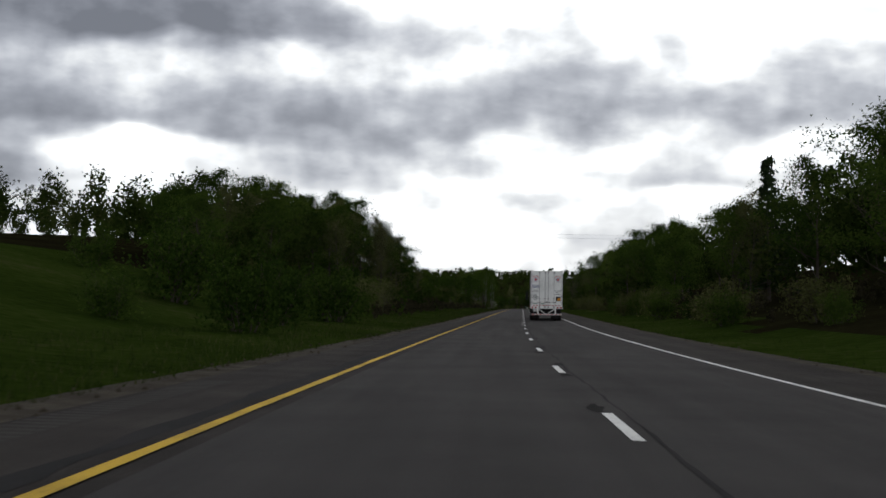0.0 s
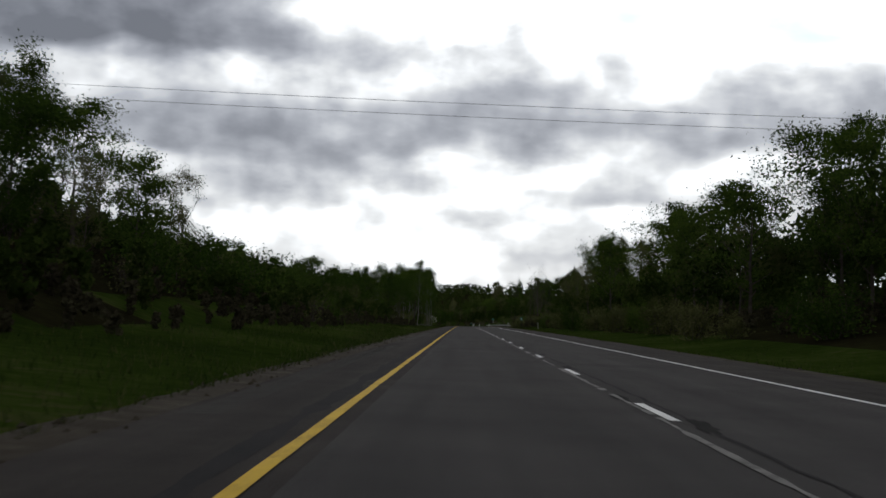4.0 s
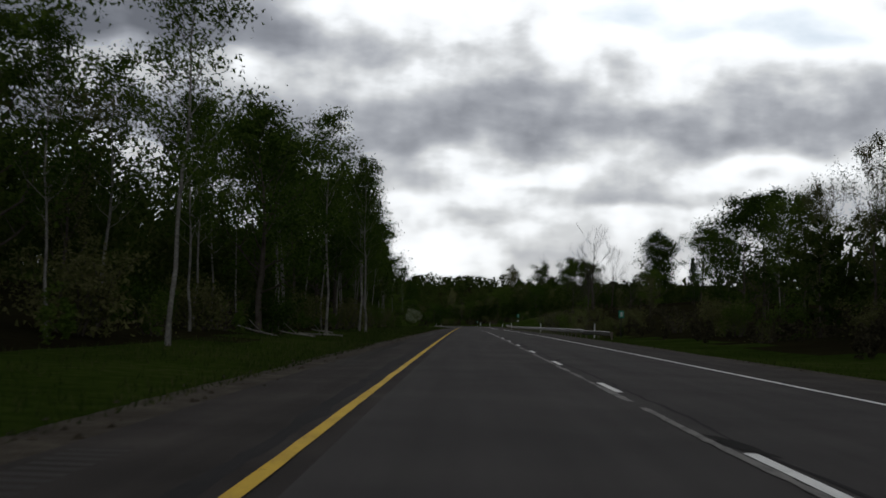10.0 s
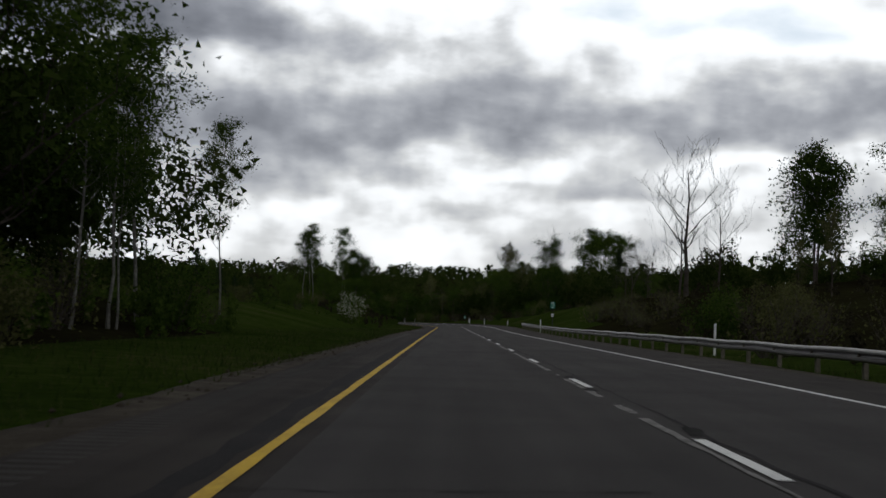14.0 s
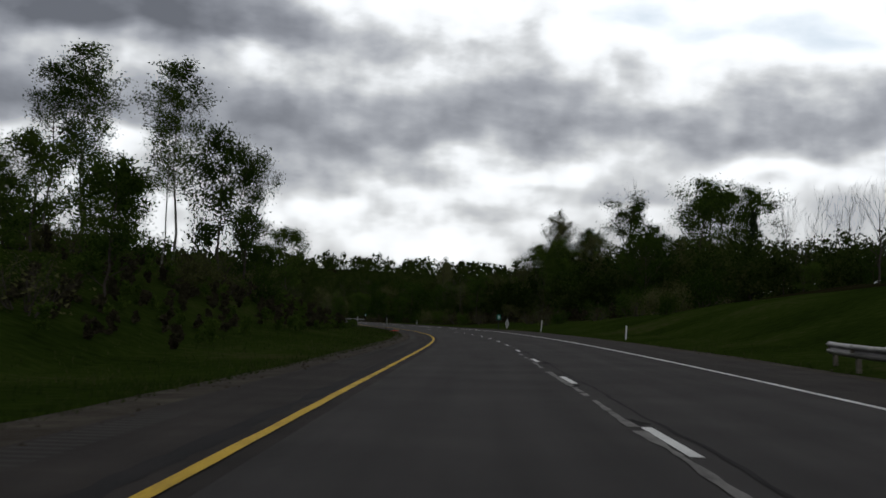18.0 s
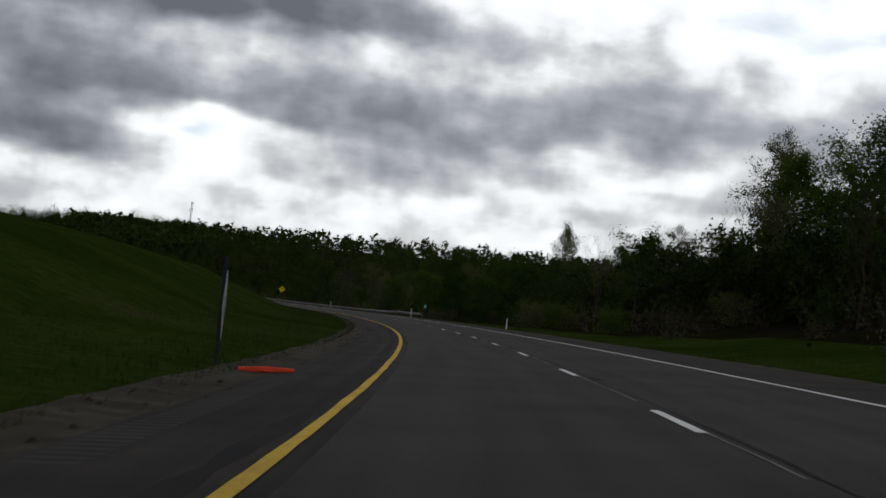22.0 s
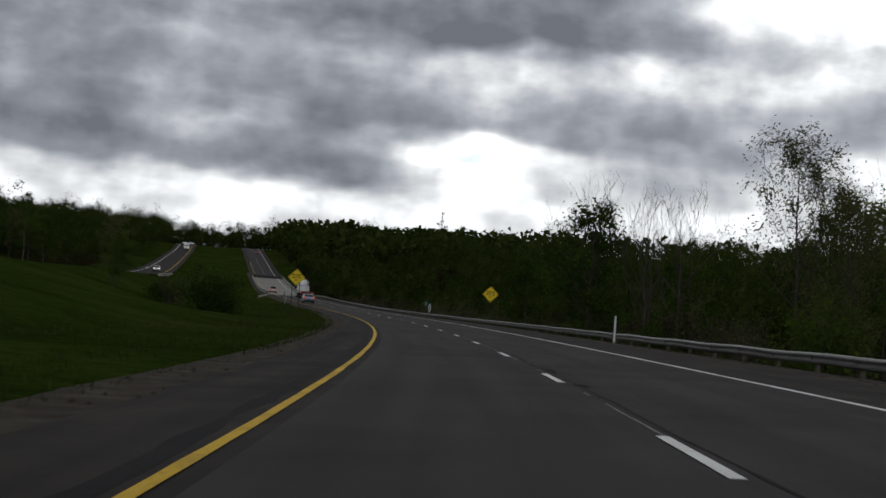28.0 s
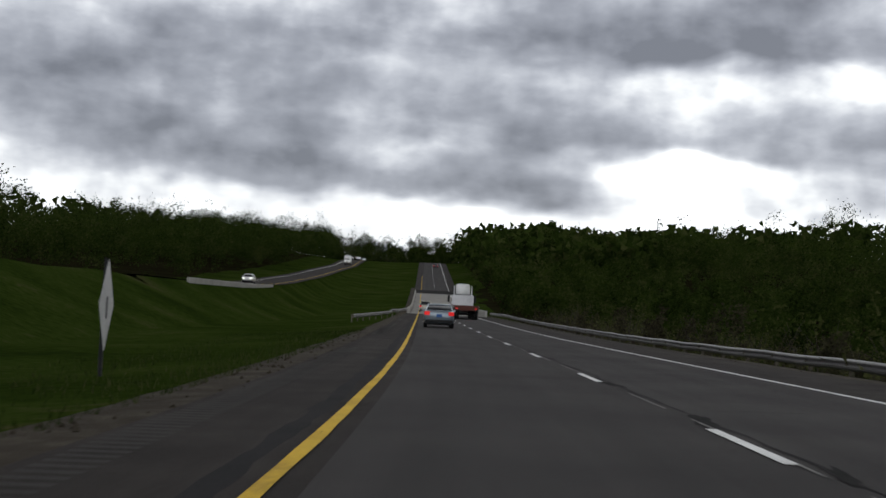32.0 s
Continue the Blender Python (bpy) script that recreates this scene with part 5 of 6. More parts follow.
put(car("silver-blue sedan with lit red tail lamps and a blue plate", M_SILVER, 5.08, 1.89, 1.48, 1.06, 0.98, 1.0, (0.45, 1.45, 3.0, 3.75), plate=M_PLATEBLUE), 1141.5, 1.55)
put(car("pale gold minivan driving in the passing lane", M_BEIGE, 4.8, 1.92, 1.74, 1.05, 1.02, 1.05, (0.05, 0.35, 3.1, 4.0), van=True, category="minivan"), 1264, 0.95)
put(car("dark car small on the hill crest", M_DARKCAR, 4.7, 1.82, 1.46), 1580, 4.9)
# oncoming traffic
put(car("pale estate car with shining head lamps on the far bridge", M_WHITECAR, 4.7, 1.82, 1.55, oncoming=True, van=True, cab=(0.1, 0.45, 2.9, 3.7), group="oncoming cars"), 1288, -29.3, 180, float(opp(1288)))
put(car("white car with shining head lamps on the hill", M_WHITECAR, 4.7, 1.82, 1.48, oncoming=True, group="oncoming cars"), 1640, -28.6, 180, float(opp(1640)))
put(car("dark car with shining head lamps on the hill", M_DARKCAR, 4.7, 1.82, 1.48, oncoming=True, group="oncoming cars"), 1647, -32.0, 180, float(opp(1647)))
put(car("silver car with shining head lamps near the crest", M_SILVER, 4.7, 1.82, 1.48, oncoming=True, group="oncoming cars"), 1690, -28.6, 180, float(opp(1690)))


def truck_axle(thing, y, half=1.18, r=0.52, w=0.28, dual=True):
    for sx in (-1, 1):
        wheel(thing, sx * (half - 0.02), y, r, w, dish=0.10)
        if dual:
            wheel(thing, sx * (half - 0.36), y, r, w, dish=0.02)
    bm = bmesh.new()
    rod(bm, (-half, y, r), (half, y, r), 0.08, n=10)
    part("axle", bm, M_BLACK, thing)


def tractor(thing, y0, body, upper, narrow=1.0):
    """A bonneted tractor unit whose cab's back stands at y0."""
    truck_axle(thing, y0 - 2.55)
    truck_axle(thing, y0 - 1.25)
    for sx in (-1, 1):
        wheel(thing, sx * 1.06, y0 + 4.35, 0.52, 0.30, dish=0.02)
        part("chassis_rail", boxm(sx * 0.43 - 0.05, sx * 0.43 + 0.05, y0 - 3.2, y0 + 5.4, 0.72, 0.98, 0.01), M_BLACK, thing)
    bm = bmesh.new()
    rod(bm, (-1.1, y0 + 4.35, 0.52), (1.1, y0 + 4.35, 0.52), 0.07)
    part("axle", bm, M_BLACK, thing)

    def sec(y, w, z0, z1, r=0.12):
        return (y, [(0, z0), (w - 0.03, z0), (w, z0 + 0.1), (w, z1 - r), (w - r, z1 - 0.02), (0, z1)])

    part("cab", loft("cab", [sec(y0, 1.20, 0.95, 2.75), sec(y0 + 1.9, 1.20, 0.95, 2.75), sec(y0 + 2.9, 1.16, 0.95, 2.62), sec(y0 + 3.05, 1.15, 0.95, 1.95)], body), None, thing, "dark navy cab" if body is M_NAVY else "")
    part("roof_fairing", loft("roof_fairing", [sec(y0, 1.20 * narrow, 2.74, 3.95, 0.2), sec(y0 + 0.9, 1.19 * narrow, 2.74, 3.88, 0.22), sec(y0 + 1.9, 1.12 * narrow, 2.74, 3.25, 0.25), sec(y0 + 2.6, 1.0 * narrow, 2.70, 2.80, 0.05)], upper), None, thing, "pale raised roof fairing")
    part("hood", loft("hood", [sec(y0 + 3.0, 1.00, 1.0, 1.92, 0.2), sec(y0 + 4.2, 0.92, 1.0, 1.72, 0.2), sec(y0 + 5.35, 0.80, 0.85, 1.45, 0.2), sec(y0 + 5.5, 0.70, 0.9, 1.30, 0.15)], body), None, thing)
    part("windscreen", loft("windscreen", [sec(y0 + 2.70, 1.08, 1.92, 2.60, 0.1), sec(y0 + 3.10, 1.05, 1.90, 1.98, 0.03)], M_GLASS), None, thing, "dark windscreen")
    part("front_bumper", boxm(-1.22, 1.22, y0 + 5.3, y0 + 5.65, 0.38, 0.80, 0.08), M_ALU, thing)
    for sx in (-1, 1):
        # wheel arch
        verts, faces = [], []
        for j, x in enumerate((sx * 0.78, sx * 1.24)):
            for i in range(13):
                t = math.pi * i / 12
                verts += [(x, y0 + 4.35 + math.cos(t) * 0.66, 0.56 + math.sin(t) * 0.66), (x, y0 + 4.35 + math.cos(t) * 0.72, 0.56 + math.sin(t) * 0.74)]
        for i in range(12):
            a = 2 * i
            faces += [(a, a + 1, a + 3, a + 2), (26 + a, 26 + a + 2, 26 + a + 3, 26 + a + 1), (a + 1, 27 + a, 29 + a, a + 3), (a, a + 2, 28 + a, 26 + a)]
        part("fender", mesh_from("fender", verts, faces, body, True), None, thing)
        part("side_window", boxm(sx * 1.203 - 0.012, sx * 1.203 + 0.012, y0 + 1.95, y0 + 2.75, 1.92, 2.52, 0.008), M_GLASS, thing, "dark cab window")
        part("sleeper_window", boxm(sx * 1.203 - 0.012, sx * 1.203 + 0.012, y0 + 0.55, y0 + 1.15, 3.02, 3.55, 0.008), M_GLASS, thing)
        part("door_seam", boxm(sx * 1.204 - 0.006, sx * 1.204 + 0.006, y0 + 1.80, y0 + 1.82, 1.0, 2.6), M_BLACK, thing)
        part("door_handle", boxm(sx * 1.225 - 0.02, sx * 1.225 + 0.02, y0 + 1.90, y0 + 2.10, 1.72, 1.77, 0.01), M_ALU, thing)
        narrow == 1.0 and part("side_extender", boxm(sx * 1.17 - 0.04, sx * 1.17 + 0.04, y0 - 0.5, y0 + 0.02, 1.1, 3.85, 0.03), M_NAVY if body is M_NAVY else upper, thing, "black-edged side fairing")
        bm = bmesh.new()
        rod(bm, (sx * 0.86, y0 + 0.25, 0.68), (sx * 0.86, y0 + 1.75, 0.68), 0.33, n=20)
        part("fuel_tank", bm, M_ALU, thing, "polished fuel tank", True)
        for z in (0.45, 0.82):
            part("step", boxm(sx * 1.08 - 0.14, sx * 1.08 + 0.14, y0 + 1.8, y0 + 2.9, z - 0.03, z + 0.03, 0.01), M_ALU, thing)
        bm = bmesh.new()
        rod(bm, (sx * 1.15, y0 + 2.95, 2.62), (sx * 1.55, y0 + 3.05, 2.66), 0.02)
        rod(bm, (sx * 1.15, y0 + 2.95, 1.72), (sx * 1.50, y0 + 3.05, 1.70), 0.02)
        part("mirror_arm", bm, M_BLACK, thing)
        part("mirror", boxm(sx * 1.55 - 0.13, sx * 1.55 + 0.13, y0 + 2.98, y0 + 3.12, 1.78, 2.56, 0.05), M_BLACK, thing, "black door mirror")
        bm = bmesh.new()
        rod(bm, (sx * 1.55, y0 + 3.05, 2.6), (sx * 1.55, y0 + 3.05, 3.75), 0.008, 0.004, 5)
        part("antenna", bm, M_BLACK, thing)
        bm = bmesh.new()
        rod(bm, (sx * 1.0, y0 - 0.22, 0.9), (sx * 1.0, y0 - 0.22, 3.7), 0.07, n=14)
        part("exhaust_stack", bm, M_ALU, thing, "", True)


def writing(text, size, mat, parent, m, name="lettering", depth=0.002, wide=1.0, bold=0.0):
    """Raised letters in the built-in font, as a mesh."""
    cu = bpy.data.curves.new(name, "FONT")
    cu.body, cu.size, cu.align_x, cu.align_y, cu.extrude = text, size, "CENTER", "CENTER", depth
    cu.offset = bold
    tmp = bpy.data.objects.new(name, cu)
    me = bpy.data.meshes.new_from_object(tmp)
    bpy.data.objects.remove(tmp)
    me.materials.clear()
    me.materials.append(mat)
    ob = new(name, me)
    ob.parent = parent
    ob.matrix_basis = m @ Matrix.Diagonal((wide, 1, 1, 1))
    return ob


def disc(bm, x, z, r, y, n=32, inner=0.0):
    vs = [bm.verts.new((x + r * math.cos(2 * math.pi * k / n), y, z + r * math.sin(2 * math.pi * k / n))) for k in range(n)]
    if inner:
        vi = [bm.verts.new((x + inner * math.cos(2 * math.pi * k / n), y, z + inner * math.sin(2 * math.pi * k / n))) for k in range(n)]
        for k in range(n):
            bm.faces.new((vs[k], vs[(k + 1) % n], vi[(k + 1) % n], vi[k]))
    else:
        bm.faces.new(vs)
    return bm


def poly(bm, pts, y):
    bm.faces.new([bm.verts.new((x, y, z)) for x, z in pts])
    return bm


def emblem(parent, x, z, r, m=None):
    """A round badge: white disc, grey rim, blue wings and tail, red square."""
    m = m or Matrix()
    bits = []
    b = disc(bmesh.new(), x, z, r, -0.004)
    bits.append(("badge", b, M_TRUCKWHITE))
    b = disc(bmesh.new(), x, z, r, -0.007, inner=r * 0.95)
    bits.append(("badge_rim", b, M_GREYPRINT))
    b = bmesh.new()
    for k in range(15):
        if k == 7:
            continue
        t = math.radians(158 - k * 9.8)
        ca, sa = math.cos(t), math.sin(t)
        q = [(x + rr * r * math.cos(t + d), z + rr * r * math.sin(t + d)) for rr, d in ((0.66, 0.05), (0.90, 0.05), (0.90, -0.05), (0.66, -0.05))]
        poly(b, q, -0.007)
    bits.append(("badge_band", b, M_REDPRINT))
    b = bmesh.new()
    poly(b, [(x - 0.62 * r, z + 0.10 * r), (x - 0.34 * r, z - 0.02 * r), (x - 0.34 * r, z - 0.48 * r), (x - 0.54 * r, z - 0.30 * r)], -0.007)
    poly(b, [(x + 0.62 * r, z + 0.10 * r), (x + 0.54 * r, z - 0.30 * r), (x + 0.34 * r, z - 0.48 * r), (x + 0.34 * r, z - 0.02 * r)], -0.007)
    poly(b, [(x - 0.14 * r, z + 0.06 * r), (x + 0.14 * r, z + 0.06 * r), (x + 0.16 * r, z + 0.38 * r), (x + 0.02 * r, z + 0.46 * r), (x - 0.20 * r, z + 0.30 * r)], -0.007)
    poly(b, [(x - 0.16 * r, z - 0.52 * r), (x - 0.26 * r, z - 0.84 * r), (x, z - 0.74 * r), (x + 0.26 * r, z - 0.84 * r), (x + 0.16 * r, z - 0.52 * r)], -0.007)
    bits.append(("badge_wing", b, M_BLUEPRINT))
    b = poly(bmesh.new(), [(x - 0.31 * r, z - 0.48 * r), (x - 0.31 * r, z + 0.02 * r), (x + 0.31 * r, z + 0.02 * r), (x + 0.31 * r, z - 0.48 * r)], -0.008)
    bits.append(("badge_square", b, M_REDPRINT))
    for nm, b, mt in bits:
        bmesh.ops.transform(b, matrix=m, verts=b.verts)
        part(nm, b, mt, parent)


M_FADEDPRINT = paint("faded_blue_print", (0.10, 0.11, 0.22), 0.5)


def white_trailer_truck():
    thing = tagged(new("trailer_truck"), "navy tractor pulling a grubby white box trailer", "truck")
    W, L, Z0, Z1 = 1.295, 16.15, 1.08, 4.12
    part("box_core", boxm(-W + 0.05, W - 0.05, 0.06, L - 0.05, Z0 + 0.06, Z1 - 0.03), M_TRUCKWHITE, thing)
    part("trailer_roof", boxm(-W + 0.02, W - 0.02, 0.02, L, Z1 - 0.03, Z1 + 0.01, 0.01), M_ALU, thing)
    part("trailer_front", boxm(-W + 0.01, W - 0.01, L - 0.05, L, Z0, Z1, 0.02), M_TRUCKWHITE, thing)
    for sx in (-1, 1):
        x = sx * W
        part("bottom_rail", boxm(x - 0.045, x + 0.012, 0.0, L, Z0 - 0.05, Z0 + 0.16, 0.008) if sx > 0 else boxm(x - 0.012, x + 0.045, 0.0, L, Z0 - 0.05, Z0 + 0.16, 0.008), M_ALU, thing, "scuffed aluminium bottom rail")
        part("top_rail", boxm(x - sx * 0.045 - 0.03, x - sx * 0.0 + 0.0, 0.0, L, Z1 - 0.14, Z1 + 0.005, 0.006) if sx > 0 else boxm(x, x + 0.075, 0.0, L, Z1 - 0.14, Z1 + 0.005, 0.006), M_ALU, thing)
        # side skins between posts
        n = 26
        pitch = (L - 0.2) / n
        skin = mesh_from("side_panel", [(0, 0.04, Z0 + 0.16), (0, pitch - 0.04, Z0 + 0.16), (0, pitch - 0.04, Z1 - 0.14), (0, 0.04, Z1 - 0.14)], [(0, 1, 2, 3) if sx > 0 else (3, 2, 1, 0)], M_TRUCKWHITE)
        pb = boxm(-0.012, 0.012, -0.026, 0.026, Z0 + 0.16, Z1 - 0.14, 0.006)
        pmesh = bpy.data.meshes.new("side_post")
        pb.to_mesh(pmesh)
        pb.free()
        pmesh.materials.append(M_GREYPOST)
        for i in range(n):
            ob = new("side_panel", skin)
            ob.parent = thing
            ob.matrix_basis = pose(x - sx * 0.012, 0.1 + pitch * i, 0)
        for i in range(n + 1):
            ob = new("side_post", pmesh)
            ob.parent = thing
            ob.matrix_basis = pose(x - sx * 0.006, 0.1 + pitch * i, 0)
        tape = boxm(-0.002, 0.002, 0, 0.16, Z0 + 0.03, Z0 + 0.09)
        tm = bpy.data.meshes.new("reflective_tape")
        tape.to_mesh(tm)
        tape.free()
        tm.materials.append(M_RED)
        for i in range(22):
            ob = new("reflective_tape", tm)
            ob.parent = thing
            ob.matrix_basis = pose(x + sx * 0.016, 0.5 + i * 0.72, 0)
        # big round badge near the front and blocks of blue print near the rear
        turn = pose(x + sx * 0.002, 12.3, 0, 0, 0, 90 if sx > 0 else -90)
        emblem(thing, 0, 3.1, 0.52, turn)
        for y0, y1, z0, z1 in ((1.35, 1.75, 2.55, 3.62), (3.05, 3.42, 2.55, 3.60), (2.30, 3.05, 3.30, 3.60), (2.50, 3.05, 2.90, 3.14), (4.55, 4.80, 2.60, 2.95), (5.00, 5.25, 2.60, 2.95)):
            part("blue_block", boxm(x + sx * 0.001 - 0.004, x + sx * 0.001 + 0.004, y0, y1, z0, z1), M_FADEDPRINT, thing, "faded blue print")
        b = bmesh.new()
        b.faces.new([b.verts.new((x + sx * 0.008, 9.0 + dy, 1.75 + dz)) for dy, dz in ((-0.26, 0), (0, -0.26), (0.26, 0), (0, 0.26))])
        part("placard_holder", b, M_GREYPRINT, thing, "dark diamond placard holder")
    # rear frame and doors
    part("rear_header", boxm(-W, W, -0.02, 0.08, Z1 - 0.10, Z1 + 0.02, 0.012), M_TRUCKWHITE, thing)
    part("rear_sill", boxm(-W, W, -0.04, 0.08, Z0 - 0.06, Z0 + 0.15, 0.012), M_TRUCKWHITE, thing, "white rear sill")
    for sx in (-1, 1):
        part("rear_post", boxm(sx * W - 0.06, sx * W + 0.0, -0.02, 0.08, Z0 + 0.15, Z1 - 0.10, 0.008) if sx > 0 else boxm(sx * W, sx * W + 0.06, -0.02, 0.08, Z0 + 0.15, Z1 - 0.10, 0.008), M_TRUCKWHITE, thing)
        a, b = sorted((sx * 0.008, sx * (W - 0.065)))
        door = part("door", boxm(a, b, -0.012, 0.05, Z0 + 0.16, Z1 - 0.11, 0.006), M_TRUCKWHITE, thing, "dirty white trailer door")
        # black strip paints the dark gap between door and rear post
        part("door_seal", boxm(sx * (W - 0.066) - 0.012, sx * (W - 0.066) + 0.012, -0.0145, 0.0, Z0 + 0.16, Z1 - 0.11), M_BLACK, door, "black strip in the gap beside the door")
        for z in (3.82, 3.22, 2.65, 2.11, 1.54):
            part("hinge_block", boxm(sx * (W - 0.03) - 0.03, sx * (W - 0.03) + 0.03, -0.05, -0.02, z - 0.055, z + 0.055, 0.01), M_GREYPOST, door)
            part("hinge", boxm(sx * (W - 0.12) - 0.11, sx * (W - 0.12) + 0.11, -0.032, -0.012, z - 0.035, z + 0.035, 0.008), M_ALU, door, "grey strap hinge")
        for x in (0.13, 0.60):
            bm = bmesh.new()
            rod(bm, (sx * x, -0.045, Z0 + 0.02), (sx * x, -0.045, Z1 - 0.02), 0.019, n=8)
            lock = part("lock_rod", bm, M_GREYPOST, door, "grey locking rod", True)
            for z in (Z0 + 0.08, Z1 - 0.10):
                part("cam_keeper", boxm(sx * x - 0.05, sx * x + 0.05, -0.075, -0.012, z - 0.09, z + 0.09, 0.012), M_GREYPOST, door)
            for z in (1.86, 1.55):
                part("rod_guide", boxm(sx * x - 0.055, sx * x + 0.055, -0.07, -0.012, z - 0.02, z + 0.02, 0.008), M_BLACK, door)
            part("lock_handle", boxm(sx * x - 0.17, sx * x + 0.17, -0.075, -0.055, 1.535, 1.56, 0.006), M_BLACK, door, "dark lock handle")
            part("handle_latch", boxm(sx * x + 0.10, sx * x + 0.16, -0.07, -0.012, 1.50, 1.61, 0.01), M_BLACK, door)
    X0 = -W
    emblem(thing, X0 + 0.38, 3.49, 0.285, pose(0, -0.012, 0))
    emblem(thing, X0 + 2.21, 3.49, 0.285, pose(0, -0.012, 0))
    face = lambda x, z: pose(x, -0.016, z, 90, 0, 0)
    writing("P53512", 0.36, M_BLUEPRINT, thing, face(X0 + 0.355, 2.86), wide=0.62, bold=0.009)
    writing("HOW'S", 0.125, M_GREYPRINT, thing, face(X0 + 0.37, 2.54), bold=0.002)
    writing("MY DRIVING?", 0.115, M_GREYPRINT, thing, face(X0 + 0.37, 2.42), wide=0.85, bold=0.002)
    writing("SAFE DRIVERS", 0.115, M_GREYPRINT, thing, face(X0 + 2.21, 2.50), wide=0.9, bold=0.002)
    writing("NEEDED", 0.11, M_GREYPRINT, thing, face(X0 + 2.21, 2.37))
    for x, z, w in ((0.36, 2.27, 0.5), (2.21, 2.23, 0.5)):
        for k in range(6):
            xx = X0 + x - w / 2 + k * w / 6
            part("print_bar", boxm(xx, xx + w / 9, -0.015, -0.011, z - 0.03, z + 0.03), M_PLATE if x < 1 else M_GREYPRINT, thing)
    # placard holder, stickers, poster
    b = bmesh.new()
    q, cx, cz = 0.27, X0 + 0.36, 1.95
    poly(b, [(cx - q, cz), (cx, cz - q), (cx + q, cz), (cx, cz + q)], -0.016)
    part("placard_holder", b, M_GREYPRINT, thing, "grey diamond placard holder")
    for i in (-1, 0, 1):
        for j in (-1, 0, 1):
            x, z = cx + (i + j) * 0.085, cz + (i - j) * 0.085
            part("placard_window", poly(bmesh.new(), [(x - 0.06, z), (x, z - 0.06), (x + 0.06, z), (x, z + 0.06)], -0.019), M_TRUCKWHITE, thing)
    part("sticker", boxm(X0 + 0.21, X0 + 0.54, -0.015, -0.011, 1.41, 1.47), M_GREENPRINT, thing, "dark green sticker")
    part("sticker", boxm(X0 + 0.72, X0 + 1.08, -0.015, -0.011, 1.39, 1.45), M_GREENPRINT, thing, "green and white sticker")
    part("sticker_tree", boxm(X0 + 0.72, X0 + 0.80, -0.018, -0.011, 1.385, 1.475), M_PLATE, thing)
    part("poster", boxm(X0 + 2.05, X0 + 2.46, -0.015, -0.011, 1.66, 2.03), M_BLACK, thing, "dark poster with an orange picture")
    b = poly(bmesh.new(), [(X0 + 2.17, 1.70), (X0 + 2.44, 1.70), (X0 + 2.44, 1.90), (X0 + 2.28, 1.92), (X0 + 2.17, 1.84)], -0.018)
    part("poster_picture", b, M_ORANGEPRINT, thing)
    for k in range(9):
        xx = -1.12 + k * 0.26
        part("reflective_tape", boxm(xx, xx + 0.14, -0.018, -0.011, Z0 + 0.18, Z0 + 0.24), M_RED, thing)
    # lamps in the sill, plate, bumper
    for sx in (-1, 1):
        for x in (1.16, 0.90):
            bm = bmesh.new()
            rod(bm, (sx * x, -0.075, Z0 + 0.04), (sx * x, -0.03, Z0 + 0.04), 0.075, n=20)
            part("tail_lamp", bm, M_RED, thing, "round red tail lamp", True)
        part("bumper_post", boxm(sx * 0.72 - 0.06, sx * 0.72 + 0.06, -0.02, 0.06, 0.56, Z0 - 0.05, 0.01), M_TRUCKWHITE, thing)
        b = bmesh.new()
        rod(b, (sx * 0.66, 0.02, 0.98), (sx * 0.10, 0.02, 0.62), 0.035, n=4)
        part("bumper_brace", b, M_TRUCKWHITE, thing)
        part("mud_flap", boxm(sx * 0.85 - 0.30, sx * 0.85 + 0.30, 3.86, 3.88, 0.15, 0.95), M_BLACK, thing, "black rubber mud flap")
        part("landing_leg", boxm(sx * 0.72 - 0.06, sx * 0.72 + 0.06, 11.3, 11.42, 0.25, 1.05, 0.01), M_BLACK, thing)
    part("impact_bar", boxm(-1.22, 1.22, -0.06, 0.04, 0.50, 0.60, 0.015), M_TRUCKWHITE, thing, "white impact bar with red stripes")
    for k in range(8):
        xx = -1.18 + k * 0.31
        part("reflective_tape", boxm(xx, xx + 0.17, -0.066, -0.059, 0.525, 0.575), M_RED, thing)
    part("number_plate", boxm(X0 + 0.20, X0 + 0.53, -0.03, -0.01, 0.78, 1.0, 0.006), M_PLATE, thing)
    for k in range(5):
        part("print_bar", boxm(X0 + 0.25 + k * 0.05, X0 + 0.285 + k * 0.05, -0.034, -0.029, 0.86, 0.93), M_GREYPRINT, thing)
    part("slider_frame", boxm(-0.55, 0.55, 2.2, 7.2, 0.78, Z0 - 0.05, 0.02), M_BLACK, thing)
    part("cross_beam", boxm(-1.1, 1.1, 7.4, 15.6, Z0 - 0.16, Z0 - 0.05, 0.01), M_BLACK, thing)
    # running gear not seen, added so the shaded space under the trailer reads dark
    for y in (4.55, 5.80):
        part("axle_tube", rod(bmesh.new(), (-1.0, y, 0.52), (1.0, y, 0.52), 0.09, n=12), M_BLACK, thing)
        for sx in (-1, 1):
            part("air_spring", rod(bmesh.new(), (sx * 0.48, y + 0.28, 0.52), (sx * 0.48, y + 0.28, 0.86), 0.16, n=14), M_BLACK, thing)
            part("trailing_arm", boxm(sx * 0.48 - 0.06, sx * 0.48 + 0.06, y - 0.55, y + 0.45, 0.42, 0.56, 0.02), M_BLACK, thing)
            part("brake_drum", rod(bmesh.new(), (sx * 0.68, y, 0.52), (sx * 0.86, y, 0.52), 0.21, n=16), M_BLACK, thing)
    part("air_tank", rod(bmesh.new(), (-0.62, 3.55, 0.72), (0.62, 3.55, 0.72), 0.17, n=16), M_BLACK, thing)
    truck_axle(thing, 4.55)
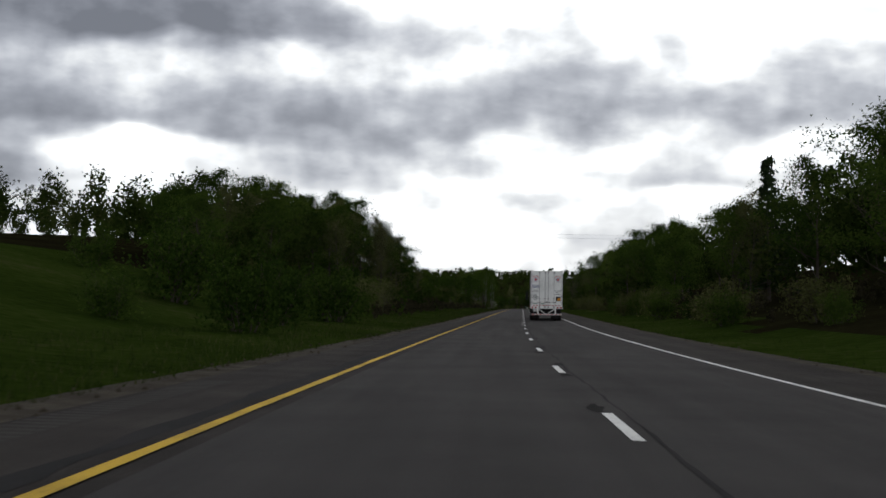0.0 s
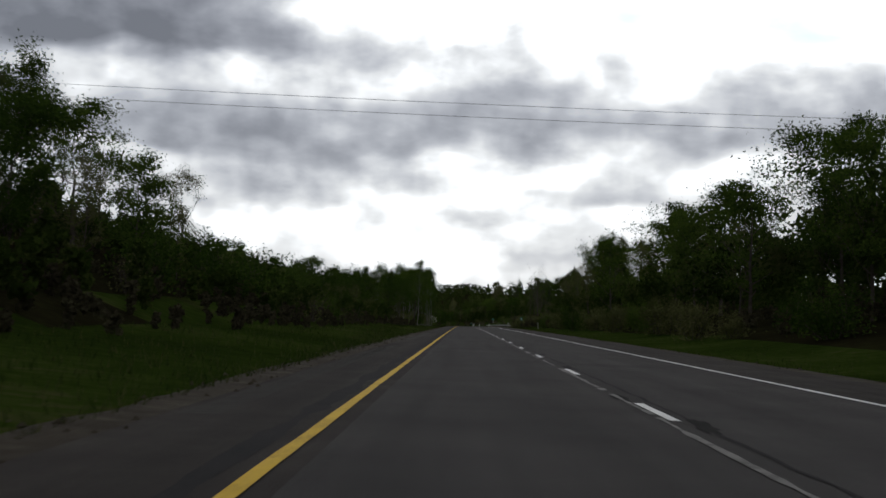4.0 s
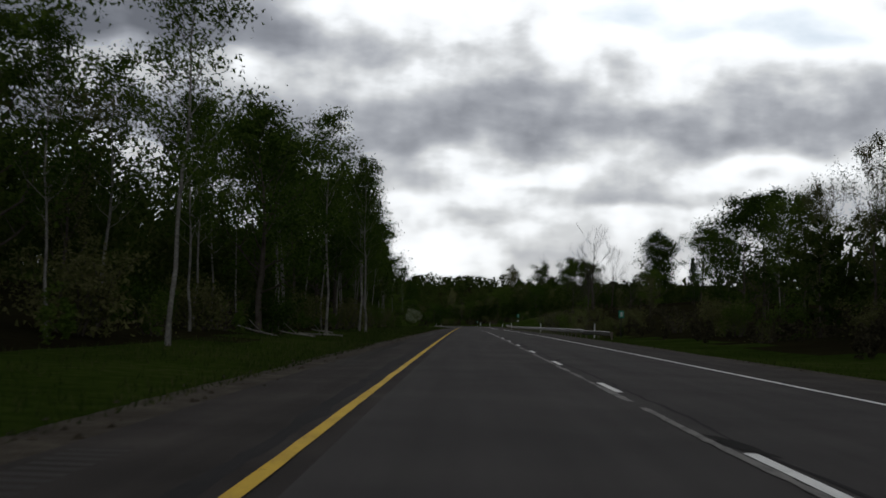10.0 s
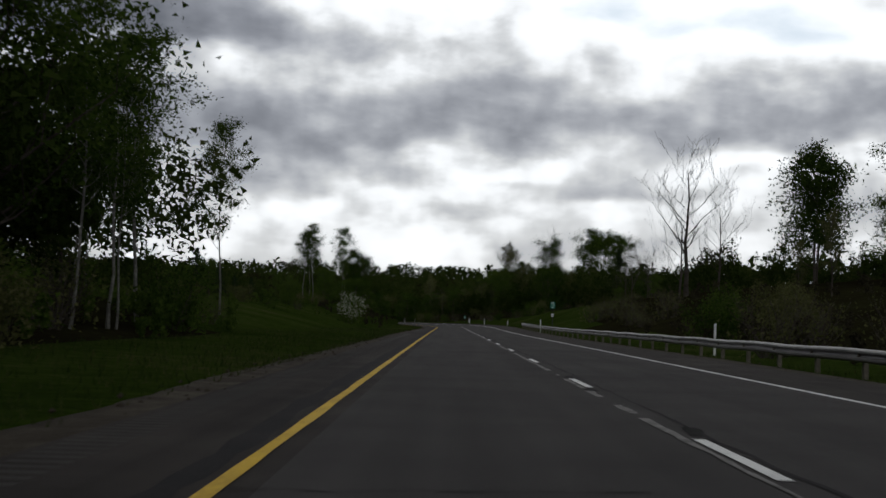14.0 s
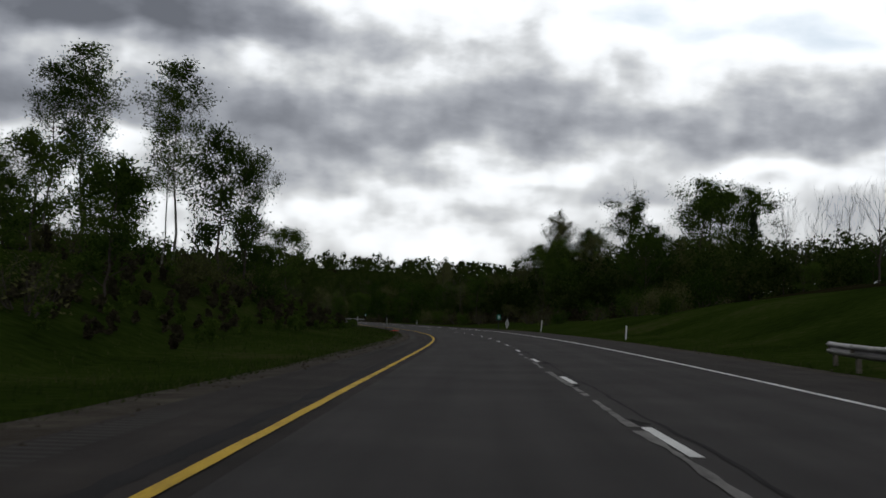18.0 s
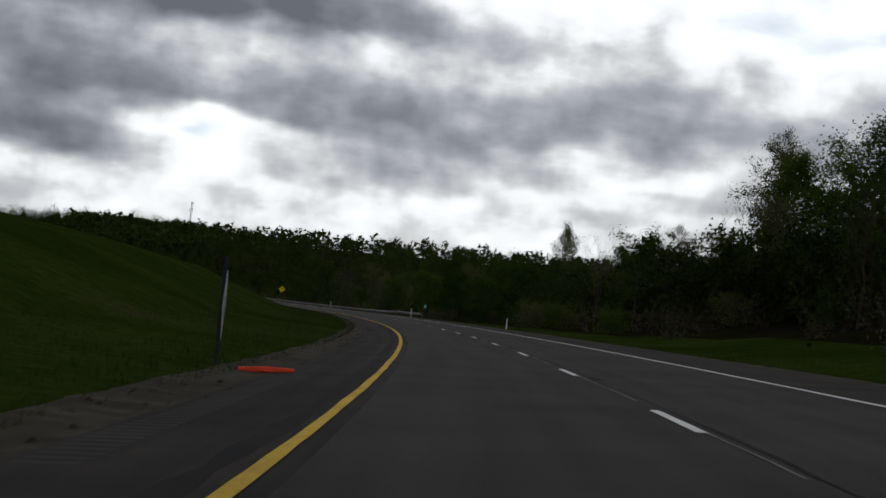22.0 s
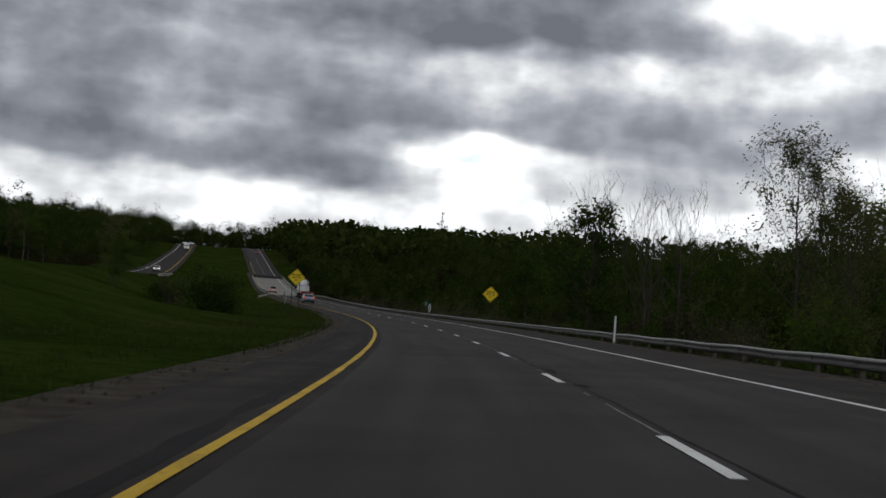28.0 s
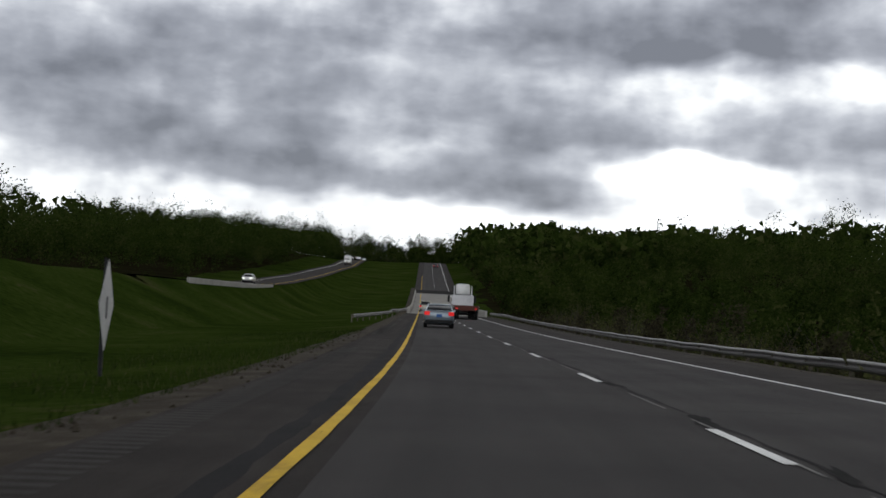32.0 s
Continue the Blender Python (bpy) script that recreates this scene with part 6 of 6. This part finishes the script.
    truck_axle(thing, 5.80)
    tractor(thing, 16.85, M_NAVY, M_ALU)
    return thing


put(white_trailer_truck(), 108.75, 5.5)


def flatbed_truck():
    thing = tagged(new("flatbed_truck"), "flatbed lorry with a grey cab and dark red deck", "truck")
    m_deck = material("rust_red_deck", [(0.06, 0.025, 0.02), (0.11, 0.04, 0.03)], 0.8, 1, 12, 0.3)
    part("deck", boxm(-1.29, 1.29, 0, 13.5, 1.28, 1.46, 0.015), m_deck, thing)
    part("rear_beam", boxm(-1.29, 1.29, -0.06, 0.06, 0.95, 1.46, 0.02), m_deck, thing)
    for sx in (-1, 1):
        part("tail_lamp", boxm(sx * 1.0 - 0.12, sx * 1.0 + 0.12, -0.09, -0.05, 1.08, 1.2, 0.01), M_TAIL, thing, "lit red tail lamp")
        part("deck_rail", boxm(sx * 1.3 - 0.03, sx * 1.3 + 0.03, 0, 13.5, 1.25, 1.40), M_ALU, thing)
    part("headboard", boxm(-1.25, 1.25, 13.4, 13.5, 1.46, 2.6, 0.02), M_ALU, thing)
    part("chassis_beam", boxm(-0.5, 0.5, 0.5, 13, 0.85, 1.28), M_BLACK, thing)
    truck_axle(thing, 1.6)
    truck_axle(thing, 2.9)
    tractor(thing, 14.3, M_GREYPOST, M_TRUCKWHITE, 0.68)
    return thing


put(flatbed_truck(), 1199, 5.1)


def box_van():
    thing = tagged(new("box_truck"), "white box lorry with shining head lamps", "truck", "oncoming cars")
    part("cargo_box", boxm(-1.2, 1.2, 0, 5.6, 0.95, 3.4, 0.03), M_TRUCKWHITE, thing)
    part("cab", loft("cab", [(5.65, [(0, 0.5), (1.05, 0.5), (1.08, 1.5), (0.98, 2.3), (0, 2.35)]), (6.7, [(0, 0.5), (1.05, 0.5), (1.06, 1.5), (0.95, 2.2), (0, 2.25)]), (7.3, [(0, 0.5), (1.0, 0.5), (1.0, 1.2), (0.9, 1.4), (0, 1.45)])], M_WHITECAR), None, thing)
    part("windscreen", boxm(-0.85, 0.85, 6.75, 7.12, 1.5, 2.1, 0.05), M_GLASS, thing)
    part("chassis_beam", boxm(-0.45, 0.45, 0.3, 6.8, 0.5, 0.95), M_BLACK, thing)
    for sx in (-1, 1):
        part("head_lamp", boxm(sx * 0.75 - 0.15, sx * 0.75 + 0.15, 7.25, 7.32, 0.85, 1.05, 0.02), M_HEAD, thing, "shining white head lamp")
        for y in (1.3, 6.3):
            wheel(thing, sx * 0.98, y, 0.42, 0.26)
    return thing


put(box_van(), 1562, -28.6, 180, float(opp(1562)))
# ---------- roadside things ----------
M_SIGNYELLOW = material("sign_yellow", [(0.46, 0.32, 0.01), (0.60, 0.43, 0.015), (0.66, 0.47, 0.02)], 0.5, 1.2, 20, 0.02)
M_SIGNGREEN = material("sign_green", [(0.005, 0.10, 0.065), (0.01, 0.15, 0.10)], 0.5, 1.5, 20, 0.02)
M_SIGNBLACK = material("sign_black", [(0.010, 0.010, 0.010), (0.018, 0.018, 0.018)], 0.6, 3, 20)
M_SIGNWHITE = material("sign_white", [(0.50, 0.50, 0.49), (0.66, 0.66, 0.65)], 0.5, 2, 20)
M_SIGNBACK = material("bare_aluminium", [(0.38, 0.38, 0.37), (0.52, 0.52, 0.51), (0.60, 0.60, 0.59)], 0.5, 1.5, 16, 0.05, 0.3)
M_DELINEATOR = material("delineator_white", [(0.45, 0.45, 0.44), (0.60, 0.60, 0.59)], 0.6, 3, 20)


M_DARKPOST = material("dark_post", [(0.022, 0.020, 0.018), (0.04, 0.036, 0.032)], 0.9, 3, 20, 0.3)


def diamond(side, t, bevel=0.0):
    """A square plate standing on one rounded corner, its face towards -y."""
    bm = bmesh.new()
    h = side / math.sqrt(2)
    r, pts = 0.07, []
    for k, (cx, cz) in enumerate(((0, -h + r * 1.41), (h - r * 1.41, 0), (0, h - r * 1.41), (-h + r * 1.41, 0))):
        for j in range(5):
            a = math.radians(-135 + 90 * k + 90 * j / 4)
            pts.append((cx + r * math.cos(a), cz + r * math.sin(a)))
    f = bm.faces.new([bm.verts.new((x, -t, z)) for x, z in pts])
    g = bmesh.ops.extrude_face_region(bm, geom=[f])
    bmesh.ops.translate(bm, vec=(0, 2 * t, 0), verts=[v for v in g["geom"] if isinstance(v, bmesh.types.BMVert)])
    bmesh.ops.recalc_face_normals(bm, faces=bm.faces)
    return bm


def warning_sign(s, o, height, turn, label):
    """A yellow diamond on two dark posts."""
    thing = tagged(new("warning_sign"), label, "road sign", "warning signs")
    base = ground(s, o)
    thing.matrix_world = spot(s, o, base, turn, lean=False)
    for x in (-0.36, 0.36):
        part("post", boxm(x - 0.04, x + 0.04, 0.02, 0.10, -0.5, height - base + 0.2, 0.01), M_DARKPOST, thing, "dark weathered post")
    board = part("board", diamond(1.22, 0.004), M_SIGNYELLOW, thing, "yellow diamond board")
    board.matrix_basis = pose(0, 0, height - base)
    # black border
    bm = bmesh.new()
    a, b = 0.82, 0.775
    for k in range(4):
        c0, c1 = [(0, -1), (1, 0), (0, 1), (-1, 0)][k], [(1, 0), (0, 1), (-1, 0), (0, -1)][k]
        bm.faces.new([bm.verts.new((p[0] * q, -0.007, p[1] * q)) for p, q in ((c0, a), (c1, a), (c1, b), (c0, b))])
    edge = part("border", bm, M_SIGNBLACK, board)
    for text, z in (("BRIDGE", 0.22), ("MAY BE", -0.03), ("ICY", -0.28)):
        writing(text, 0.25, M_SIGNBLACK, board, pose(0, -0.008, z, 90, 0, 0), depth=0.0015, bold=0.006)
    return thing


warning_sign(1059, -4.9, 3.38, 2, "yellow diamond sign reading BRIDGE MAY BE ICY beside the median")
warning_sign(1062.5, 15.2, 2.80, -4, "yellow diamond sign reading BRIDGE MAY BE ICY behind the guardrail")


def turned_sign(s, o, z, turn, label, size=1.22, lean=0.0):
    """A bare-backed diamond turned nearly edge-on to the road, on a dark post."""
    thing = tagged(new("diamond_sign"), label, "road sign", "edge-on signs")
    base = ground(s, o)
    thing.matrix_world = spot(s, o, base, turn, lean=False) @ pose(0, 0, 0, 0, lean, 0)
    part("post", boxm(-0.04, 0.04, 0.01, 0.08, -0.5, z - base + 0.85, 0.008), M_BLACK, thing, "dark steel post")
    board = part("board", diamond(size, 0.004), M_SIGNBACK, thing, "pale aluminium diamond board")
    board.matrix_basis = pose(0, 0, z - base)
    part("panel_mark", boxm(-0.10, 0.10, -0.012, -0.006, z - base - 0.25, z - base + 0.15, 0.004), M_GREYPRINT, thing)
    return thing


turned_sign(1085.5, -5.15, 0.98, 95.5, "pale diamond sign turned edge-on beside the median")
turned_sign(1084.5, 12.05, 0.95, -81, "pale diamond sign turned nearly edge-on behind the guardrail", 0.9, 8)
turned_sign(749, 11.0, 0.65, -75, "pale diamond sign turned half away on the verge", 0.86, 4)


def mile_marker(s, o, top, label, number="", wide=0.55):
    thing = tagged(new("mile_marker"), label, "road sign", "mile markers")
    base = ground(s, o)
    thing.matrix_world = spot(s, o, base, 0, lean=False)
    part("post", boxm(-0.035, 0.035, 0.01, 0.07, -0.5, top - base, 0.006), M_BLACK, thing, "dark steel post")
    h = wide * 1.35
    board = part("board", boxm(-wide / 2, wide / 2, -0.004, 0.004, top - base - h, top - base, 0.003), M_SIGNGREEN, thing, "green reflective board")
    if number:
        writing(number, 0.32, M_SIGNWHITE, board, pose(0, -0.007, top - base - h * 0.48, 90, 0, 0), depth=0.0015)
    for z in ((h * 0.14, h * 0.84) if number else (h * 0.3, h * 0.5, h * 0.7)):
        part("print_bar", boxm(-wide * 0.25, wide * 0.25, -0.008, -0.005, top - base - z - 0.035, top - base - z + 0.035), M_SIGNWHITE, board)
    return thing


mm = mile_marker(597, 11.9, 3.0, "green mile marker reading 13 with a small white plate below", "13", 0.48)
plate = part("small_plate", boxm(-0.13, 0.13, -0.006, 0.002, 1.55, 1.83, 0.004), M_SIGNWHITE, mm, "small white plate")
for k in range(3):
    part("print_bar", boxm(-0.09 + k * 0.065, -0.05 + k * 0.065, -0.010, -0.007, 1.63, 1.73), M_SIGNBLACK, plate)
mile_marker(746, 9.65, 1.72, "small green marker board on the verge", wide=0.42)
mile_marker(1096, 13.4, 1.75, "small green marker board behind the guardrail", wide=0.48)
mile_marker(905, 12.2, 1.75, "small green marker board by the guardrail's end", wide=0.42)
mile_marker(453, 15.6, 2.4, "green marker board among the shrubs", wide=0.5)


def delineator(s, o, h=1.15, lean=0.0):
    thing = tagged(new("delineator"), "thin white reflector post at the roadside", "marker post", "delineators")
    thing.matrix_world = spot(s, o, ground(s, o), prnd.uniform(-12, 12), lean=False) @ pose(0, 0, 0, 0, lean, 0)
    part("post", boxm(-0.045, 0.045, -0.012, 0.012, -0.3, h, 0.006), M_DELINEATOR, thing)
    part("reflector", boxm(-0.035, 0.035, -0.018, -0.011, h - 0.16, h - 0.05, 0.004), M_PLATE, thing, "grey reflector")


for s, o, h, lean in ((364.5, 14.6, 1.1, 0), (517, 11.9, 1.25, 0), (594, 10.5, 1.25, 0), (674.8, 11.3, 0.8, 0), (722, 9.9 + 1.2, 1.1, 3), (839.2, 10.95, 0.9, 0), (905.2, 10.4, 1.2, 0), (988, 10.9, 1.25, 0), (440, 11.9, 1.2, 0)):
    delineator(s, o, h, lean)
turned_sign(752.5, -2.8, 1.1, 97, "pale diamond sign turned edge-on in the median grass", 0.9, -2)
# flattened orange sleeve on the gravel
sleeve = tagged(new("marker_sleeve"), "torn orange-red plastic marker sleeve lying flat on gravel", "debris")
sleeve.matrix_world = spot(751.6, -1.85, 0.0, 8)
M_SLEEVE = material("orange_plastic", [(0.42, 0.035, 0.015), (0.60, 0.06, 0.025)], 0.6, 3, 20, 0.2)
bm = bmesh.new()
rod(bm, (-0.45, 0, 0.03), (0.05, 0.04, 0.035), 0.05, 0.06, 9)
rod(bm, (0.02, 0.04, 0.035), (0.48, -0.03, 0.03), 0.06, 0.035, 9)
part("tube", bm, M_SLEEVE, sleeve)
bm = bmesh.new()
rod(bm, (-0.02, -0.02, 0.02), (0.1, -0.18, 0.015), 0.03, 0.012, 7)
part("torn_flap", bm, M_SLEEVE, sleeve)
# fallen stems at the edge of the aspen wood
for s, o, ln, turn, tilt in ((394, -6.6, 1.8, 118, 6), (397.5, -5.9, 2.4, 72, 1), (390, -7.6, 2.6, 128, 12), (408, -7.0, 1.6, 60, 5)):
    log = tagged(new("fallen_log"), "thin pale fallen aspen stem lying in the grass", "log", "fallen logs")
    log.matrix_world = spot(s, o, ground(s, o) + 0.09, turn, lean=False) @ pose(0, 0, 0, tilt, 0, 0)
    w = Wood()
    w.limb([(0, -ln / 2, 0), (0.06, -ln / 6, 0.03), (-0.04, ln / 6, 0), (0.05, ln / 2, 0.05)], [0.05, 0.045, 0.04, 0.02], 7)
    part("stem", w.mesh("stem", M_BIRCH), None, log)
    w = Wood()
    w.limb([(0, 0, 0), (0.35, 0.3, 0.25), (0.5, 0.6, 0.5)], [0.03, 0.02, 0.006], 5)
    part("broken_branch", w.mesh("broken_branch", M_BIRCH), None, log)

# ---------- overhead line ----------
line = tagged(new("power_line"), "thin power lines crossing over the road between poles", "power line")
ends = []
for o, top in ((-46, 13.6), (44, 11.2)):
    p = on_ground(196, o)
    foot, head = Vector(p) - Vector((0, 0, 0.6)), Vector(at(196, o)) + Vector((0, 0, top + 0.3))
    bm = bmesh.new()
    rod(bm, foot, head, 0.16, 0.11, 10)
    pole = part("pole", bm, M_POST, line, "weathered timber pole")
    ends.append(head)
for dx, drop in ((0.0, 0.0), (1.0, 0.5)):
    a, b = ends[0] + Vector((0, dx, -0.2 - drop)), ends[1] + Vector((0, dx, -0.2 - drop))
    cu = Wood()
    pts = [a.lerp(b, i / 24) - Vector((0, 0, 0.5 * (1 - (2 * i / 24 - 1) ** 2))) for i in range(25)]
    cu.limb(pts, [0.013] * 25, 4)
    part("wire", cu.mesh("wire", M_BLACK), None, line)
for e in ends:
    part("crossarm", boxm(e.x - 0.06, e.x + 0.06, e.y - 1.2, e.y + 1.2, e.z - 0.3, e.z - 0.18), M_POST, line)

# ---------- mast on the far hill ----------
mast = tagged(new("radio_mast"), "slim lattice radio mast far off on a wooded hill", "mast")
mast.matrix_world = pose(*on_ground(1944, 157))
hm = 26.0 + 20
for k in range(3):
    a = 2.1 * k
    bm = bmesh.new()
    rod(bm, (1.1 * math.cos(a), 1.1 * math.sin(a), -1), (0.5 * math.cos(a), 0.5 * math.sin(a), hm), 0.16, 0.13, 6)
    part("mast_leg", bm, M_STEEL, mast)
bm = bmesh.new()
for i in range(16):
    z0, z1 = hm * i / 16, hm * (i + 1) / 16
    for k in range(3):
        r0, r1 = 1.1 - 0.6 * i / 16, 1.1 - 0.6 * (i + 1) / 16
        rod(bm, (r0 * math.cos(2.1 * k), r0 * math.sin(2.1 * k), z0), (r1 * math.cos(2.1 * (k + 1)), r1 * math.sin(2.1 * (k + 1)), z1), 0.08, n=4)
part("lattice", bm, M_STEEL, mast)
bm = bmesh.new()
for z, a in ((hm - 1, 0), (hm - 2, 2.1), (hm - 7, 1), (hm - 8, 3.4)):
    rod(bm, (0, 0, z), (1.6 * math.cos(a), 1.6 * math.sin(a), z), 0.12, n=5)
    rod(bm, (1.6 * math.cos(a), 1.6 * math.sin(a), z - 1.2), (1.6 * math.cos(a), 1.6 * math.sin(a), z + 1.2), 0.22, n=6)
part("aerial", bm, M_STEEL, mast)
# ---------- markings, joints and wear of the carriageway ----------
DASH = mesh_from("lane_dash", [(-0.06, 0, 0.009), (0.06, 0, 0.009), (0.062, 1.0, 0.009), (0.058, 2.1, 0.009), (0.06, 3.05, 0.009), (-0.06, 3.05, 0.009), (-0.057, 1.6, 0.009)], [(0, 1, 2, 3, 4, 5, 6)], M_WHITE)
for k in range(-18, 150):
    ob = new("lane_dash", DASH)
    ob.parent = road
    ob.matrix_world = spot(1.82 + 12.19 * k - 3.05, LANE)


def blotch(seed, length, width):
    """A patch of tar with an uneven outline."""
    r = random.Random(seed)
    n = 18
    pts = []
    for i in range(n):
        t = 2 * math.pi * i / n
        k = 0.55 + 0.55 * r.random()
        pts.append((width / 2 * math.cos(t) * k, length / 2 * math.sin(t) * k, 0.006))
    return mesh_from("tar_patch", pts, [tuple(range(n))], M_TAR)


BLOTCH = [blotch(i, prnd.uniform(1.2, 2.8), prnd.uniform(0.12, 0.28)) for i in range(8)]
for k in range(-1, 98):
    for end, off in ((0.0, 0.9), (-3.05, -0.8)):
        if prnd.random() < 0.55:
            ob = new("tar_patch", BLOTCH[prnd.randrange(8)])
            ob.parent = road
            ob.matrix_world = spot(1.82 + 12.19 * k + end + off + prnd.uniform(-0.3, 0.3), LANE + prnd.uniform(-0.1, 0.25), 0, prnd.uniform(-8, 8))


def seam(name, s0, s1, o, w, mat, lift, step=0.5, wander=0.10, gaps=0.0):
    ss = np.arange(s0, s1, step)
    mid = np.array([o + wander * (noise.noise((s * 0.15, o, 2.0)) + 0.6 * noise.noise((s * 0.9, o, 6.0))) for s in ss])
    wid = np.array([w * max(0.25, 0.62 + 0.6 * noise.noise((s * 0.4, o * 3, 9.0)) + 0.35 * noise.noise((s * 2.1, o * 3, 3.0))) for s in ss])
    a, b = at(ss, mid - wid / 2, lift), at(ss, mid + wid / 2, lift)
    n = len(ss)
    return mesh_from(name, np.concatenate([a, b]), [(i, n + i, n + i + 1, i + 1) for i in range(n - 1) if not gaps or noise.noise((ss[i] * 0.55, o, 4.0)) > gaps - 0.5], mat)


part("joint", seam("joint", 85, 642, LANE - 0.13, 0.15, M_PALE, 0.0075, 0.25, wander=0.03, gaps=0.15), None, road, "crumbled pale joint between the lanes")
part("joint", seam("joint", 642, 1180, LANE + 0.05, 0.045, M_PALE, 0.0075, 0.25, wander=0.03, gaps=0.4), None, road, "thin pale joint between the lanes")
part("joint", seam("joint", -20, 1180, LANE + 0.18, 0.07, M_SEAL, 0.005), None, road, "dark tarred joint between the lanes")
part("joint", seam("joint", -20, 1180, -0.30, 0.34, M_SEAL, -0.001, wander=0.06), None, road, "dark tarred joint along the yellow line")


def crack(seed, length, w=0.035):
    r = random.Random(seed)
    n = 16
    y, top, low = 0.0, [], []
    for i in range(n):
        x = length * i / (n - 1)
        y += r.uniform(-0.06, 0.06)
        k = w * r.uniform(0.3, 1.2)
        top.append((x, y + k / 2, 0.0055))
        low.append((x, y - k / 2, 0.0055))
    return mesh_from("crack", top + low, [(i, n + i, n + i + 1, i + 1) for i in range(n - 1)], M_TAR)


CRACKS = [crack(i, prnd.choice((1.6, 2.6, 3.4, 3.6))) for i in range(8)]
s = 6.0
while s < 1150:
    ob = new("crack", CRACKS[prnd.randrange(8)])
    ob.parent = road
    ob.matrix_world = spot(s, prnd.choice((0.05, 0.1, LANE + 0.1, LANE + 0.05)), 0, prnd.uniform(-4, 4))
    s += prnd.uniform(6, 22)
# small marks across the painted lines where a crack passes
for k in range(60):
    ob = new("crack", CRACKS[prnd.randrange(8)])
    ob.parent = road
    ob.matrix_world = spot(prnd.uniform(0, 1100), -0.14, 0.005, prnd.uniform(-6, 6)) @ Matrix.Diagonal((0.09, 0.8, 1, 1))

# rumble strip cut into the left shoulder
M_GROOVE = material("groove", [(0.026, 0.024, 0.022), (0.040, 0.036, 0.033)], 0.9, 2, 30, 0.3)
gs = np.arange(-20, 1180, 0.30)
gs = gs[(np.floor(gs / 18) % 3) != 1]
q = []
for s in gs:
    q += [at(s, -1.62 + 0.03 * math.sin(s), -0.001), at(s, -1.16, -0.001), at(s + 0.13, -1.16, -0.001), at(s + 0.13, -1.62 + 0.03 * math.sin(s), -0.001)]
tagged(new("rumble_strip", mesh_from("rumble_strip", q, [(4 * i, 4 * i + 1, 4 * i + 2, 4 * i + 3) for i in range(len(gs))], M_GROOVE)), "worn rumble strip grooves in the shoulder", "rumble strip", kind="stuff")


# ---------- grass along the verges, stones ----------
def blades(name, spans, label, mat):
    v = []
    for s0, s1, o0, o1, count, lo, hi in spans:
        s = rng.uniform(s0, s1, count)
        o = o0 + (o1 - o0) * rng.uniform(0, 1, count) ** 1.6
        keep = np.sin(s * 0.31 + np.sin(s * 0.11) * 2) + np.sin(o * 1.9 + s * 0.07) + rng.normal(0, 0.8, count) > -0.9
        s, o = s[keep], o[keep]
        p = on_sheet(s, o)
        n = len(s)
        h = rng.uniform(lo, hi, n)
        a = rng.uniform(0, 6.28, n)
        w = 0.006 + 0.06 * h
        d = np.stack([np.cos(a) * w, np.sin(a) * w, np.full(n, -0.03)], 1)
        e = np.stack([-np.cos(a) * w, -np.sin(a) * w, np.full(n, -0.03)], 1)
        top = np.stack([rng.normal(0, 0.35, n) * h, rng.normal(0, 0.35, n) * h, h], 1)
        v.append(np.stack([p + d, p + e, p + top], 1).reshape(-1, 3))
    v = np.concatenate(v)
    me = mesh_from(name, v, [(i, i + 1, i + 2) for i in range(0, len(v), 3)], mat)
    return tagged(new(name, me), label, "grass", kind="stuff")


blades("grass_blades", [(8, 600, -2.15, -8.0, 76000, 0.05, 0.19), (600, 1130, -2.3, -9, 66000, 0.05, 0.17), (10, 1130, 10.4, 14.5, 36000, 0.05, 0.16)], "tufts of green grass along the verge", M_BLADE)

sv, sf = [], []
for _ in range(2600):
    s = prnd.uniform(5, 1120)
    left = prnd.random() < 0.75
    o = -prnd.uniform(1.6, 2.6) if left else prnd.uniform(9.6, 10.6)
    p = on_sheet(s, o)[0] + np.array([0, 0, 0.04])
    r = prnd.uniform(0.015, 0.06)
    b0 = len(sv)
    for dx, dy, dz in ((1, 0, 0), (-0.4, 0.9, 0), (-0.5, -0.8, 0), (0.1, 0.1, 0.8), (0, 0, -0.6)):
        sv.append((p[0] + dx * r * prnd.uniform(0.7, 1.3), p[1] + dy * r * prnd.uniform(0.7, 1.3), p[2] + dz * r))
    sf += [(b0, b0 + 1, b0 + 3), (b0 + 1, b0 + 2, b0 + 3), (b0 + 2, b0, b0 + 3), (b0 + 1, b0, b0 + 4), (b0 + 2, b0 + 1, b0 + 4), (b0, b0 + 2, b0 + 4)]
tagged(new("loose_stones", mesh_from("loose_stones", sv, sf, M_GRAVEL)), "loose stones on the gravel verge", "stones", kind="stuff")
